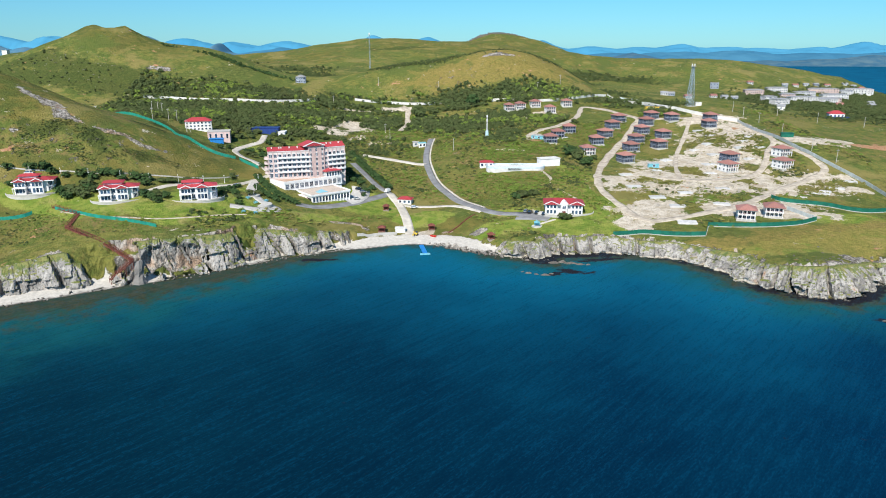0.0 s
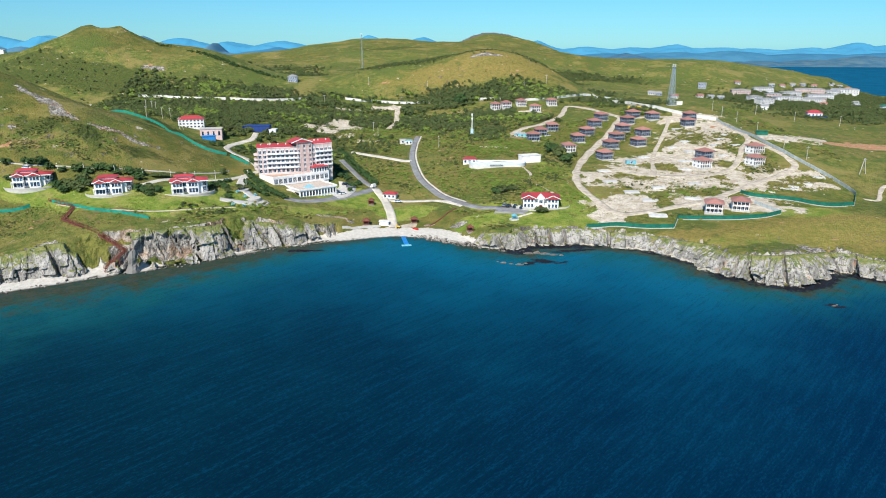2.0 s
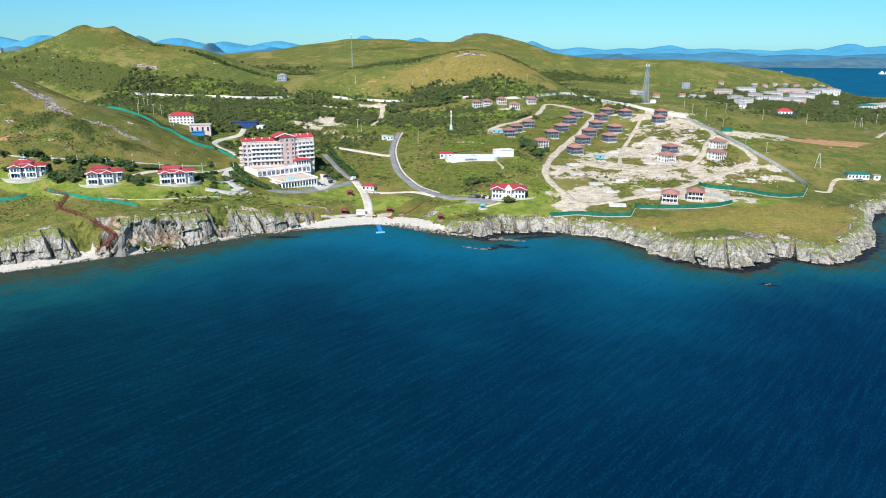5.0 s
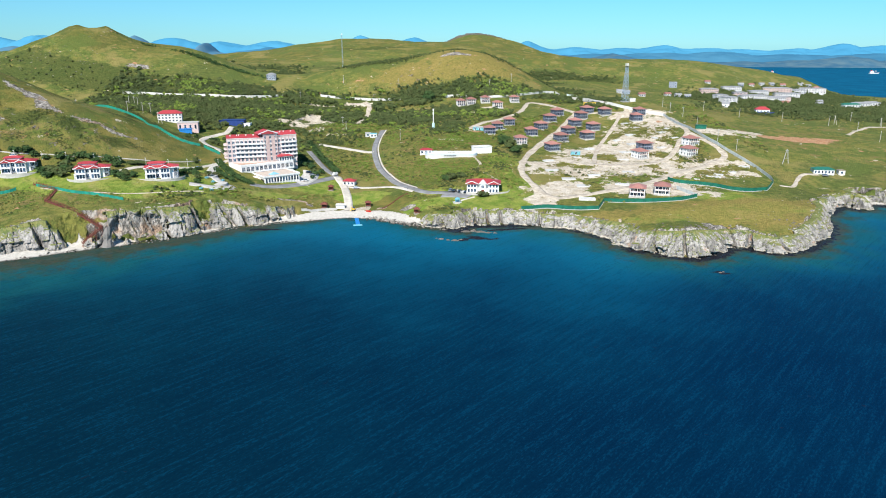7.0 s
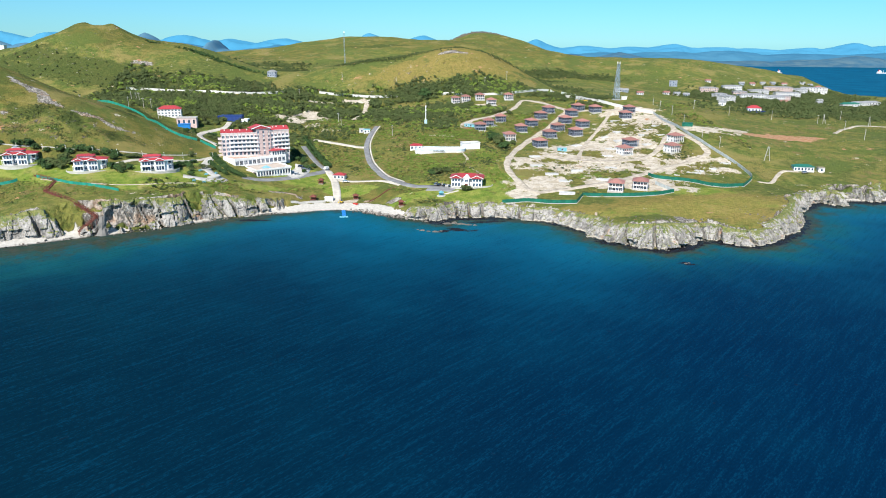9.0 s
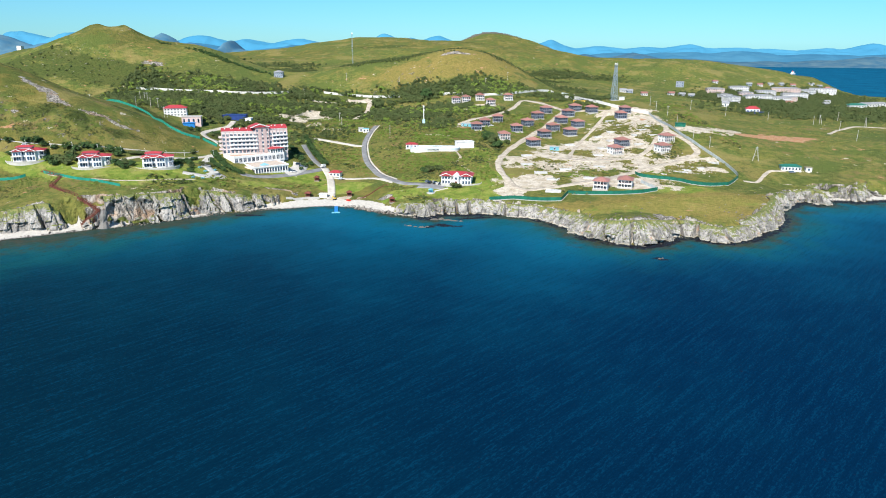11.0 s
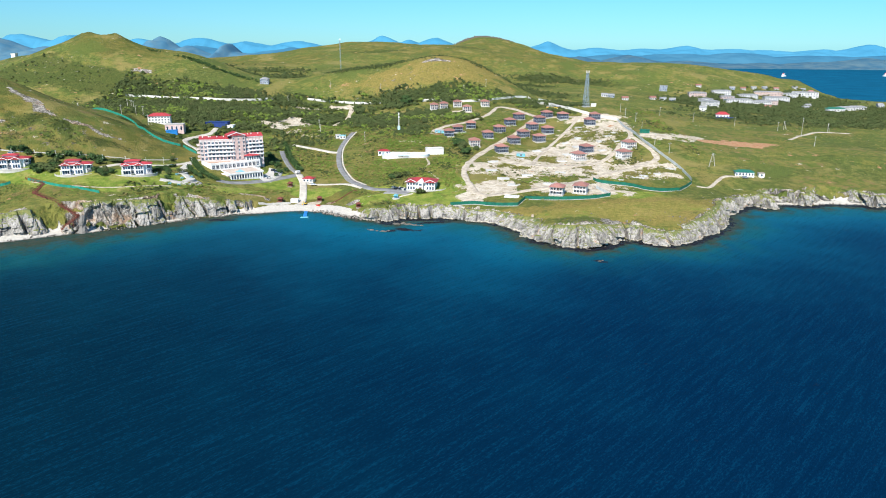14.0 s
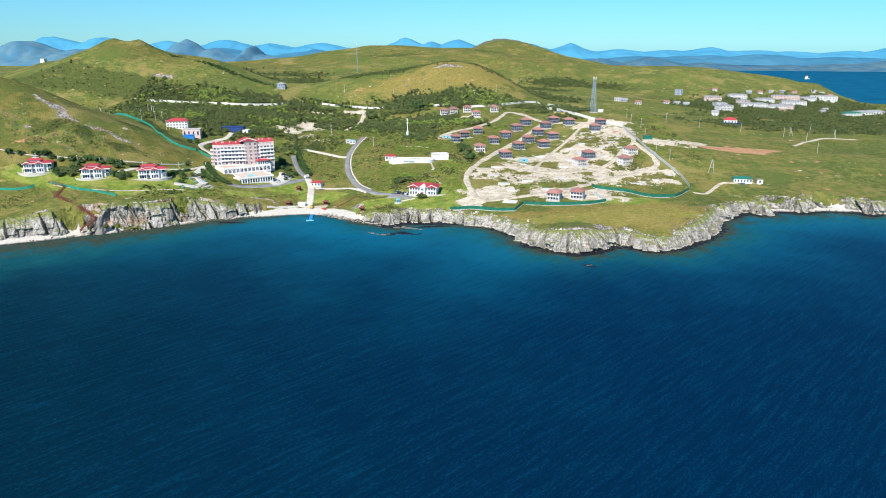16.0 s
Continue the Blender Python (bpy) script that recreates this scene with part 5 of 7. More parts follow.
cliffs()
rng = np.random.default_rng(5)
x, y = rng.uniform(120, 245, 24000), rng.uniform(255, 330, 24000)
d, b, r = shore(x, y)
ok = (d > b + r * 0.7) & (rng.uniform(0, 1, len(x)) < 0.38 * np.exp(-(d - b - r) / 4.0) * np.clip(2.2 * ripple(x, y, 9, 35), 0, 1))
x, y = x[ok], y[ok]
w = 0.3 + 1.1 * rng.uniform(0, 1, len(x)) ** 2
rubble("headland_rocks", "grey rocks breaking through the headland's turf", np.c_[x, y, height(x, y) - 0.3 * w, w, w * rng.uniform(0.4, 0.7, len(x))], WET_ROCK, 11, "rocks")
x, y = rng.uniform(-200, 420, 26000), rng.uniform(220, 385, 26000)
d, b, r = shore(x, y)
ok = (d > -2.2) & (d < 2.0) & (rng.uniform(0, 1, len(x)) < 0.7 + 0.6 * ripple(x, y, 12, 33)) & ~((x > -60) & (x < -16))
x, y = x[ok], y[ok]
w = rng.uniform(0.3, 1.3, len(x))
rubble("shore_boulders", "wet dark boulders along the waterline", np.c_[x, y, np.maximum(height(x, y), -0.25), w, w * rng.uniform(0.4, 0.8, len(x))], CRAG, 7, "boulders")
x, y = rng.normal(2, 9, 150), rng.normal(0, 1.6, 150)
y = np.interp(x, [-26, -14, -1.5, 10.5, 18], [322, 320, 314, 308, 303]) + y - 0.5
w = rng.uniform(0.5, 1.9, len(x))
rubble("beach_boulders", "pale boulders scattered on the bay's beach", np.c_[x, y, np.maximum(height(x, y), -0.2), w, w * 0.6], CRAG, 8, "boulders")


def sea_rock(x, y, wide, tall, seed, label):
    rng = np.random.default_rng(seed)
    turns = np.linspace(0, 2 * np.pi, 15)[:-1]
    pts = []
    for k, (out, up) in enumerate(((0.62, -0.5), (0.52, 0.12), (0.42, 0.45), (0.30, 0.7), (0.16, 0.95))):
        r = wide * out * (1 + 0.45 * ripple(np.cos(turns) * 2 + seed, np.sin(turns) * 2, 1.0, seed) + rng.uniform(-0.12, 0.12, 14))
        pts.append(np.c_[np.cos(turns) * r, np.sin(turns) * r * 0.5, tall * (up + rng.uniform(-0.14, 0.14, 14) * (k > 0))])
    pts = np.concatenate(pts + [[[0.1 * wide, 0, tall]]])
    tris = []
    for k in range(4):
        for i in range(14):
            p, q = k * 14 + i, k * 14 + (i + 1) % 14
            tris += [(p, q, q + 14), (p, q + 14, p + 14)]
    tris += [(56 + i, 56 + (i + 1) % 14, 70) for i in range(14)]
    mesh = mesh_from("sea_rock", pts, np.array(tris))
    mesh.materials.append(WET_ROCK)
    ob = tagged(new("sea_rock", mesh), label, "rock", "rocks off the shore")
    ob.matrix_basis = pose(x, y, 0)


for i, (x, y, w, h) in enumerate([(40, 294.5, 4.2, 0.9), (44, 295.6, 3.4, 1.1), (47.5, 294.2, 4.6, 0.8), (51.5, 293, 3.0, 0.6), (55, 292.6, 2.2, 0.5), (27, 280, 2.6, 0.6), (30.5, 278.6, 2.0, 0.4), (34, 277.5, 3.0, 0.7),
                                  (37, 279.4, 1.6, 0.4), (24.5, 281.5, 1.4, 0.3), (151.5, 231.5, 1.6, 0.4), (28, 298, 2, 0.8), (153, 232.5, 1.0, 0.3)]):
    sea_rock(x, y, w, h, 50 + i, "low grey rock breaking the sea's surface")

rng = np.random.default_rng(12)
turns, levels = np.linspace(0, 2 * np.pi, 11)[:-1], np.linspace(-1, 9.6, 12)
pts = []
for z in levels:  # one weathered pillar, thinner in the middle, its top broken off slantwise
    r = 2.5 - 0.10 * z + 0.35 * math.cos(z * 0.9)
    ring = r * (1 + 0.2 * ripple(3 * np.cos(turns) + 7, 3 * np.sin(turns) + z * 0.8, 1.6, 75)) + rng.uniform(-0.16, 0.16, 10)
    pts.append(np.c_[np.cos(turns) * ring + 0.12 * z, np.sin(turns) * ring * 0.9, np.full(10, z) + (0.5 * np.cos(turns) if z > 9 else 0)])
pts = np.concatenate(pts + [[[1.1, 0, 9.9]]])
tris = []
for k in range(11):
    for i in range(10):
        a, b = k * 10 + i, k * 10 + (i + 1) % 10
        tris += [(a, b, b + 10), (a, b + 10, a + 10)]
tris += [(110 + i, 110 + (i + 1) % 10, 120) for i in range(10)]
mesh = mesh_from("rock_pillar", pts, np.array(tris))
mesh.materials.append(ROCK)
tagged(new("rock_pillar", mesh), "tall grey rock pillar standing on the beach", "rock").matrix_basis = pose(-136.5, 261, 0.2)


# ---- roads and paths ----
def along(line, spacing):
    """A smooth line through the given points, resampled."""
    p = np.array(line, float)
    p = np.concatenate([[2 * p[0] - p[1]], p, [2 * p[-1] - p[-2]]])
    out = []
    for a, b, c, d in zip(p[:-3], p[1:-2], p[2:-1], p[3:]):
        n = max(2, int(np.hypot(*(c - b)) / spacing * 3))
        t = (np.arange(n) / n)[:, None]
        out.append(0.5 * (2 * b + (c - a) * t + (2 * a - 5 * b + 4 * c - d) * t**2 + (3 * b - a - 3 * c + d) * t**3))
    q = np.concatenate(out + [p[-2:-1]])
    s = np.r_[0, np.cumsum(np.hypot(*np.diff(q, axis=0).T))]
    k = np.linspace(0, s[-1], max(2, int(round(s[-1] / spacing)) + 1))
    return np.c_[np.interp(k, s, q[:, 0]), np.interp(k, s, q[:, 1])]


def road(name, label, line, wide, mat, lift=0.22, ragged=0.0):
    q = along(line, 1.5)
    t = np.gradient(q, axis=0)
    t /= np.linalg.norm(t, axis=1)[:, None]
    side = np.c_[t[:, 1], -t[:, 0]]
    k = np.array([-0.5, -0.5, -0.25, 0, 0.25, 0.5, 0.5])
    w = wide * (1 + ragged * ripple(q[:, 0], q[:, 1], 7, 41))
    pts = q[:, None] + side[:, None] * (w[:, None] * k)[..., None]
    z = height(pts[..., 0], pts[..., 1]) + lift
    z[:, 0] -= 0.9
    z[:, -1] -= 0.9
    mesh = mesh_from(name, np.concatenate([pts, z[..., None]], -1).reshape(-1, 3), grid_faces(len(q), 7), True)
    mesh.materials.append(mat)
    return tagged(new(name, mesh), label, "road", kind="structure")


road("road", "grey asphalt road winding down to the bay", ASPHALT_LINE, 4.0, ASPHALT, 0.3)
road("road_verge", "pale footway beside the asphalt road", [(x + 2.7, y + 0.7) for x, y in ASPHALT_LINE[:7]], 1.0, PALE_ROAD, 0.26)
road("hotel_road", "asphalt road with a clipped hedge beside it", HOTEL_LINE, 4.0, ASPHALT, 0.3)
road("beach_road", "pale concrete ramp leading to the beach", BEACH_LINE, 5.0, PALE_ROAD, 0.3)
road("track", "pale gravel track across the meadow", TRACK_LINE, 3.4, PALE_ROAD, 0.22, 0.15)
road("service_road", "narrow concrete service road", SERVICE_LINE, 3.6, PALE_ROAD, 0.3)
for line, wide in ((SITE_A, 4.2), (SITE_B, 4.8), (SITE_C, 3.0), (SITE_D, 4.2), (SITE_E, 4.4), (HUT_LINE, 2.3), (EAST_LINE, 3.0), (CLEARING_LINE, 5.0)):
    road("dirt_road", "rutted sandy track over building land", line, wide, DIRT_ROAD, 0.2, 0.25)
road("driveway", "pale paved drive between the villas", DRIVE_LINE, 3.6, PALE_ROAD, 0.24)
road("plaza_path", "curved pale paving of the garden terrace", PLAZA_LINE, 5.0, PAVING, 0.24)
road("podium_road", "asphalt drive in front of the hotel", PODIUM_LINE, 5.0, ASPHALT, 0.28)
road("annex_drive", "pale drive curving up to the annex", [(-154, 510), (-152, 492), (-156, 480), (-159, 466), (-157, 450), (-147, 432), (-136, 420), (-124, 404), (-117, 392)], 4.2, PALE_ROAD, 0.26)
road("footpath", "trodden path down the slope", FOOT_LINE, 1.6, DIRT_ROAD, 0.2, 0.2)
road("forecourt", "pale paved hotel forecourt", [(-64, 394), (-62, 384), (-64, 374), (-68, 368)], 10, PAVING, 0.34)
road("parking", "asphalt car park beside the seaside villa", [(26, 344), (34, 342), (42, 340)], 9.0, ASPHALT, 0.36)
road("pavement", "narrow garden path above the cliff", [(-190, 300), (-165, 293), (-140, 293), (-118, 304), (-106, 312)], 0.8, DIRT_ROAD, 0.15)


# ---- fences and walls ----
def fence(name, label, line, panel_long, tall, mat, post_mat, group="", thick=0.1, posts=True, sink=0.25, footing=False):
    q = along(line, panel_long) if len(line) > 2 else np.array([np.array(line[0]) + (np.array(line[1]) - np.array(line[0])) * k for k in np.linspace(0, 1, max(2, int(np.hypot(*np.subtract(line[1], line[0])) / panel_long) + 1))], float)
    z = height(q[:, 0], q[:, 1])
    root = thing(name, label, "fence" if "wall" not in name else "wall", group, pose(q[0, 0], q[0, 1], z[0]))
    panel = Shape().box(0, 1, -thick / 2, thick / 2, -sink, tall).mesh("panel")
    panel.materials.append(mat)
    post = Shape().box(-0.09, 0.09, -0.12, 0.12, -0.4, tall + 0.12).mesh("post")
    post.materials.append(post_mat)
    foot = Shape().box(0, 1, -0.28, 0.02, -0.5, 0.28).mesh("footing")
    foot.materials.append(CONCRETE)
    base = Matrix.Translation((-q[0, 0], -q[0, 1], -z[0]))
    for i in range(len(q)):
        if posts:
            part("post", post, post_mat, root, "", base @ pose(q[i, 0], q[i, 1], z[i]))
        if i + 1 < len(q):
            d = q[i + 1] - q[i]
            long, turn = float(np.hypot(*d)), math.atan2(d[1], d[0])
            m = Matrix(((long * math.cos(turn), -math.sin(turn), 0, q[i, 0]), (long * math.sin(turn), math.cos(turn), 0, q[i, 1]), (z[i + 1] - z[i], 0, 1, z[i]), (0, 0, 0, 1)))
            ob = part("panel", panel, mat, root)
            ob.matrix_parent_inverse = base @ m
            if footing:
                ob = part("footing", foot, CONCRETE, root)
                ob.matrix_parent_inverse = base @ m
    return root


NET_A = [(71, 318), (76, 316.5), (86, 318), (98, 315.5), (113, 312)]
fence("net_fence", "dark green mesh fence on pale kerbstones", NET_A, 3, 2.3, GREEN_NET, GREEN_NET, "green site fences", footing=True)
fence("net_fence", "dark green mesh fence on pale kerbstones", [(113, 312), (118, 324)], 3, 2.3, GREEN_NET, GREEN_NET, "green site fences", footing=True)
fence("net_fence", "dark green mesh fence on pale kerbstones", [(118, 324), (141, 319), (158, 321), (172, 329)], 3, 2.3, GREEN_NET, GREEN_NET, "green site fences", footing=True)
fence("net_fence", "dark green mesh fence on pale kerbstones", [(167, 370), (171, 363), (190, 358), (199, 349), (208, 347), (221, 351)], 3, 2.3, GREEN_NET, GREEN_NET, "green site fences", footing=True)
fence("net_fence", "dark green mesh fence on pale kerbstones", [(221, 351), (236, 377)], 3, 2.3, GREEN_NET, GREEN_NET, "green site fences", footing=True)
fence("sheet_fence", "pale blue-grey profiled sheet fence", [(172, 330), (166, 348)], 2.5, 2.0, FENCE_GREY, WALL_WHITE)
fence("sheet_fence", "long blue-grey profiled sheet fence", [(214, 553), (216, 509), (220, 462), (229, 430), (236, 408), (238, 387), (236, 377)], 3, 2.2, FENCE_GREY, STEEL)
fence("site_wall", "white concrete panel wall", [(214, 553), (189, 569), (166, 599), (158, 622), (146, 662), (138, 694)], 4, 2.6, WALL_WHITE, WALL_WHITE, "white concrete walls", 0.18)
fence("site_wall", "white concrete panel wall", [(59, 641), (96, 656), (136, 692)], 4, 2.3, WALL_WHITE, WALL_WHITE, "white concrete walls", 0.18)
fence("site_wall", "white concrete panel wall", [(21, 652), (44, 647)], 4, 2.6, WALL_WHITE, WALL_WHITE, "white concrete walls", 0.18)
fence("site_wall", "white concrete panel wall", [(-112, 676), (-86, 674), (-54, 670), (-26, 665)], 4, 2.3, WALL_WHITE, WALL_WHITE, "white concrete walls", 0.18)
fence("site_wall", "white concrete panel wall", [(-306, 640), (-274, 633), (-246, 627), (-207, 628), (-184, 637), (-146, 668)], 4, 2.3, WALL_WHITE, WALL_WHITE, "white concrete walls", 0.18)
fence("site_wall", "pale blue concrete panel wall", [(150, 692), (205, 690)], 4, 3.0, FENCE_GREY, WALL_WHITE, "white concrete walls", 0.18)
fence("net_fence", "turquoise mesh fence along the cliff top", [(-226, 292), (-214, 293.5), (-206, 296), (-203, 299)], 3, 1.6, TEAL_NET, TEAL_NET, "turquoise fences")
fence("net_fence", "turquoise mesh fence along the cliff top", [(-194, 303), (-179, 296.5), (-161, 290), (-138, 285)], 3, 1.5, TEAL_NET, TEAL_NET, "turquoise fences")
fence("net_fence", "turquoise mesh fence over the hillside", [(-325, 560), (-290, 522), (-262, 498), (-236, 476), (-215, 468), (-201, 456), (-172, 416), (-158, 408), (-144, 412)], 4, 1.9, TEAL_NET, TEAL_NET, "turquoise fences")
fence("net_fence", "turquoise mesh fence over the hillside", [(-141, 411), (-126, 399)], 3, 1.9, TEAL_NET, TEAL_NET, "turquoise fences")
fence("garden_wall", "low pale garden wall behind the villas", [(-250, 330), (-230, 331), (-207, 333), (-182, 338), (-154, 355), (-138, 370), (-132, 380)], 4, 0.6, CONCRETE, CONCRETE, "", 0.22)
fence("kerb_wall", "pale stone retaining wall at the beach", [(-55, 325), (-46, 331), (-36, 333.5)], 3, 1.3, CONCRETE, CONCRETE, "", 0.5)

x, y = rng.uniform(-40, 230, 2600), rng.uniform(1868, 1915, 2600)
top = upland(x, y)
ok = rng.uniform(0, 1, len(x)) < np.clip((top - 96) / 14, 0, 1) * (0.6 + 0.5 * ripple(x, y, 20, 61))
x, y = x[ok], y[ok]
w = rng.uniform(3, 8, len(x))
rubble("summit_crags", "broken grey rocks along the far summit ridge", np.c_[x, y, height(x, y) - 0.5, w, w * rng.uniform(0.3, 0.6, len(x))], WET_ROCK, 9, "rocks")

x, y = rng.uniform(-260, -160, 9000), rng.uniform(335, 405, 9000)
ok = (blot(x, y, CRAG_SPOTS[:4]) > 0.4) & (rng.uniform(0, 1, len(x)) < 0.12)
x, y = x[ok], y[ok]
w = rng.uniform(0.3, 0.9, len(x))
rubble("slope_outcrop", "weathered grey outcrop breaking through the grass", np.c_[x, y, height(x, y) - 0.3 * w, w, w * rng.uniform(0.6, 1.2, len(x))], CRAG, 10, "rocks")


# ---- the hotel ----
def plan(p, q):
    """A frame along a wall from p to q: its length and the pose in which x runs along the wall and -y faces out."""
    d = np.subtract(q, p)
    return float(np.hypot(*d)), pose(p[0], p[1], 0, 0, 0, math.degrees(math.atan2(d[1], d[0])))


H0 = Vector((-95, 378, 15))
hotel = thing("hotel", "six-storey cream and rose seaside hotel with red roofs", "hotel", "", pose(*H0))
LEFT_A, LEFT_B, MID_B, RIGHT_B = (-112.2, 374.5), (-90, 381.6), (-83.2, 386.3), (-72.4, 393.5)
BASE, EAVES, STOREY = 22.4, 37.3, 2.72
to_hotel = Matrix.Translation(-H0)


def balcony_mesh():
    s = Shape()
    outline = [(-1.55, 0.05), (-1.55, -0.75), (-0.9, -1.2), (0.9, -1.2), (1.55, -0.75), (1.55, 0.05)]
    s.prism(outline, -0.18, 0.0)
    for a, b in zip(outline[:-1], outline[1:]):
        s.beam((*a, 0.45), (*b, 0.45), 0.12, 0.95)
    return s.mesh("balcony")


BALCONY = balcony_mesh()
BALCONY.materials.append(WHITE)
PARTITION = Shape().solid([(-0.08, 0, 0), (0.08, 0, 0), (0.08, -1.2, 0), (-0.08, -1.2, 0), (-0.08, 0, 2.3), (0.08, 0, 2.3), (0.08, -0.9, 0.95), (-0.08, -0.9, 0.95)],
                          [(0, 3, 2, 1), (4, 5, 6, 7), (0, 1, 5, 4), (1, 2, 6, 5), (2, 3, 7, 6), (3, 0, 4, 7)]).mesh("partition")
PARTITION.materials.append(WHITE)


def wing(name, p, q, depth, z0, z1, bays, floors):
    """A wing of the hotel: its wall, string courses, windows and balconies."""
    long, m = plan(p, q)
    m = to_hotel @ m
    wall = part(name, Shape().box(0, long, 0, depth, 12, z1), STUCCO, hotel, "cream plastered wall", m)
    for f in range(floors + 1):
        z = z0 + 0.15 + f * STOREY
        if z < z1:
            part("string_course", Shape().box(-0.12, long + 0.12, -0.12, depth, z - 0.15, z + 0.1), WHITE, hotel, "", m)
    part("cornice", Shape().box(-0.35, long + 0.35, -0.35, depth + 0.2, z1, z1 + 0.35), WHITE, hotel, "white cornice", m)
    n = len(bays)
    for i in range(n + 1):
        x = i * long / n
        part("pier", Shape().box(x - 0.24, x + 0.24, -0.34, 0.1, z0 + 0.3, z1 - 0.05), PINK, hotel, "rose pier", m)
    for i, kind in enumerate(bays):
        x = (i + 0.5) * long / n
        if kind == "p":
            part("pilaster", Shape().box(x - 0.35, x + 0.35, -0.3, 0.1, z0, z1), PINK, hotel, "rose pilaster", m)
            continue
        for f in range(floors):
            z = z0 + f * STOREY + 0.35
            low = f == 0
            w = window(hotel, 0, 0, 0, 1.5, 2.0 if low or kind == "b" else 1.55)
            w.matrix_basis = m @ pose(x, -0.02, z + (0.1 if low or kind == "b" else 0.5))
            if kind == "b" and not low:
                part("balcony", BALCONY, WHITE, hotel, "white rounded balcony", m @ pose(x, 0, z - 0.05))
                part("partition", PARTITION, WHITE, hotel, "", m @ pose(x + long / n / 2, 0, z))
            elif kind == "w" and not low:
                part("spandrel", Shape().box(x - 0.95, x + 0.95, -0.09, 0.1, z - 0.25, z + 0.4), PINK, hotel, "", m)
    return long, m


llong, lm = wing("left_wing", LEFT_A, LEFT_B, 14, BASE, EAVES, "wwbbbbbbb", 5)
clong, cm = wing("tower", (LEFT_B[0] - 0.4, LEFT_B[1] - 0.7), (MID_B[0] + 0.2, MID_B[1] - 0.6), 13, BASE, EAVES + 2.4, "wpwpw", 6)
rlong, rm = wing("right_wing", MID_B, RIGHT_B, 14, BASE, EAVES + 0.9, "wbbbb", 5)
for f in range(1, 5):  # the stepped balconies round the end wall
    z = BASE + f * STOREY
    s = Shape()
    edge = [(0.3, -0.7), (-0.9, -0.8), (-2.0, 0.3), (-2.3, 2.2), (-2.0, 4.4), (0.1, 5.0)]
    s.prism(edge + [(0.1, 0.2)], z - 0.2, z)
    for a, b in zip(edge[:-1], edge[1:]):
        s.beam((*a, z + 0.45), (*b, z + 0.45), 0.14, 0.95)
    part("corner_balcony", s, STUCCO, hotel, "cream curved corner balcony", lm)


def mansard(m, long, z, depth, peak):
    """A red roof that slopes back from the front eaves, with a flat dark roof behind."""
    s = Shape()
    s.solid([(-0.4, -0.4, z), (long + 0.4, -0.4, z), (long + 0.4, 4.2, z + peak), (-0.4, 4.2, z + peak), (-0.4, 5.2, z), (long + 0.4, 5.2, z)],
            [(0, 1, 2, 3), (3, 2, 5, 4), (0, 3, 4), (1, 5, 2), (0, 4, 5, 1)])
    part("roof", s, RED_ROOF, hotel, "red ribbed metal roof", m)
    part("flat_roof", Shape().box(0.2, long - 0.2, 5.3, depth, z, z + 0.25), ASPHALT, hotel, "dark felt roof", m)


mansard(lm, llong - 3, EAVES + 0.36, 14, 1.9)
mansard(rm, rlong, EAVES + 1.26, 14, 2.3)
s = Shape().gable(-3.6, clong + 0.6, -1.0, 9, EAVES + 2.8, EAVES + 5.0)
part("roof", s, RED_ROOF, hotel, "red gabled roof", cm)
s = Shape()
s.beam((-3.7, -1.05, EAVES + 2.7), ((clong - 3) / 2, -1.05, EAVES + 4.95), 0.25, 0.5).beam(((clong - 3) / 2, -1.05, EAVES + 4.95), (clong + 0.7, -1.05, EAVES + 2.7), 0.25, 0.5)
part("gable", s, WHITE, hotel, "white gable trim", cm)
for m, xs, z in ((lm, (2.2, 6.3, 7.4, 12, 16.5), EAVES + 1.4), (rm, (3, 5.5, 10.5), EAVES + 2.6)):
    for x in xs:
        s = Shape().box(x - 0.3, x + 0.3, 2.4, 3.0, z - 0.6, z + 0.75).box(x - 0.42, x + 0.42, 2.28, 3.12, z + 0.75, z + 0.9)
        part("chimney", s, WHITE, hotel, "white vent stack", m)

# podiums: the upper terrace in front of the wings, the lower hall before it
UP_A, UP_B = (-101.5, 366), (-74, 388.5)
ulong, um = plan(UP_A, UP_B)
um = to_hotel @ um
TERRACE = 21.5
part("terrace_hall", Shape().prism([(0, 0), (ulong, 0), (ulong, 12), (-2.9, 13.4)], 9, TERRACE), WHITE, hotel, "white terrace hall", um)
part("terrace", Shape().prism([(0.4, 0.5), (ulong - 0.4, 0.5), (ulong - 0.4, 12), (-2.4, 13.2)], TERRACE, TERRACE + 0.1), plain("terracotta_paving", (0.46, 0.32, 0.24), 0.2, 1.2), hotel, "tan tiled roof terrace", um)
part("parapet", Shape().band([(-2.8, 13), (0, 0), (ulong, 0), (ulong, 12)], 0.35, TERRACE - 0.6, TERRACE + 0.7), WHITE, hotel, "white parapet", um)
for i in range(13):
    x = ulong * i / 12
    part("pillar", Shape().box(x - 0.2, x + 0.2, -0.22, 0.1, TERRACE - 4.4, TERRACE + 0.85), WHITE, hotel, "", um)
part("ledge", Shape().box(-0.3, ulong + 0.3, -0.5, 0.1, TERRACE - 4.6, TERRACE - 4.3), WHITE, hotel, "white string course", um)
for i in range(12):
    w = window(hotel, 0, 0, 0, 2.0, 2.6, mullions=2)
    w.matrix_basis = um @ pose((i + 0.5) * ulong / 12, -0.02, TERRACE - 3.6)
LOW_A, LOW_B = (-84, 356), (-66.5, 371)
plong, pm = plan(LOW_A, LOW_B)
pm = to_hotel @ pm
part("sea_hall", Shape().box(0, plong, 0, 18.6, 8, 16.2), WHITE, hotel, "white ground-floor hall", pm)
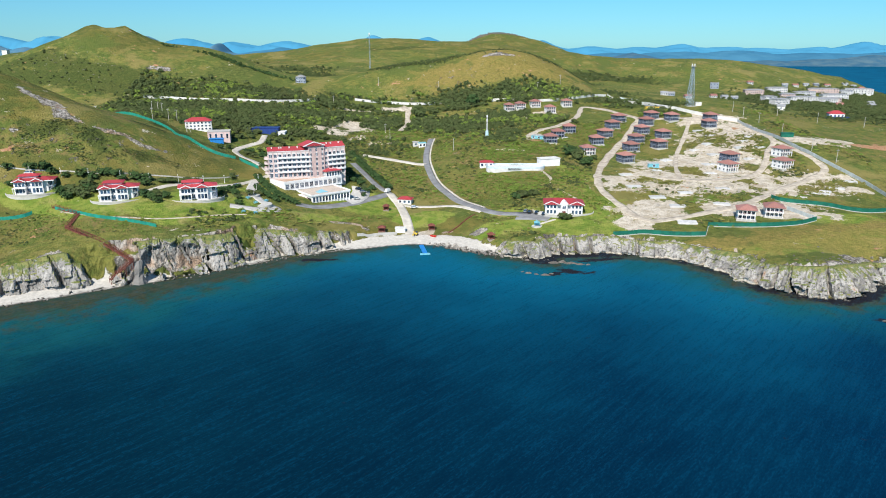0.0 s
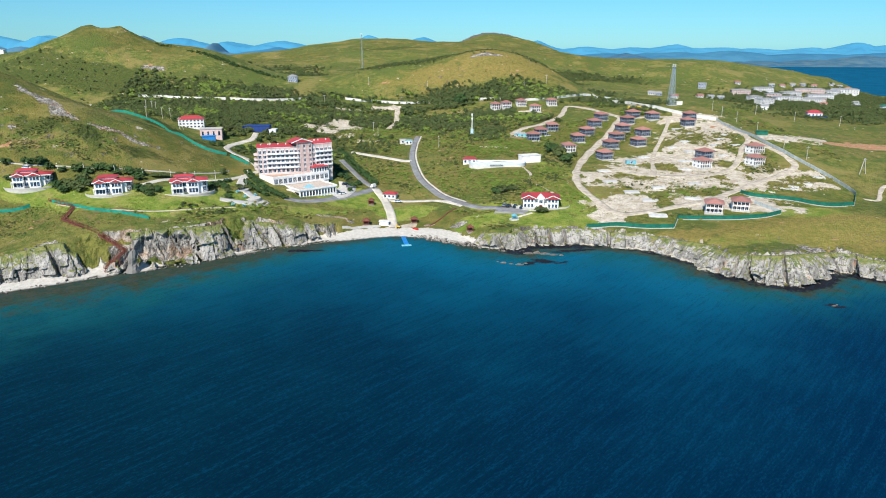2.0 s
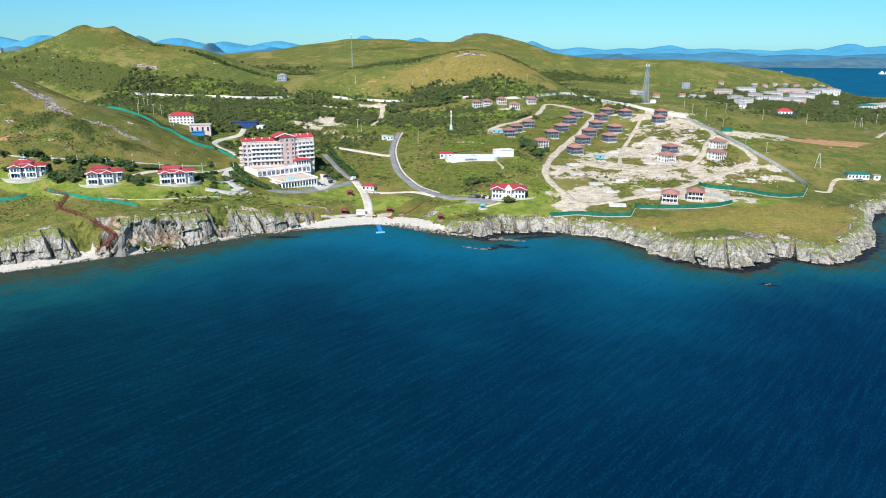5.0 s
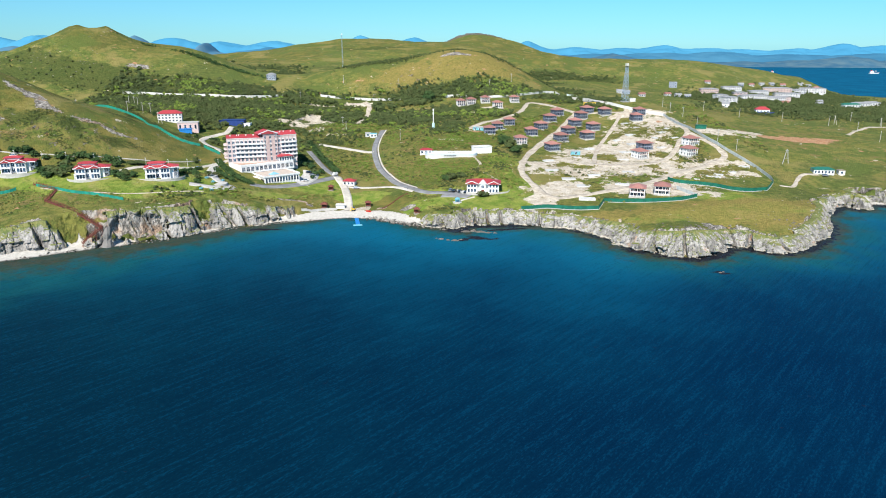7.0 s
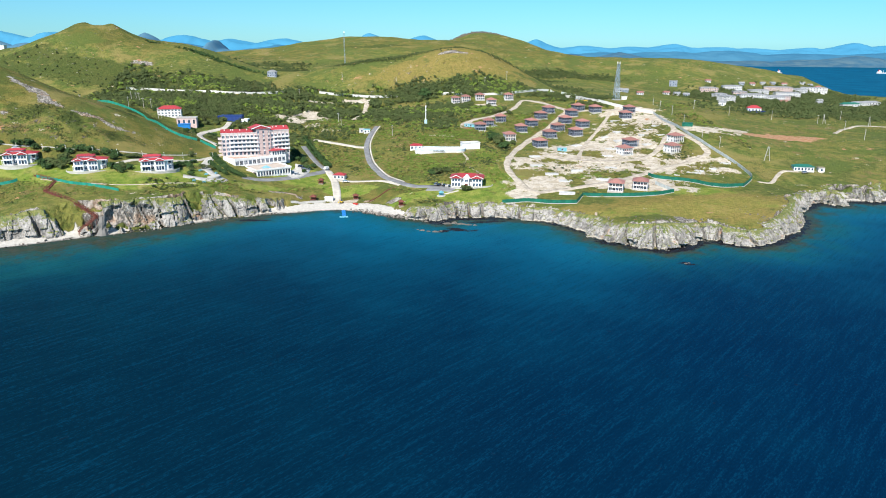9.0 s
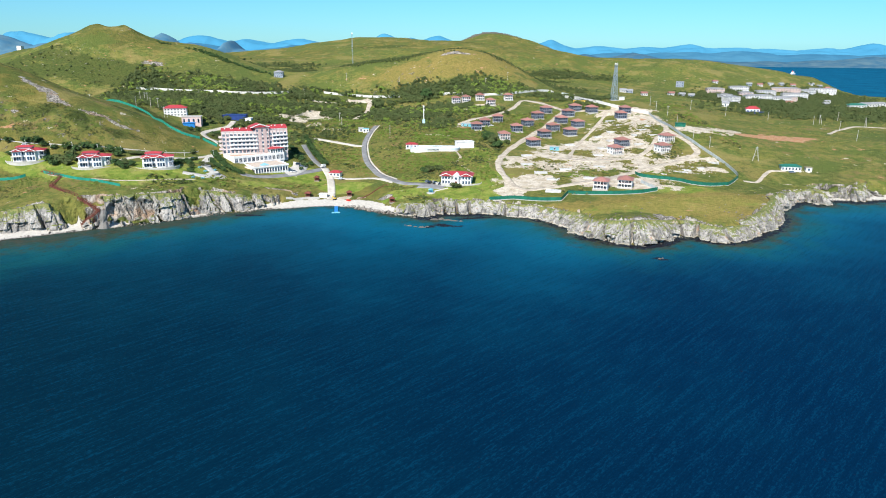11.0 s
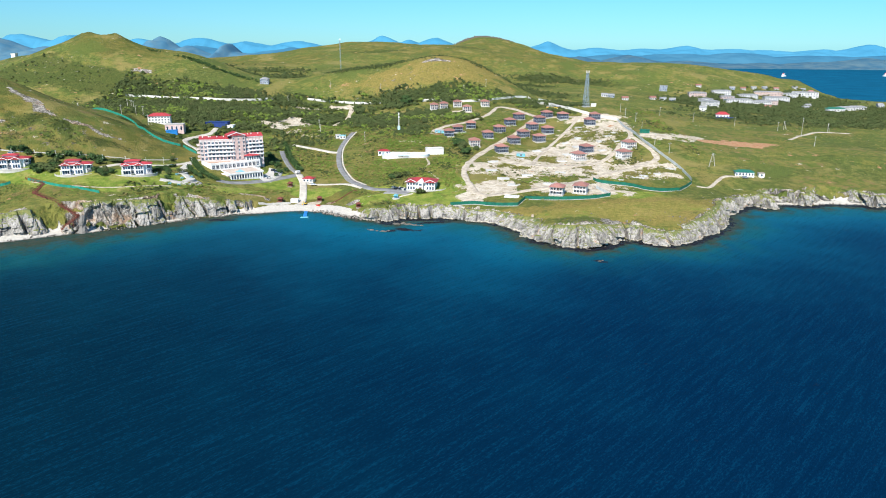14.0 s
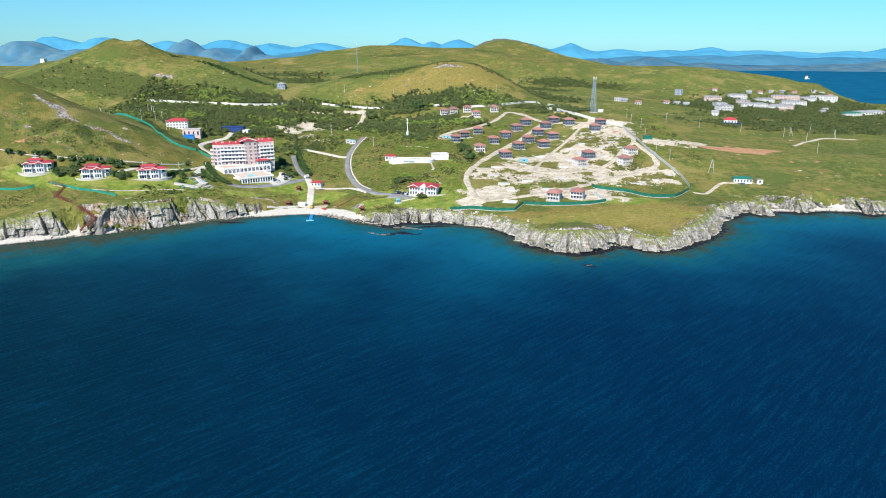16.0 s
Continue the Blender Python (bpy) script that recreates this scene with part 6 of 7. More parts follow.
s = Shape().box(-0.7, plong + 0.7, -0.7, 18.6, 16.2, 16.6)
s.band([(-0.5, 18.5), (-0.5, -0.5), (plong + 0.5, -0.5), (plong + 0.5, 18.5)], 0.4, 16.6, 17.2)
part("parapet", s, WHITE, hotel, "white roof slab and parapet", pm)
part("terrace", Shape().box(0, plong, 0, 18.5, 16.6, 16.68), plain("pale_paving", (0.50, 0.42, 0.36), 0.2, 1.2), hotel, "pale tiled roof", pm)
for i in range(13):
    x = plong * i / 12
    part("column", Shape().tube(x, -0.25, 10, 16.2, 0.22, 8), WHITE, hotel, "", pm)
for i in range(12):
    w = window(hotel, 0, 0, 0, 1.25, 2.7, mullions=0)
    w.matrix_basis = pm @ pose((i + 0.5) * plong / 12, -0.02, 12.9)
s = Shape().solid([(6, 4, 16.7), (12, 4, 16.7), (12, 8, 16.7), (6, 8, 16.7), (9, 6, 18.3)], [(0, 1, 4), (1, 2, 4), (2, 3, 4), (3, 0, 4), (3, 2, 1, 0)])
part("skylight", s, plain("blue_glass", (0.22, 0.45, 0.55), 0.1, 1.0, 0.1, 0, 0.8), hotel, "blue glass pyramid skylight", pm)
s = Shape().solid([(-3, 2, 9), (0, 1, 9), (0, 11, 9), (-3, 11, 9), (-3, 2, 12.2), (0, 1, 12.6), (0, 11, 16.2), (-3, 11, 16.0)], [(0, 3, 2, 1), (4, 5, 6, 7), (0, 1, 5, 4), (1, 2, 6, 5), (2, 3, 7, 6), (3, 0, 4, 7)])
part("ramp_block", s, STUCCO, hotel, "cream stair block", pm)
# solid black panel in place of the shade within the stair opening
part("stair_opening", Shape().box(-0.1, 0.2, 1.5, 9.5, 11, 14.8), BLACK, hotel, "black panel standing in for the stair opening's shade", pm)
# pavilion with a red roof at the end of the terrace
part("pavilion", Shape().box(26, 35, 0.5, 9, 9, 25.0), WHITE, hotel, "white pavilion", um)
part("roof", Shape().hip(25.2, 35.8, -0.4, 9.8, 25.2, 26.7), RED_ROOF, hotel, "red hipped roof", um)
for i in range(5):
    w = window(hotel, 0, 0, 0, 1.1, 2.3, mullions=0)
    w.matrix_basis = um @ pose(27.0 + i * 1.75, 0.48, 22.2)
    w = window(hotel, 0, 0, 0, 1.1, 2.3, -90, mullions=0)
    w.matrix_basis = um @ pose(25.98, 1.6 + i * 1.5, 22.2, 0, 0, -90)
part("side_block", Shape().box(36, 40, 6, 14, 12, 22.0), GREY_WRAP, hotel, "grey service block", um)

# ---- villas ----
def villa(x, y, turn, label, wide=17.0):
    z = rest(x, y) + 0.3
    v = thing("villa", label, "house", "seaside villas", pose(x, y, z, 0, 0, turn) @ Matrix.Diagonal((0.87, 0.87, 0.92, 1)))
    h = wide / 2
    part("wall", Shape().box(-h, h, 0, 9.5, -1.5, 6.2).box(-h + 0.8, -h + 6.2, -1.6, 0.1, -1.5, 6.2).box(0.6, 6.4, -1.8, 0.1, -1.5, 6.2), WHITE, v, "white rendered walls")
    part("bay", Shape().prism([(h - 0.1, 0.2), (h + 2.4, 1.6), (h + 3.2, 5.0), (h - 0.1, 8.8)], -1.5, 6.0), WHITE, v, "angled glazed bay")
    part("roof", Shape().hip(-h - 0.8, h + 3.6, -0.9, 10.4, 6.4, 7.9).gable(-h + 0.1, -h + 6.9, -2.5, 4, 6.35, 7.9).gable(-0.1, 7.1, -2.7, 4, 6.35, 8.0), RED_ROOF, v, "red tiled roof")
    part("upper_storey", Shape().box(-6.2, 3.6, 3.0, 9.0, 6.5, 8.5), WHITE, v)
    part("upper_roof", Shape().hip(-7.0, 4.4, 2.2, 9.8, 8.65, 9.6), RED_ROOF, v, "small red upper roof")
    for a, b, yy, zt in ((-h + 0.1, -h + 6.9, -2.55, 7.9), (-0.1, 7.1, -2.75, 8.0)):
        m = (a + b) / 2
        part("bargeboard", Shape().beam((a, yy, 6.25), (m, yy, zt - 0.1), 0.14, 0.4), WHITE, v)
        part("bargeboard", Shape().beam((m, yy, zt - 0.1), (b, yy, 6.25), 0.14, 0.4), WHITE, v)
    part("fascia", Shape().box(-h - 0.85, h + 3.65, -0.95, -0.85, 5.95, 6.45), WHITE, v)
    for bx, n, yy in ((-h + 3.5, 3, -1.62), (3.5, 3, -1.82)):
        for i in range(n):
            window(v, bx + (i - 1) * 1.7, yy, 0.3, 1.35, 2.4, mullions=0)
            window(v, bx + (i - 1) * 1.7, yy, 3.7, 1.35, 1.9, mullions=0)
    for i in range(2):
        window(v, -1.2, -0.02, 0.5 + 3.3 * i, 1.8, 2.0)
    for i in range(2):
        window(v, h + 1.2, 0.82, 0.4 + 3.0 * i, 2.1, 2.3, 29, mullions=2)
        window(v, h + 2.82, 3.3, 0.4 + 3.0 * i, 2.4, 2.3, 77, mullions=2)
    part("porch", Shape().box(-h - 0.2, -h + 6.6, -3.6, -1.5, 2.9, 3.2).tube(-h + 0.2, -3.3, -1, 2.9, 0.2).tube(-h + 6.2, -3.3, -1, 2.9, 0.2), WHITE, v, "white porch on columns")
    ring = [(math.cos(a) * (h + 6.0) + 0.8, math.sin(a) * 8.4 + 2.5) for a in np.linspace(-math.pi * 1.02, 0.06, 26)]
    part("terrace", Shape().prism(ring, -3.0, -0.55), PAVING, v, "curved pale stone terrace")
    part("parapet", Shape().band(ring, 0.3, -0.6, 0.2), CONCRETE, v, "curved stone parapet")
    return v


villa(-213, 316.5, 20, "white two-storey villa with a red roof above the cliff")
villa(-169, 312.5, 20, "white two-storey villa with a red roof above the cliff")
villa(-132.5, 318.5, 22, "white two-storey villa with a red roof above the cliff")


def bay_villa(x, y, turn):
    z = rest(x, y) + 0.5
    v = thing("villa", "wide white villa with three gables beside the car park", "house", "seaside villas", pose(x, y, z, 0, 0, turn) @ Matrix.Diagonal((1.05, 1.05, 0.82, 1)))
    part("wall", Shape().box(-9, 9, 0, 10, -1.5, 6.2).box(-9, -3.2, -1.4, 0.1, -1.5, 6.2).box(3.2, 9, -1.4, 0.1, -1.5, 6.2).box(-1.6, 1.6, -2.4, 0.1, -1.5, 6.6), WHITE, v, "white rendered walls")
    part("roof", Shape().hip(-10, 10, -1.0, 11, 6.4, 8.8).gable(-10, -2.2, -2.3, 5, 6.35, 8.6).gable(2.2, 10, -2.3, 5, 6.35, 8.6), RED_ROOF, v, "red tiled roof")
    part("pediment", Shape().gable(-2.1, 2.1, -2.7, 3, 6.6, 8.6), WHITE, v, "white pediment")
    for a, b in ((-10, -2.2), (2.2, 10)):
        m = (a + b) / 2
        part("bargeboard", Shape().beam((a, -2.35, 6.25), (m, -2.35, 8.5), 0.14, 0.4), WHITE, v)
        part("bargeboard", Shape().beam((m, -2.35, 8.5), (b, -2.35, 6.25), 0.14, 0.4), WHITE, v)
    for bx in (-6.1, 6.1):
        for i in range(3):
            window(v, bx + (i - 1) * 1.75, -1.42, 0.4, 1.1, 2.2, mullions=0)
            window(v, bx + (i - 1) * 1.75, -1.42, 3.9, 1.1, 1.8, mullions=0)
    part("door", Shape().box(-0.8, 0.8, -2.5, -2.3, 0, 2.4), WOOD_RED, v, "dark wooden front door")
    window(v, 0, -2.42, 3.8, 1.6, 1.8)
    ring = [(math.cos(a) * 15, math.sin(a) * 7.5 + 4) for a in np.linspace(-math.pi * 1.1, 0.1, 28)]
    part("terrace", Shape().prism(ring, -3.5, -0.3), PAVING, v, "curved pale stone terrace")
    for side in (-1, 1):
        arc = [(side * abs(math.cos(a)) * 15, math.sin(a) * 7.5 + 4) for a in np.linspace(-1.25, 0.2, 14)]
        part("parapet", Shape().band(arc, 0.3, -0.4, 0.6), CONCRETE, v, "curved stone parapet")


bay_villa(50, 342.5, -4)


# ---- cottages on the building land ----
def cottage(finished, label):
    wide, deep = 10.2, 9.6
    wallm = WHITE if finished else DARK_WRAP
    c = thing("cottage", label, "house", "cottages on the site")
    x0, x1, y0, y1 = -wide / 2, wide / 2, 0, deep
    part("foundation", Shape().box(x0 - 0.6, x1 + 0.6, y0 - 2.4, y1 + 0.6, -2.2, 0.25), CONCRETE, c, "concrete plinth")
    part("wall", Shape().box(x0, x1, y0, y1, 0.25, 6.2), wallm, c, "white rendered walls" if finished else "unrendered grey block walls")
    part("floor_slab", Shape().box(x0 - 0.15, x1 + 0.15, y0 - 2.1, y1 + 0.15, 3.05, 3.4), WHITE if finished else GREY_WRAP, c, "pale balcony slab")
    part("soffit", Shape().box(x0 - 0.7, x1 + 0.7, y0 - 2.5, y1 + 0.7, 6.1, 6.42), WHITE if finished else GREY_WRAP, c, "pale eaves")
    part("roof", Shape().hip(x0 - 1.0, x1 + 1.0, y0 - 2.8, y1 + 1.0, 6.6, 9.2), BROWN_ROOF, c, "reddish brown hipped roof")
    for i in range(5):
        x = x0 + 0.3 + (wide - 0.6) * i / 4
        part("column", Shape().box(x - 0.2, x + 0.2, -2.1, -1.7, 0.25, 6.2), WHITE if finished else GREY_WRAP, c)
    rail = Shape()
    for i in range(4):
        a, b = x0 + 0.5 + (wide - 0.6) * i / 4, x0 + 0.1 + (wide - 0.6) * (i + 1) / 4
        rail.box(a, b, -1.95, -1.85, 4.25, 4.35)
        for k in range(5):
            rail.box(a + (b - a) * (k + 0.5) / 5 - 0.04, a + (b - a) * (k + 0.5) / 5 + 0.04, -1.93, -1.87, 3.4, 4.3)
    part("balustrade", rail, BROWN_ROOF if finished else STEEL, c, "balcony railing")
    for f in (0, 1):
        for i in range(4):
            window(c, x0 + 1.5 + i * (wide - 3.0) / 3, -0.02, 0.6 + 3.15 * f, 2.05, 2.25, 0, WHITE if finished else GREY_WRAP)
        for yy in (2.4, 6.8):
            window(c, x0 - 0.02, yy, 1.0 + 3.1 * f, 1.5, 1.6, -90, WHITE if finished else GREY_WRAP)
            window(c, x1 + 0.02, yy, 1.0 + 3.1 * f, 1.5, 1.6, 90, WHITE if finished else GREY_WRAP)
    return c


WHITE_COTTAGES = [(138, 329.5, -16), (153.5, 334.5, -16), (165, 426, 24), (200, 429, 24), (207, 448, 24), (83, 466, 10), (37, 620, 8), (47, 622, 8), (61, 628, 8), (72, 604, 8), (90, 633, 8)]
GREY_COTTAGES = [(60, 492, 5), (67, 507, 5), (78, 526, 5), (94, 495, 12), (105, 518, 22), (115, 542, 22), (124, 562, 22), (106, 449, 24), (117, 483, 24), (126, 507, 24), (135, 528, 24), (143, 548, 24),
                 (151, 565, 24), (139, 492, 22), (148, 516, 22), (165, 557, 18), (187, 534, 10), (194, 553, 10), (174, 449, 24)]
for finished, places, label in ((True, WHITE_COTTAGES, "new white two-storey cottage with balconies and a brown roof"), (False, GREY_COTTAGES, "unfinished grey block cottage with a brown roof")):
    first = None
    for x, y, turn in places:
        m = pose(x, y, rest(x, y) + 0.4, 0, 0, turn) @ Matrix.Diagonal((0.80, 0.80, 0.78, 1))
        if first is None:
            first = cottage(finished, label)
            first.matrix_basis = m
        else:
            copy_thing(first, pose(x, y, rest(x, y) + 0.4, 0, 0, turn))

SLABS = [(98, 418, 9, 6, 10), (97, 390, 10, 6, 8), (105, 370, 10, 6, 4), (112, 355, 10, 6, 0), (136, 358, 10, 6, -10), (110, 331, 11, 7, -10), (172, 492, 9, 6, 20), (168, 468, 9, 6, 20), (158, 446, 10, 6, 15), (181, 512, 9, 6, 20),
         (203, 499, 8, 5, 20), (195, 489, 8, 5, 20), (188, 476, 8, 5, 20), (200, 383, 11, 4, -20), (214, 395, 11, 4, -20), (229, 408, 9, 4, -20), (134, 460, 8, 6, 20), (120, 428, 7, 5, 10), (150, 420, 9, 4, 15), (186, 452, 9, 4, 25), (160, 482, 8, 4, 20), (176, 530, 8, 4, 20), (200, 470, 7, 4, 20), (146, 386, 9, 4, -10), (122, 376, 9, 5, 0), (205, 388, 7, 4, -20), (186, 376, 7, 4, -20)]
for x, y, w, d, turn in SLABS:
    s = Shape().box(-w / 2, w / 2, -d / 2, d / 2, -1.4, 0.35).box(-w / 2 + 0.2, w / 2 - 0.2, -d / 2 + 0.2, d / 2 - 0.2, 0.35, 0.55)
    single("foundation_slab", s, SLAB, "bare concrete foundation slab of an unbuilt cottage", "foundation", "foundation slabs", pose(x, y, rest(x, y) - 0.05, 0, 0, turn + 5 * math.sin(x)) @ Matrix.Diagonal((0.86, 0.9, 1, 1)))


x, y = rng.uniform(75, 235, 16000), rng.uniform(335, 560, 16000)
heap = np.exp(-(((x - 138) / 26) ** 2 + ((y - 386) / 9) ** 2)) + 0.35 * np.exp(-(((x - 190) / 22) ** 2 + ((y - 505) / 20) ** 2)) + 0.3 * np.exp(-(((x - 205) / 20) ** 2 + ((y - 388) / 9) ** 2))
ok = (rng.uniform(0, 1, len(x)) < 0.55 * heap + 0.05 * blot(x, y, DIRT_SPOTS)) & (clear_of(x, y) > 0.5)
x, y = x[ok], y[ok]
w = 0.3 + 1.2 * rng.uniform(0, 1, len(x)) ** 2.5
rubble("site_rubble", "pale broken stone and rubble heaped on building land", np.c_[x, y, height(x, y) - 0.1, w, w * rng.uniform(0.4, 0.8, len(x))], RUBBLE_STONE, 13, "rubble")


# ---- smaller buildings ----
def house(name, label, x, y, turn, wide, deep, tall, rise, wall_mat, roof_mat, floors=1, bays=3, gabled=False, group="", windows=True, sink=1.5, category="house"):
    """A plain house: walls, roof and windows to the front and side."""
    v = thing(name, label, category, group, pose(x, y, rest(x, y), 0, 0, turn))
    part("wall", Shape().box(-wide / 2, wide / 2, 0, deep, -sink, tall), wall_mat, v)
    o = 0.5
    if gabled:
        part("roof", Shape().gable(-deep / 2 - o, deep / 2 + o, -wide / 2 - o, wide / 2 + o, tall + 0.1, tall + rise).turned(pose(0, deep / 2, 0, 0, 0, 90)), roof_mat, v)
        part("gable_wall", Shape().gable(-deep / 2, deep / 2, -wide / 2, wide / 2, tall, tall + rise - 0.35).turned(pose(0, deep / 2, 0, 0, 0, 90)), wall_mat, v)
    elif rise > 0:
        part("roof", Shape().hip(-wide / 2 - o, wide / 2 + o, -o, deep + o, tall + 0.2, tall + rise), roof_mat, v)
    else:
        part("roof", Shape().box(-wide / 2 - 0.3, wide / 2 + 0.3, -0.3, deep + 0.3, tall, tall + 0.3), roof_mat, v)
    if windows:
        step = tall / floors
        for f in range(floors):
            for i in range(bays):
                window(v, -wide / 2 + wide * (i + 0.5) / bays, -0.02, step * f + step * 0.3, min(1.4, wide / bays * 0.5), step * 0.48, 0, None, 0)
    return v


house("annex", "white three-storey annex with a red hipped roof", -194, 484, 18, 18, 9, 6.5, 2.6, WHITE, RED_ROOF, 3, 7)
house("boiler_house", "rose two-storey service building", -175, 471, 15, 15, 10, 6.5, 0, PINK, CONCRETE, 1, 4)
house("blue_shed", "small blue sheet-metal shed", -174, 463, 15, 9, 4, 2.6, 0.7, BLUE, BLUE, 1, 1, False, "", False)
house("long_shed", "long navy blue shed with a white end", -158, 514, 4, 26, 8, 3.8, 0, NAVY, NAVY, 1, 1, False, "", False)
house("shed_end", "white plastered gatehouse beside a shed", -142, 513, 4, 5, 7, 4.0, 0, WHITE, WHITE, 1, 1)
house("kiosk", "white kiosk with a red roof by the ramp", -36, 378, -8, 7.6, 5.2, 2.7, 1.5, WHITE, RED_ROOF, 1, 3)
house("rink_hut", "small white hut with a red roof", 12, 429, 0, 8.5, 5, 3.2, 1.4, WHITE, RED_ROOF, 1, 3)
house("white_barn", "plain white shed with a lean-to roof", 53, 431, 20, 13, 7, 4.6, 0, WHITE, WALL_WHITE, 1, 1, False, "", False)
house("yellow_store", "low yellow store with a flat roof", 158, 592, -4, 14, 6, 3.4, 0, YELLOW, GREY_ROOF, 1, 3)
house("red_house", "white house with a steep red roof and porch", 343, 652, -10, 13, 8, 4.4, 2.8, WHITE, RED_ROOF, 1, 4)
house("red_house_porch", "dark fenced yard of the house", 343, 650, -10, 20, 2, 1.6, 0, NAVY, NAVY, 1, 1, False, "", False)
house("small_hut", "small white gabled hut", 387, 868, -20, 9, 7, 4.5, 3, WHITE, GREY_ROOF, 1, 1, True)
house("stone_house", "grey two-storey house alone on the slope", 400, 1148, -15, 13, 10, 9.5, 0, GREY_WRAP, GREY_ROOF, 2, 3)
house("beach_cafe", "white cafe with a green roof and open front", 281, 403, -6, 13, 6, 3.2, 1.6, WHITE, GREEN_ROOF, 1, 6)
house("cafe_annex", "small white booth beside the cafe", 293.5, 404, -6, 4, 4, 2.8, 0, WHITE, TIMBER, 1, 1)
house("hill_hall", "grey hall on stilts with a rounded roof", -176, 722, 8, 10, 8, 6, 2.2, GREY_WRAP, GREY_ROOF, 2, 4)
house("white_block", "white block on the skyline of the hill", -551, 815, 0, 6, 6, 5, 0, WHITE, WALL_WHITE, 1, 1, False, "", False)
house("container", "dark green site container", 226, 490, -12, 8, 3, 2.8, 0, GREEN_NET, GREEN_NET, 1, 1, False, "", False)
house("site_cabin", "pale blue site cabin", 120, 437, 5, 6.5, 3, 2.7, 0, TURQUOISE, FENCE_GREY, 1, 1)
house("site_shed", "low turquoise builders' shed", 52, 502, -28, 12, 4, 2.6, 0, TURQUOISE, FENCE_GREY, 1, 3)
house("hill_store", "whitewashed store below the ridge", -279, 506, -10, 9, 5, 3.0, 0, WHITE, WALL_WHITE, 1, 1, False, "", False)
house("road_hut", "white hut with a turquoise roof by the road", -33, 489, 10, 5, 4, 3, 0, WHITE, TURQUOISE, 1, 2)
house("road_hut_store", "pale store hut beside the road", -38, 493, 10, 4, 4, 3, 0, WALL_WHITE, CONCRETE, 1, 1)
s = Shape().solid([(-5, -2, 0), (5, -2, 0), (5, 2, 0), (-5, 2, 0), (-4, -1, 1.6), (3, -0.6, 2.2), (4, 1, 1.4), (-3, 1.4, 1.9)], [(3, 2, 1, 0), (4, 5, 6, 7), (0, 1, 5, 4), (1, 2, 6, 5), (2, 3, 7, 6), (3, 0, 4, 7)])
single("tarpaulin", s, RED, "red tarpaulin over a stack of timber", "tarpaulin", "", pose(64, 513, rest(64, 513) - 0.1, 0, 0, 35))

# the skating rink
rink = thing("ice_rink", "oval rink with a white floor and blue boards", "rink", "", pose(30, 425, rest(30, 425) + 0.5, 0, 0, 2))
oval = [(math.copysign(12.5, math.cos(a)) + 6 * math.cos(a), 6.5 * math.sin(a)) for a in np.linspace(0, 2 * math.pi, 32, endpoint=False)]
part("slab", Shape().prism(oval, -3, 0.25), WALL_WHITE, rink, "white floor")
s = Shape()
for a, b in zip(oval, oval[1:] + oval[:1]):
    s.beam((*a, 0.6), (*b, 0.6), 0.12, 1.2)
part("board", s, plain("pale_blue_boards", (0.52, 0.62, 0.69), 0.15), rink, "pale blue boards")
s = Shape()
for i in range(14):
    s.beam((-5 + i * 0.6, -7.2, -0.4), (-4.8 + i * 0.6, -7.2, 0.5), 0.16, 0.25)
part("bench_rack", s, BLACK, rink, "dark stacked benches")

# ---- the village ----
VILLAGE = [(447, 1102, 36, 9, 5), (440, 1024, 32, 9, 8), (428, 958, 26, 9, 6), (501, 1146, 40, 9, 3), (491, 1083, 36, 9, 6), (496, 1041, 46, 9, 4), (549, 1147, 44, 9, 4), (535, 1052, 50, 9, 0),
           (601, 1199, 52, 10, -2), (603, 1161, 54, 9, -2), (652, 1225, 48, 10, -4), (689, 1255, 56, 10, -4), (560, 1095, 44, 9, 2)]
for i, (x, y, w, d, turn) in enumerate(VILLAGE):
    house("apartment_block", "long three-storey white block with a grey roof" if i % 4 else "long three-storey block with salmon and white walls", x, y, turn + (-9, 4, 12, -3)[i % 4], w * (0.80, 0.62, 0.92)[i % 3], 12, 8.4, 1.6, BRICK if i % 4 == 0 else PALE_WALL, GREY_ROOF, 3, 10, False, "village blocks", True, 6, "apartments")
for i, (x, y) in enumerate([(648, 1039), (675, 1060), (698, 1072)]):
    house("village_hall", "low village hall with a sheet roof", x, y, 10, 30, 11, 4.5, 2.4, PALE_WALL, GREEN_ROOF if i == 0 else GREY_ROOF, 1, 6, False, "village halls", True, 4)
for i, (x, y) in enumerate([(537, 1202), (562, 1217), (588, 1234), (615, 1253), (642, 1269), (693, 1307), (711, 1311), (727, 1311), (267, 957), (278, 961), (296, 943), (366, 1000), (380, 1003), (470, 1180), (640, 1120), (620, 1080), (520, 985), (760, 1120), (775, 1150), (350, 1000)]):
    house("cottage_house", "small white village house with a grey roof", x, y, -10 + 7 * (i % 4), 9, 7, 3.2, 2.4, PALE_WALL if i % 3 else GREY_WRAP, (GREY_ROOF, BROWN_ROOF, GREY_ROOF)[i % 3], 1, 3, True, "village houses", True, 3)


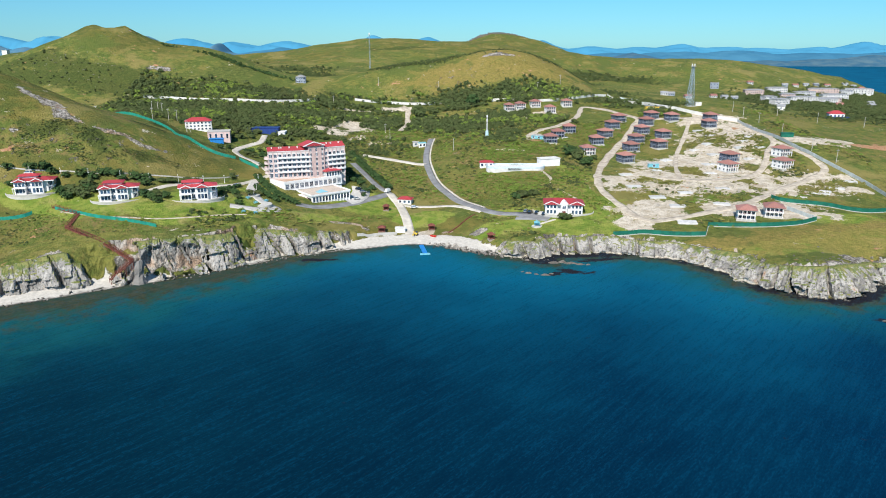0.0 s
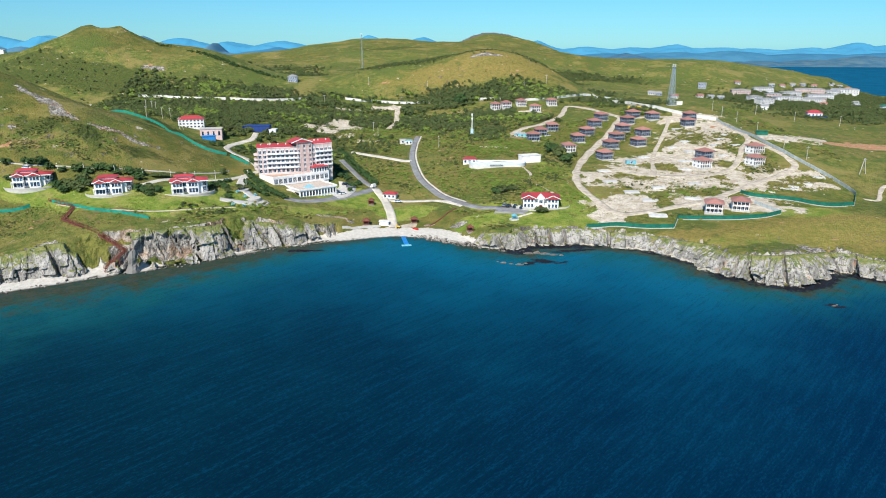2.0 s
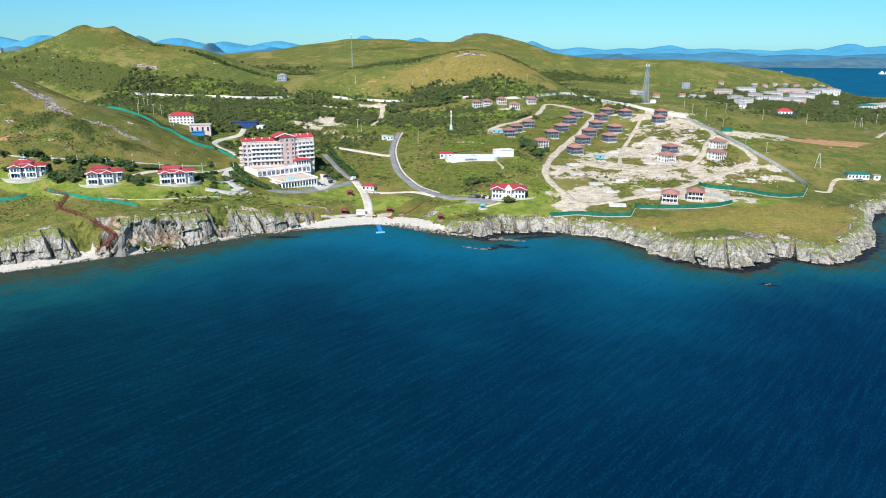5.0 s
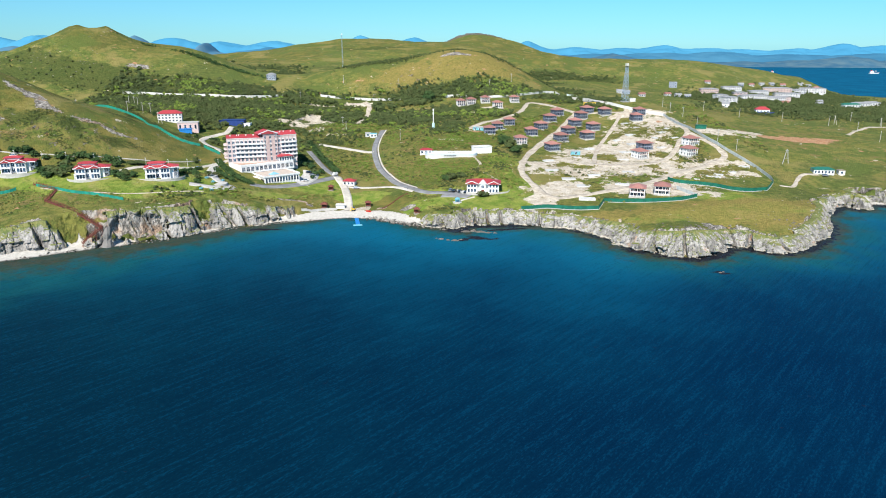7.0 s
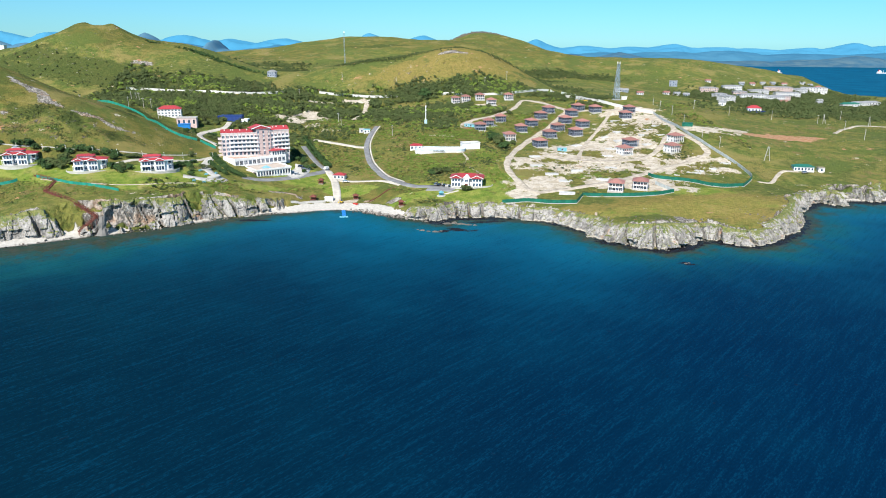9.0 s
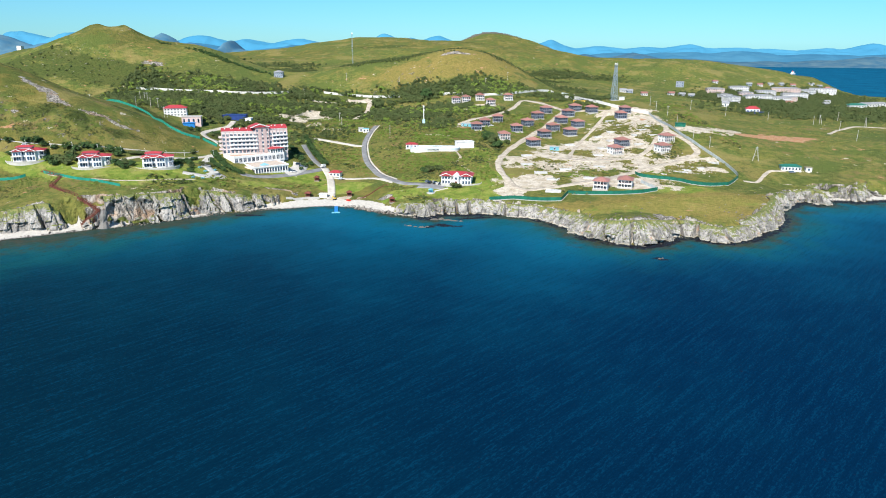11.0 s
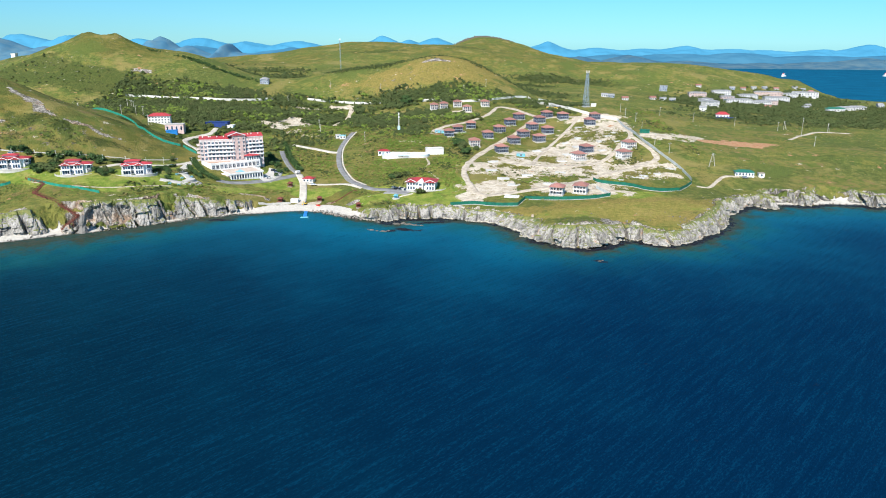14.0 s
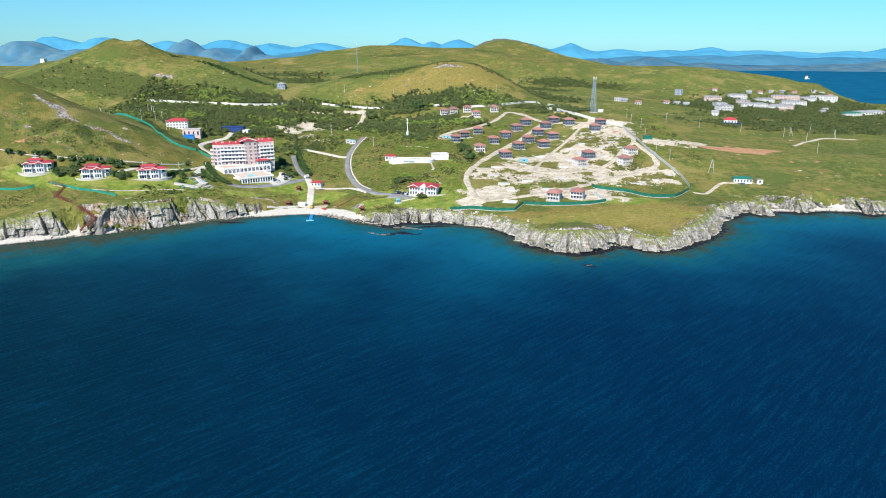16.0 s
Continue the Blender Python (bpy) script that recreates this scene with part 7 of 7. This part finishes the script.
# ---- garden trees and hedges ----
def garden_tree(name, label, wide, tall, seed, mat, leaves=150, group=""):
    """A small round-headed tree: tapered trunk, a few limbs, a crown of many leaf clumps with gaps."""
    rng = np.random.default_rng(seed)
    t = thing(name, label, "tree", group)
    s = Shape().tube(0, 0, -0.6, tall * 0.45, 0.06 * wide, 7, 0.035 * wide)
    for i in range(4):
        a = i * 1.7 + seed
        s.beam((0, 0, tall * (0.22 + 0.05 * i)), (math.cos(a) * wide * 0.27, math.sin(a) * wide * 0.27, tall * (0.5 + 0.06 * i)), 0.035 * wide)
    part("trunk", s, BARK, t, "brown trunk and limbs")
    c = np.concatenate([leaf_cloud(seed + 7 * k, 6, leaves, 0.085) for k in range(2)]) * (wide, wide, tall)
    crown = mesh_from("crown", c.reshape(-1, 3), np.arange(len(c) * 3).reshape(-1, 3))
    crown.materials.append(mat)
    part("crown", crown, mat, t, "leafy uneven crown")
    return t


SHRUBS = [(-210, 331, 5), (-203, 330, 4), (-196, 332, 5.5), (-190, 331, 5), (-171, 337, 6), (-166, 339, 5.5), (-159, 341, 4), (-155, 343, 5), (-149, 349, 5), (-145, 351, 4.6), (-196, 319, 6), (-191, 317, 6.5),
          (-199, 317, 5.5), (-188, 321, 5), (-194, 313, 5), (-152, 313, 4.6), (-148, 310, 4), (-156, 316, 5), (-150, 315, 4.5), (-116, 330, 3.5), (-113, 340, 4.5), (-110, 345, 4), (-132, 372, 3.6), (-134, 377, 3.6)]
MORE_SHRUBS = [(-232, 330, 5), (-240, 329, 5.5), (-225, 320, 4.5), (-178, 326, 4), (-140, 334, 3), (27, 369, 5), (31, 370, 5.5), (37, 371, 5), (29, 372, 4.5), (49, 336.5, 4.6), (51.5, 336, 4), (-62, 392, 4), (-59, 388, 4.5),
               (-64, 399, 4.5), (-66, 403, 4), (-72, 410, 5), (-124, 402, 4), (-150, 462, 4), (-146, 470, 4.5), (-142, 476, 4.5), (-138, 482, 4), (-134, 466, 4), (-130, 460, 4.5), (-128, 470, 4),
               (-216, 333, 6), (-222, 332, 5.5), (-186, 335, 6), (-180, 336, 5.5), (-176, 334, 4.5), (-164, 333, 5), (-146, 343, 5), (-142, 346, 4.6), (-186, 314, 5.5), (-190, 324, 6), (-184, 320, 5), (-152, 319, 4.5), (-147, 316, 4.5),
               (-119, 336, 4), (-113, 322, 3.6), (-124, 328, 3.5), (-126, 338, 4.5), (-122, 340, 4), (-176, 480, 4.5), (-171, 485, 5), (-166, 490, 5), (-160, 496, 4.5), (-148, 448, 4), (-143, 444, 4.5), (-150, 455, 5), (-163, 456, 4), (-166, 448, 4.5),
               (-140, 455, 5), (-136, 450, 4.5), (-146, 490, 4.5), (-142, 498, 5), (-136, 492, 5), (-172, 500, 5), (-180, 506, 5.5), (-165, 505, 5), (-200, 500, 5), (-208, 494, 5.5), (-60, 381, 3), (-57, 395, 3.6), (-70, 401, 4), (-75, 418, 5), (-79, 425, 5)]
made = None
for i, (x, y, w) in enumerate(SHRUBS + MORE_SHRUBS):
    if i % 6 == 0:
        made = garden_tree("garden_tree", "dense round dark green garden tree on a lawn", 1.0, 1.0, 70 + i, LEAVES_DARK if i % 12 == 0 else LEAVES, 150, "garden trees")
        tree = made
    else:
        tree = copy_thing(made, Matrix())
    tree.matrix_basis = pose(x, y, rest(x, y) - 0.1, 0, 0, 50 * i) @ Matrix.Diagonal((w * 1.2, w * 1.1, w * 0.8, 1))
for i, (x, y, w, h) in enumerate([(70, 461, 10, 8), (74, 450, 9, 8), (77, 438, 8, 7), (-47, 637, 13, 11), (4, 652, 12, 10), (84, 455, 5, 4)]):
    t = garden_tree("broadleaf_tree", "large dark broadleaf tree standing above the scrub", 1.0, 1.0, 200 + i, LEAVES_DARK if i % 2 == 0 else LEAVES, 320, "large trees")
    t.matrix_basis = pose(x, y, rest(x, y) - 0.2, 0, 0, 70 * i) @ Matrix.Diagonal((w, w, h, 1))


def hedge(label, line, wide, tall, seed):
    rng = np.random.default_rng(seed)
    q = along(line, 0.8)
    tris = []
    for a, b in q:
        c = CLOUDS[rng.integers(len(CLOUDS))] * (wide * rng.uniform(0.9, 1.25), wide * rng.uniform(0.9, 1.25), tall * rng.uniform(0.85, 1.15))
        tris.append(c + (a + rng.uniform(-0.2, 0.2), b + rng.uniform(-0.2, 0.2), rest(a, b) - 0.2))
    p = np.concatenate(tris).reshape(-1, 3)
    mesh = mesh_from("hedge", p, np.arange(len(p)).reshape(-1, 3))
    mesh.materials.append(LEAVES_DARK)
    tagged(new("hedge", mesh), label, "hedge", "hedges")


hedge("clipped dark green hedge beside the hotel terrace", [(-121, 381), (-115, 371), (-108, 361), (-102, 353), (-95, 348), (-90, 347)], 3.8, 2.8, 1)
hedge("clipped hedge along the garden drive", [(-117, 364), (-112, 355), (-105, 347), (-100, 343)], 3.2, 2.4, 2)
hedge("long dark hedge beside the hotel road", [(-84, 486), (-75, 462), (-63, 429), (-54, 411), (-47, 400)], 4.2, 3.2, 3)
hedge("hedge along the villa drive", [(-130, 334), (-128, 346), (-124, 358)], 2.4, 1.8, 4)

# ---- masts and poles ----
def lattice_tower(x, y, tall, foot, head, label, thick=0.28):
    z = rest(x, y) - 0.3
    t = thing("lattice_tower", label, "tower", "", pose(x, y, z, 0, 0, 20))
    s = [(-1, -1), (1, -1), (1, 1), (-1, 1)]
    at = lambda k, i: (s[i][0] * (foot + (head - foot) * k) / 2, s[i][1] * (foot + (head - foot) * k) / 2, k * tall)
    for i in range(4):
        part("leg", Shape().beam(at(0, i), at(1, i), thick), TOWER_STEEL, t)
    n = 9
    for k in range(n):
        for i in range(4):
            for p, q in (((k, i), (k + 1, (i + 1) % 4)), ((k, (i + 1) % 4), (k + 1, i)), ((k + 1, i), (k + 1, (i + 1) % 4))):
                part("brace", Shape().beam(at(p[0] / n, p[1]), at(q[0] / n, q[1]), thick * 0.54), TOWER_STEEL, t)
    part("platform", Shape().box(-head, head, -head, head, tall, tall + 0.2), STEEL, t)
    for i in range(3):
        a = i * 2.1
        part("antenna", Shape().box(-0.25, 0.25, -0.15, 0.15, tall - 0.4, tall + 2.4), WHITE, t, "white panel antenna", pose(math.cos(a) * head * 0.8, math.sin(a) * head * 0.8, 0, 0, 0, math.degrees(a)))
    part("footing", Shape().box(-foot * 0.8, foot * 0.8, -foot * 0.8, foot * 0.8, -1, 0.4), CONCRETE, t)
    return t


lattice_tower(191, 603, 33, 5.0, 1.6, "tall grey lattice radio tower with white antennas")
house("equipment_hut", "small pale equipment cabin beside the tower", 199, 604, 0, 5, 3, 2.8, 0, WALL_WHITE, WALL_WHITE, 1, 1, False, "", False)
lattice_tower(-142, 1000, 64, 1.6, 1.0, "slender grey mast far behind the hills", 0.11)
mast = thing("phone_mast", "slim white telephone mast with a pale blue base", "mast", "", pose(14, 509, rest(14, 509) - 0.2))
part("base", Shape().box(-1.1, 1.1, -1.1, 1.1, 0, 4.5), plain("pale_blue_cladding", (0.42, 0.60, 0.66), 0.15), mast, "pale blue clad base")
part("pole", Shape().tube(0, 0, 4.5, 15.5, 0.42, 8, 0.22), WHITE, mast)
for k, z in enumerate((11.5, 14.6)):
    part("antenna_ring", Shape().tube(0, 0, z, z + 1.6, 0.6, 8), WHITE, mast, "ring of panel antennas")


def power_pole(x, y, tall, stay, turn):
    p = thing("power_pole", "grey concrete power pole with a crossarm" if not stay else "grey concrete power pole with a raking stay", "pole", "power poles", pose(x, y, rest(x, y) - 0.3, 0, 0, turn))
    part("post", Shape().tube(0, 0, 0, tall, 0.2, 6, 0.13), CONCRETE, p)
    part("crossarm", Shape().box(-1.1, 1.1, -0.07, 0.07, tall - 0.9, tall - 0.72), STEEL, p)
    for i in (-1, 0, 1):
        part("insulator", Shape().tube(i * 0.95, 0, tall - 0.72, tall - 0.4, 0.07, 6), WHITE, p)
    if stay:
        part("stay", Shape().beam((2.6, 0, 0), (0.1, 0, tall * 0.92), 0.26), CONCRETE, p)


for i, (x, y) in enumerate([(-216, 500), (-197, 470), (-240, 530), (-224, 478), (-262, 560), (-281, 508), (-250, 545), (-220, 495), (223, 589), (224, 568), (231, 553), (263, 595), (294, 588), (335, 591), (371, 577), (379, 583),
                             (408, 609), (380, 546), (225, 497), (227, 455), (234, 436), (418, 578), (368, 492), (-92, 705), (-30, 690), (90, 690), (66, 668), (-130, 660), (-10, 470), (-60, 520), (-66, 540)]):
    power_pole(x, y, 9.0, i in (1, 5, 15, 21), 25 * (i % 5))
aframe = thing("a_frame_pole", "timber A-frame power pylon on the slope", "pole", "", pose(262, 419, rest(262, 419) - 0.4, 0, 0, 20))
for sx in (-1, 1):
    part("leg", Shape().beam((sx * 2.6, 0, 0), (sx * 0.25, 0, 10.5), 0.3), CONCRETE, aframe)
part("crossarm", Shape().box(-1.6, 1.6, -0.1, 0.1, 9.6, 9.8), STEEL, aframe)
part("tie", Shape().beam((-1.3, 0, 4.4), (1.3, 0, 4.4), 0.2), CONCRETE, aframe)
for x, y in [(-220, 328), (-205, 329.5), (-192, 331.5), (-177, 334), (-164, 338), (-152, 345), (-141, 351), (-133, 360), (-118, 372), (-113, 352)]:
    p = thing("street_lamp", "white garden lamp post along the drive", "lamp", "garden lamps", pose(x, y, rest(x, y) - 0.2))
    part("post", Shape().tube(0, 0, 0, 4.8, 0.11, 6, 0.08), WHITE, p)
    part("shade", Shape().tube(0, -0.35, 4.7, 5.0, 0.32, 8, 0.14), WHITE, p)

# ---- vehicles ----
def car(x, y, turn, paint, label, van=False):
    c = thing("car" if not van else "van", label, "car", "parked cars", pose(x, y, rest(x, y) + 0.38, 0, 0, turn))
    tall = 2.0 if van else 1.0
    body = Shape().solid([(-2.1, -0.85, 0.3), (2.1, -0.85, 0.3), (2.1, 0.85, 0.3), (-2.1, 0.85, 0.3), (-2.1, -0.85, 0.85), (2.1, -0.82, 0.75), (2.1, 0.82, 0.75), (-2.1, 0.85, 0.85)],
                         [(3, 2, 1, 0), (4, 5, 6, 7), (0, 1, 5, 4), (1, 2, 6, 5), (2, 3, 7, 6), (3, 0, 4, 7)])
    part("body", body, paint, c)
    cab = [(-1.9, -0.8), (1.1 if not van else 1.9, -0.8), (1.1 if not van else 1.9, 0.8), (-1.9, 0.8)]
    part("cabin", Shape().prism(cab, 0.8, 0.8 + tall * 0.62, -0.14), paint if van else GLASS, c, "glazed cabin")
    part("car_roof", Shape().box(-1.5, 0.7 if not van else 1.5, -0.66, 0.66, 0.8 + tall * 0.62, 0.86 + tall * 0.62), paint, c)
    for sx in (-1.3, 1.3):
        for sy in (-0.85, 0.85):
            w = part("wheel", Shape().tube(0, 0, -0.1, 0.1, 0.33, 10).turned(pose(sx, sy, 0.33, 90)), BLACK, c)
            part("rim", Shape().tube(0, 0, -0.11, 0.11, 0.18, 8).turned(pose(sx, sy, 0.33, 90)), STEEL, w)


CAR_BLACK, CAR_WHITE, CAR_SILVER = plain("black_car_paint", (0.012, 0.013, 0.018), 0.1, 1, 0.2, 0, 0.7), plain("white_car_paint", (0.75, 0.75, 0.75), 0.05, 1, 0.25, 0, 0.6), plain("silver_car_paint", (0.40, 0.41, 0.43), 0.05, 1, 0.25, 0.5, 0.6)
for x, y, turn, paint, van, label in ((33, 346.5, 70, CAR_BLACK, False, "black car parked by the villa"), (36.5, 345, 70, CAR_BLACK, False, "black car parked by the villa"), (40, 343, 70, CAR_BLACK, False, "black car parked by the villa"),
                                      (31, 348.5, 70, CAR_SILVER, False, "silver car parked by the villa"), (-47.5, 394, 60, CAR_WHITE, True, "white van on the hotel road"), (-64, 389, 20, CAR_BLACK, False, "black car on the hotel forecourt"),
                                      (-61, 386, 20, CAR_SILVER, False, "silver car on the hotel forecourt"), (-63, 373, 40, CAR_WHITE, False, "white car beside the podium"), (-125, 356, 60, CAR_SILVER, False, "silver car on the garden drive"), (-221, 329, 10, CAR_WHITE, False, "white car behind the villa"),
                                      (-30, 371, 10, CAR_WHITE, False, "white car beside the kiosk"), (72, 508, 30, CAR_WHITE, False, "white car beside the builders' shed"), (280, 399, 10, CAR_SILVER, False, "silver car at the cafe")):
    car(x, y, turn, paint, label, van)

# ---- the beach ----
def gazebo(x, y, wide, label, turn=0, lift=0.0):
    g = thing("gazebo", label, "gazebo", "gazebos", pose(x, y, rest(x, y) + lift, 0, 0, turn))
    part("deck", Shape().box(-wide / 2, wide / 2, -wide / 2, wide / 2, -0.8, 0.2), TIMBER, g)
    for sx in (-1, 1):
        for sy in (-1, 1):
            part("post", Shape().box(-0.1, 0.1, -0.1, 0.1, 0.2, 2.5), WOOD_RED, g, "", pose(sx * wide * 0.42, sy * wide * 0.42, 0))
    part("rail", Shape().box(-wide * 0.42, wide * 0.42, -wide * 0.45, -wide * 0.4, 0.6, 1.1).box(-wide * 0.42, wide * 0.42, wide * 0.4, wide * 0.45, 0.3, 2.3), WOOD_RED, g)
    part("roof", Shape().hip(-wide * 0.6, wide * 0.6, -wide * 0.55, wide * 0.55, 2.6, 3.8), WOOD_RED, g, "dark red roof")


gazebo(-44, 336, 3.6, "dark red wooden gazebo on the beach")
gazebo(-18.5, 341, 3.2, "dark red wooden gazebo on the beach", 10)
gazebo(12, 320, 3.0, "dark red wooden gazebo at the cliff foot", 20)
gazebo(-45, 364, 3.2, "dark red wooden gazebo on the lawn")
bench = thing("picnic_shelter", "turquoise picnic shelter on a paved round", "shelter", "", pose(35, 328.5, rest(35, 328.5)))
part("paving", Shape().tube(0, 0, -1.2, 0.3, 2.6, 14), PAVING, bench)
for sx in (-1.1, 1.1):
    part("post", Shape().box(sx - 0.1, sx + 0.1, -1, -0.8, 0.3, 2.2), TURQUOISE, bench)
part("back_panel", Shape().box(-1.2, 1.2, 0.8, 1, 0.3, 2.2), TURQUOISE, bench)
part("roof", Shape().gable(-1.5, 1.5, -1.4, 1.4, 2.2, 2.9), TURQUOISE, bench, "turquoise roof")
road("pavement_spur", "short paved path to the picnic shelter", [(35, 330), (40, 334), (45, 337)], 1.4, PALE_ROAD, 0.24)
for i, (x, y) in enumerate([(-108, 314), (-103, 316), (-112, 334), (-104, 338), (-107, 330)]):
    t = thing("garden_table", "turquoise garden table with benches on the plaza", "table", "plaza tables", pose(x, y, rest(x, y) + 0.25, 0, 0, 30 * i))
    part("tabletop", Shape().box(-0.9, 0.9, -0.45, 0.45, 0.72, 0.8), TURQUOISE, t)
    for sx in (-0.7, 0.7):
        part("leg", Shape().box(sx - 0.06, sx + 0.06, -0.35, 0.35, -0.1, 0.72), TURQUOISE, t)
    for sy in (-0.85, 0.85):
        part("bench", Shape().box(-0.9, 0.9, sy - 0.18, sy + 0.18, 0.4, 0.47).box(-0.7, -0.6, sy - 0.15, sy + 0.15, -0.1, 0.4).box(0.6, 0.7, sy - 0.15, sy + 0.15, -0.1, 0.4), TURQUOISE, t)
for x, y, r in ((-113, 342, 4.5), (-104, 331, 5.0)):
    single("plaza_round", Shape().tube(0, 0, -2, 0.28, r, 24), PAVING, "round pale paved garden terrace", "terrace", "", pose(x, y, rest(x, y)), "structure")

jetty = thing("pontoon", "bright blue floating pontoon at the ramp", "pontoon", "", pose(-22.5, 320, 0.1, 0, 0, -78))
for i in range(6):
    part("float", Shape().box(i * 2.3, i * 2.3 + 2.2, -1.1, 1.1, -0.3, 0.35), BLUE, jetty)
part("end_float", Shape().box(13.8, 15.4, -2.6, 2.2, -0.3, 0.3), TURQUOISE, jetty, "paler cross float")
dig = thing("excavator", "yellow excavator parked on the ramp", "excavator", "", pose(-26, 333, rest(-26, 333) + 0.1, 0, 0, 250) @ Matrix.Diagonal((0.65, 0.65, 0.75, 1)))
for sy in (-1.0, 1.0):
    part("track", Shape().box(-1.6, 1.6, sy - 0.3, sy + 0.3, 0, 0.8), BLACK, dig)
part("body", Shape().box(-1.5, 1.2, -1.2, 1.2, 0.9, 2.0), YELLOW, dig)
part("cabin", Shape().box(0.0, 1.2, 0.1, 1.2, 2.0, 3.0), GLASS, dig)
part("boom", Shape().beam((1.0, -0.4, 1.8), (3.4, -0.4, 3.6), 0.35).beam((3.4, -0.4, 3.6), (4.8, -0.4, 1.6), 0.3), YELLOW, dig)
part("bucket", Shape().box(4.4, 5.2, -0.9, 0.1, 0.9, 1.6), YELLOW, dig)
boat = thing("rowing_boat", "red boat drawn up on the beach", "boat", "", pose(-17, 331, rest(-17, 331) + 0.1, 0, 0, -30) @ Matrix.Diagonal((0.7, 0.8, 0.8, 1)))
part("hull", Shape().solid([(-2.2, -0.5, 0), (1.6, -0.5, 0), (1.6, 0.5, 0), (-2.2, 0.5, 0), (-2.4, -0.9, 0.8), (1.6, -0.9, 0.8), (1.6, 0.9, 0.8), (-2.4, 0.9, 0.8), (3.0, 0, 1.0)],
                           [(3, 2, 1, 0), (0, 1, 5, 4), (3, 0, 4, 7), (2, 3, 7, 6), (1, 8, 5), (2, 6, 8), (1, 2, 8), (4, 5, 8, 6, 7)]), RED, boat)
part("thwart", Shape().box(-0.3, 0.1, -0.85, 0.85, 0.8, 0.86), TIMBER, boat)
house("beach_store", "low white store at the head of the beach", -34.5, 336, 0, 5, 3.5, 2.2, 0, WHITE, WALL_WHITE, 1, 1, False, "", False)

# ---- the cliff stairs ----
stairs = thing("cliff_stairs", "red-brown wooden stairway zigzagging down the cliff", "stairs", "", pose(-196, 305, 21))
STAIR = [(-196, 305, 21.8), (-179.5, 297, 20.6), (-177.4, 283, 17.9), (-154.2, 268.5, 15.6), (-140.8, 265.5, 8.6), (-147.5, 258.5, 2.2)]
origin = Vector((-196, 305, 21))
for a, b in zip(STAIR[:-1], STAIR[1:]):
    a, b = Vector(a) - origin, Vector(b) - origin
    run = b - a
    side = Vector((-run.y, run.x, 0)).normalized() * 0.85
    n = max(4, int(run.length / 0.55))
    for k in range(n):
        p, q = a + run * (k / n), a + run * ((k + 0.85) / n)
        q.z = p.z
        part("tread", Shape().beam(tuple(p), tuple(q), 1.7, 0.12), WOOD_RED, stairs)
    for e in (-1, 1):
        part("stringer", Shape().beam(tuple(a + side * e - Vector((0, 0, 0.15))), tuple(b + side * e - Vector((0, 0, 0.15))), 0.14, 0.4), WOOD_RED, stairs)
        r = Shape().beam(tuple(a + side * e + Vector((0, 0, 1.05))), tuple(b + side * e + Vector((0, 0, 1.05))), 0.12, 0.14)
        r.beam(tuple(a + side * e + Vector((0, 0, 0.6))), tuple(b + side * e + Vector((0, 0, 0.6))), 0.08, 0.1)
        part("handrail", r, WOOD_RED, stairs)
    for k in range(max(2, int(run.length / 3)) + 1):
        p = a + run * (k / max(2, int(run.length / 3)))
        for e in (-1, 1):
            foot = rest(p.x + side.x * e + origin.x, p.y + side.y * e + origin.y) - origin.z - 0.4
            part("post", Shape().beam((p.x + side.x * e, p.y + side.y * e, min(foot, p.z - 0.3)), tuple(p + side * e + Vector((0, 0, 1.1))), 0.16), WOOD_RED, stairs)
lower = thing("slope_stairs", "red-brown wooden steps on the bay's slope", "stairs", "", pose(2, 358, rest(2, 358)))
for k in range(22):
    x, y = 4 - k * 0.62, 354 - k * 0.78
    part("tread", Shape().box(-0.9, 0.9, -0.3, 0.3, -0.8, 0.25), WOOD_RED, lower, "", Matrix.Translation((-2, -358, -rest(2, 358))) @ pose(x, y, rest(x, y), 0, 0, 52))

# ---- ships in the far bay ----
def ship(x, y, long, label, turn):
    s = thing("ship", label, "ship", "ships", pose(x, y, -0.5, 0, 0, turn) @ Matrix.Diagonal((1, 0.8, 0.65, 1)))
    h = long / 2
    part("hull", Shape().solid([(-h, -4, 0), (h * 0.85, -4, 0), (h * 0.85, 4, 0), (-h, 4, 0), (-h, -5, 5), (h * 0.9, -5, 5), (h * 0.9, 5, 5), (-h, 5, 5), (h * 1.1, 0, 6)],
                               [(3, 2, 1, 0), (0, 1, 5, 4), (3, 0, 4, 7), (2, 3, 7, 6), (1, 8, 5), (2, 6, 8), (1, 2, 8), (4, 5, 8, 6, 7)]), WHITE, s, "white hull")
    part("superstructure", Shape().box(-h * 0.8, -h * 0.2, -4, 4, 5, 12).box(-h * 0.7, -h * 0.35, -3, 3, 12, 16), WHITE, s)
    part("funnel", Shape().box(-h * 0.75, -h * 0.6, -1.2, 1.2, 12, 19), RED, s)
    part("ship_mast", Shape().tube(h * 0.3, 0, 5, 17, 0.5, 6), WHITE, s)


ship(1062, 2270, 20, "white trawler at anchor in the far bay", 40)
ship(1430, 2340, 34, "white cargo ship crossing the far bay", 5)
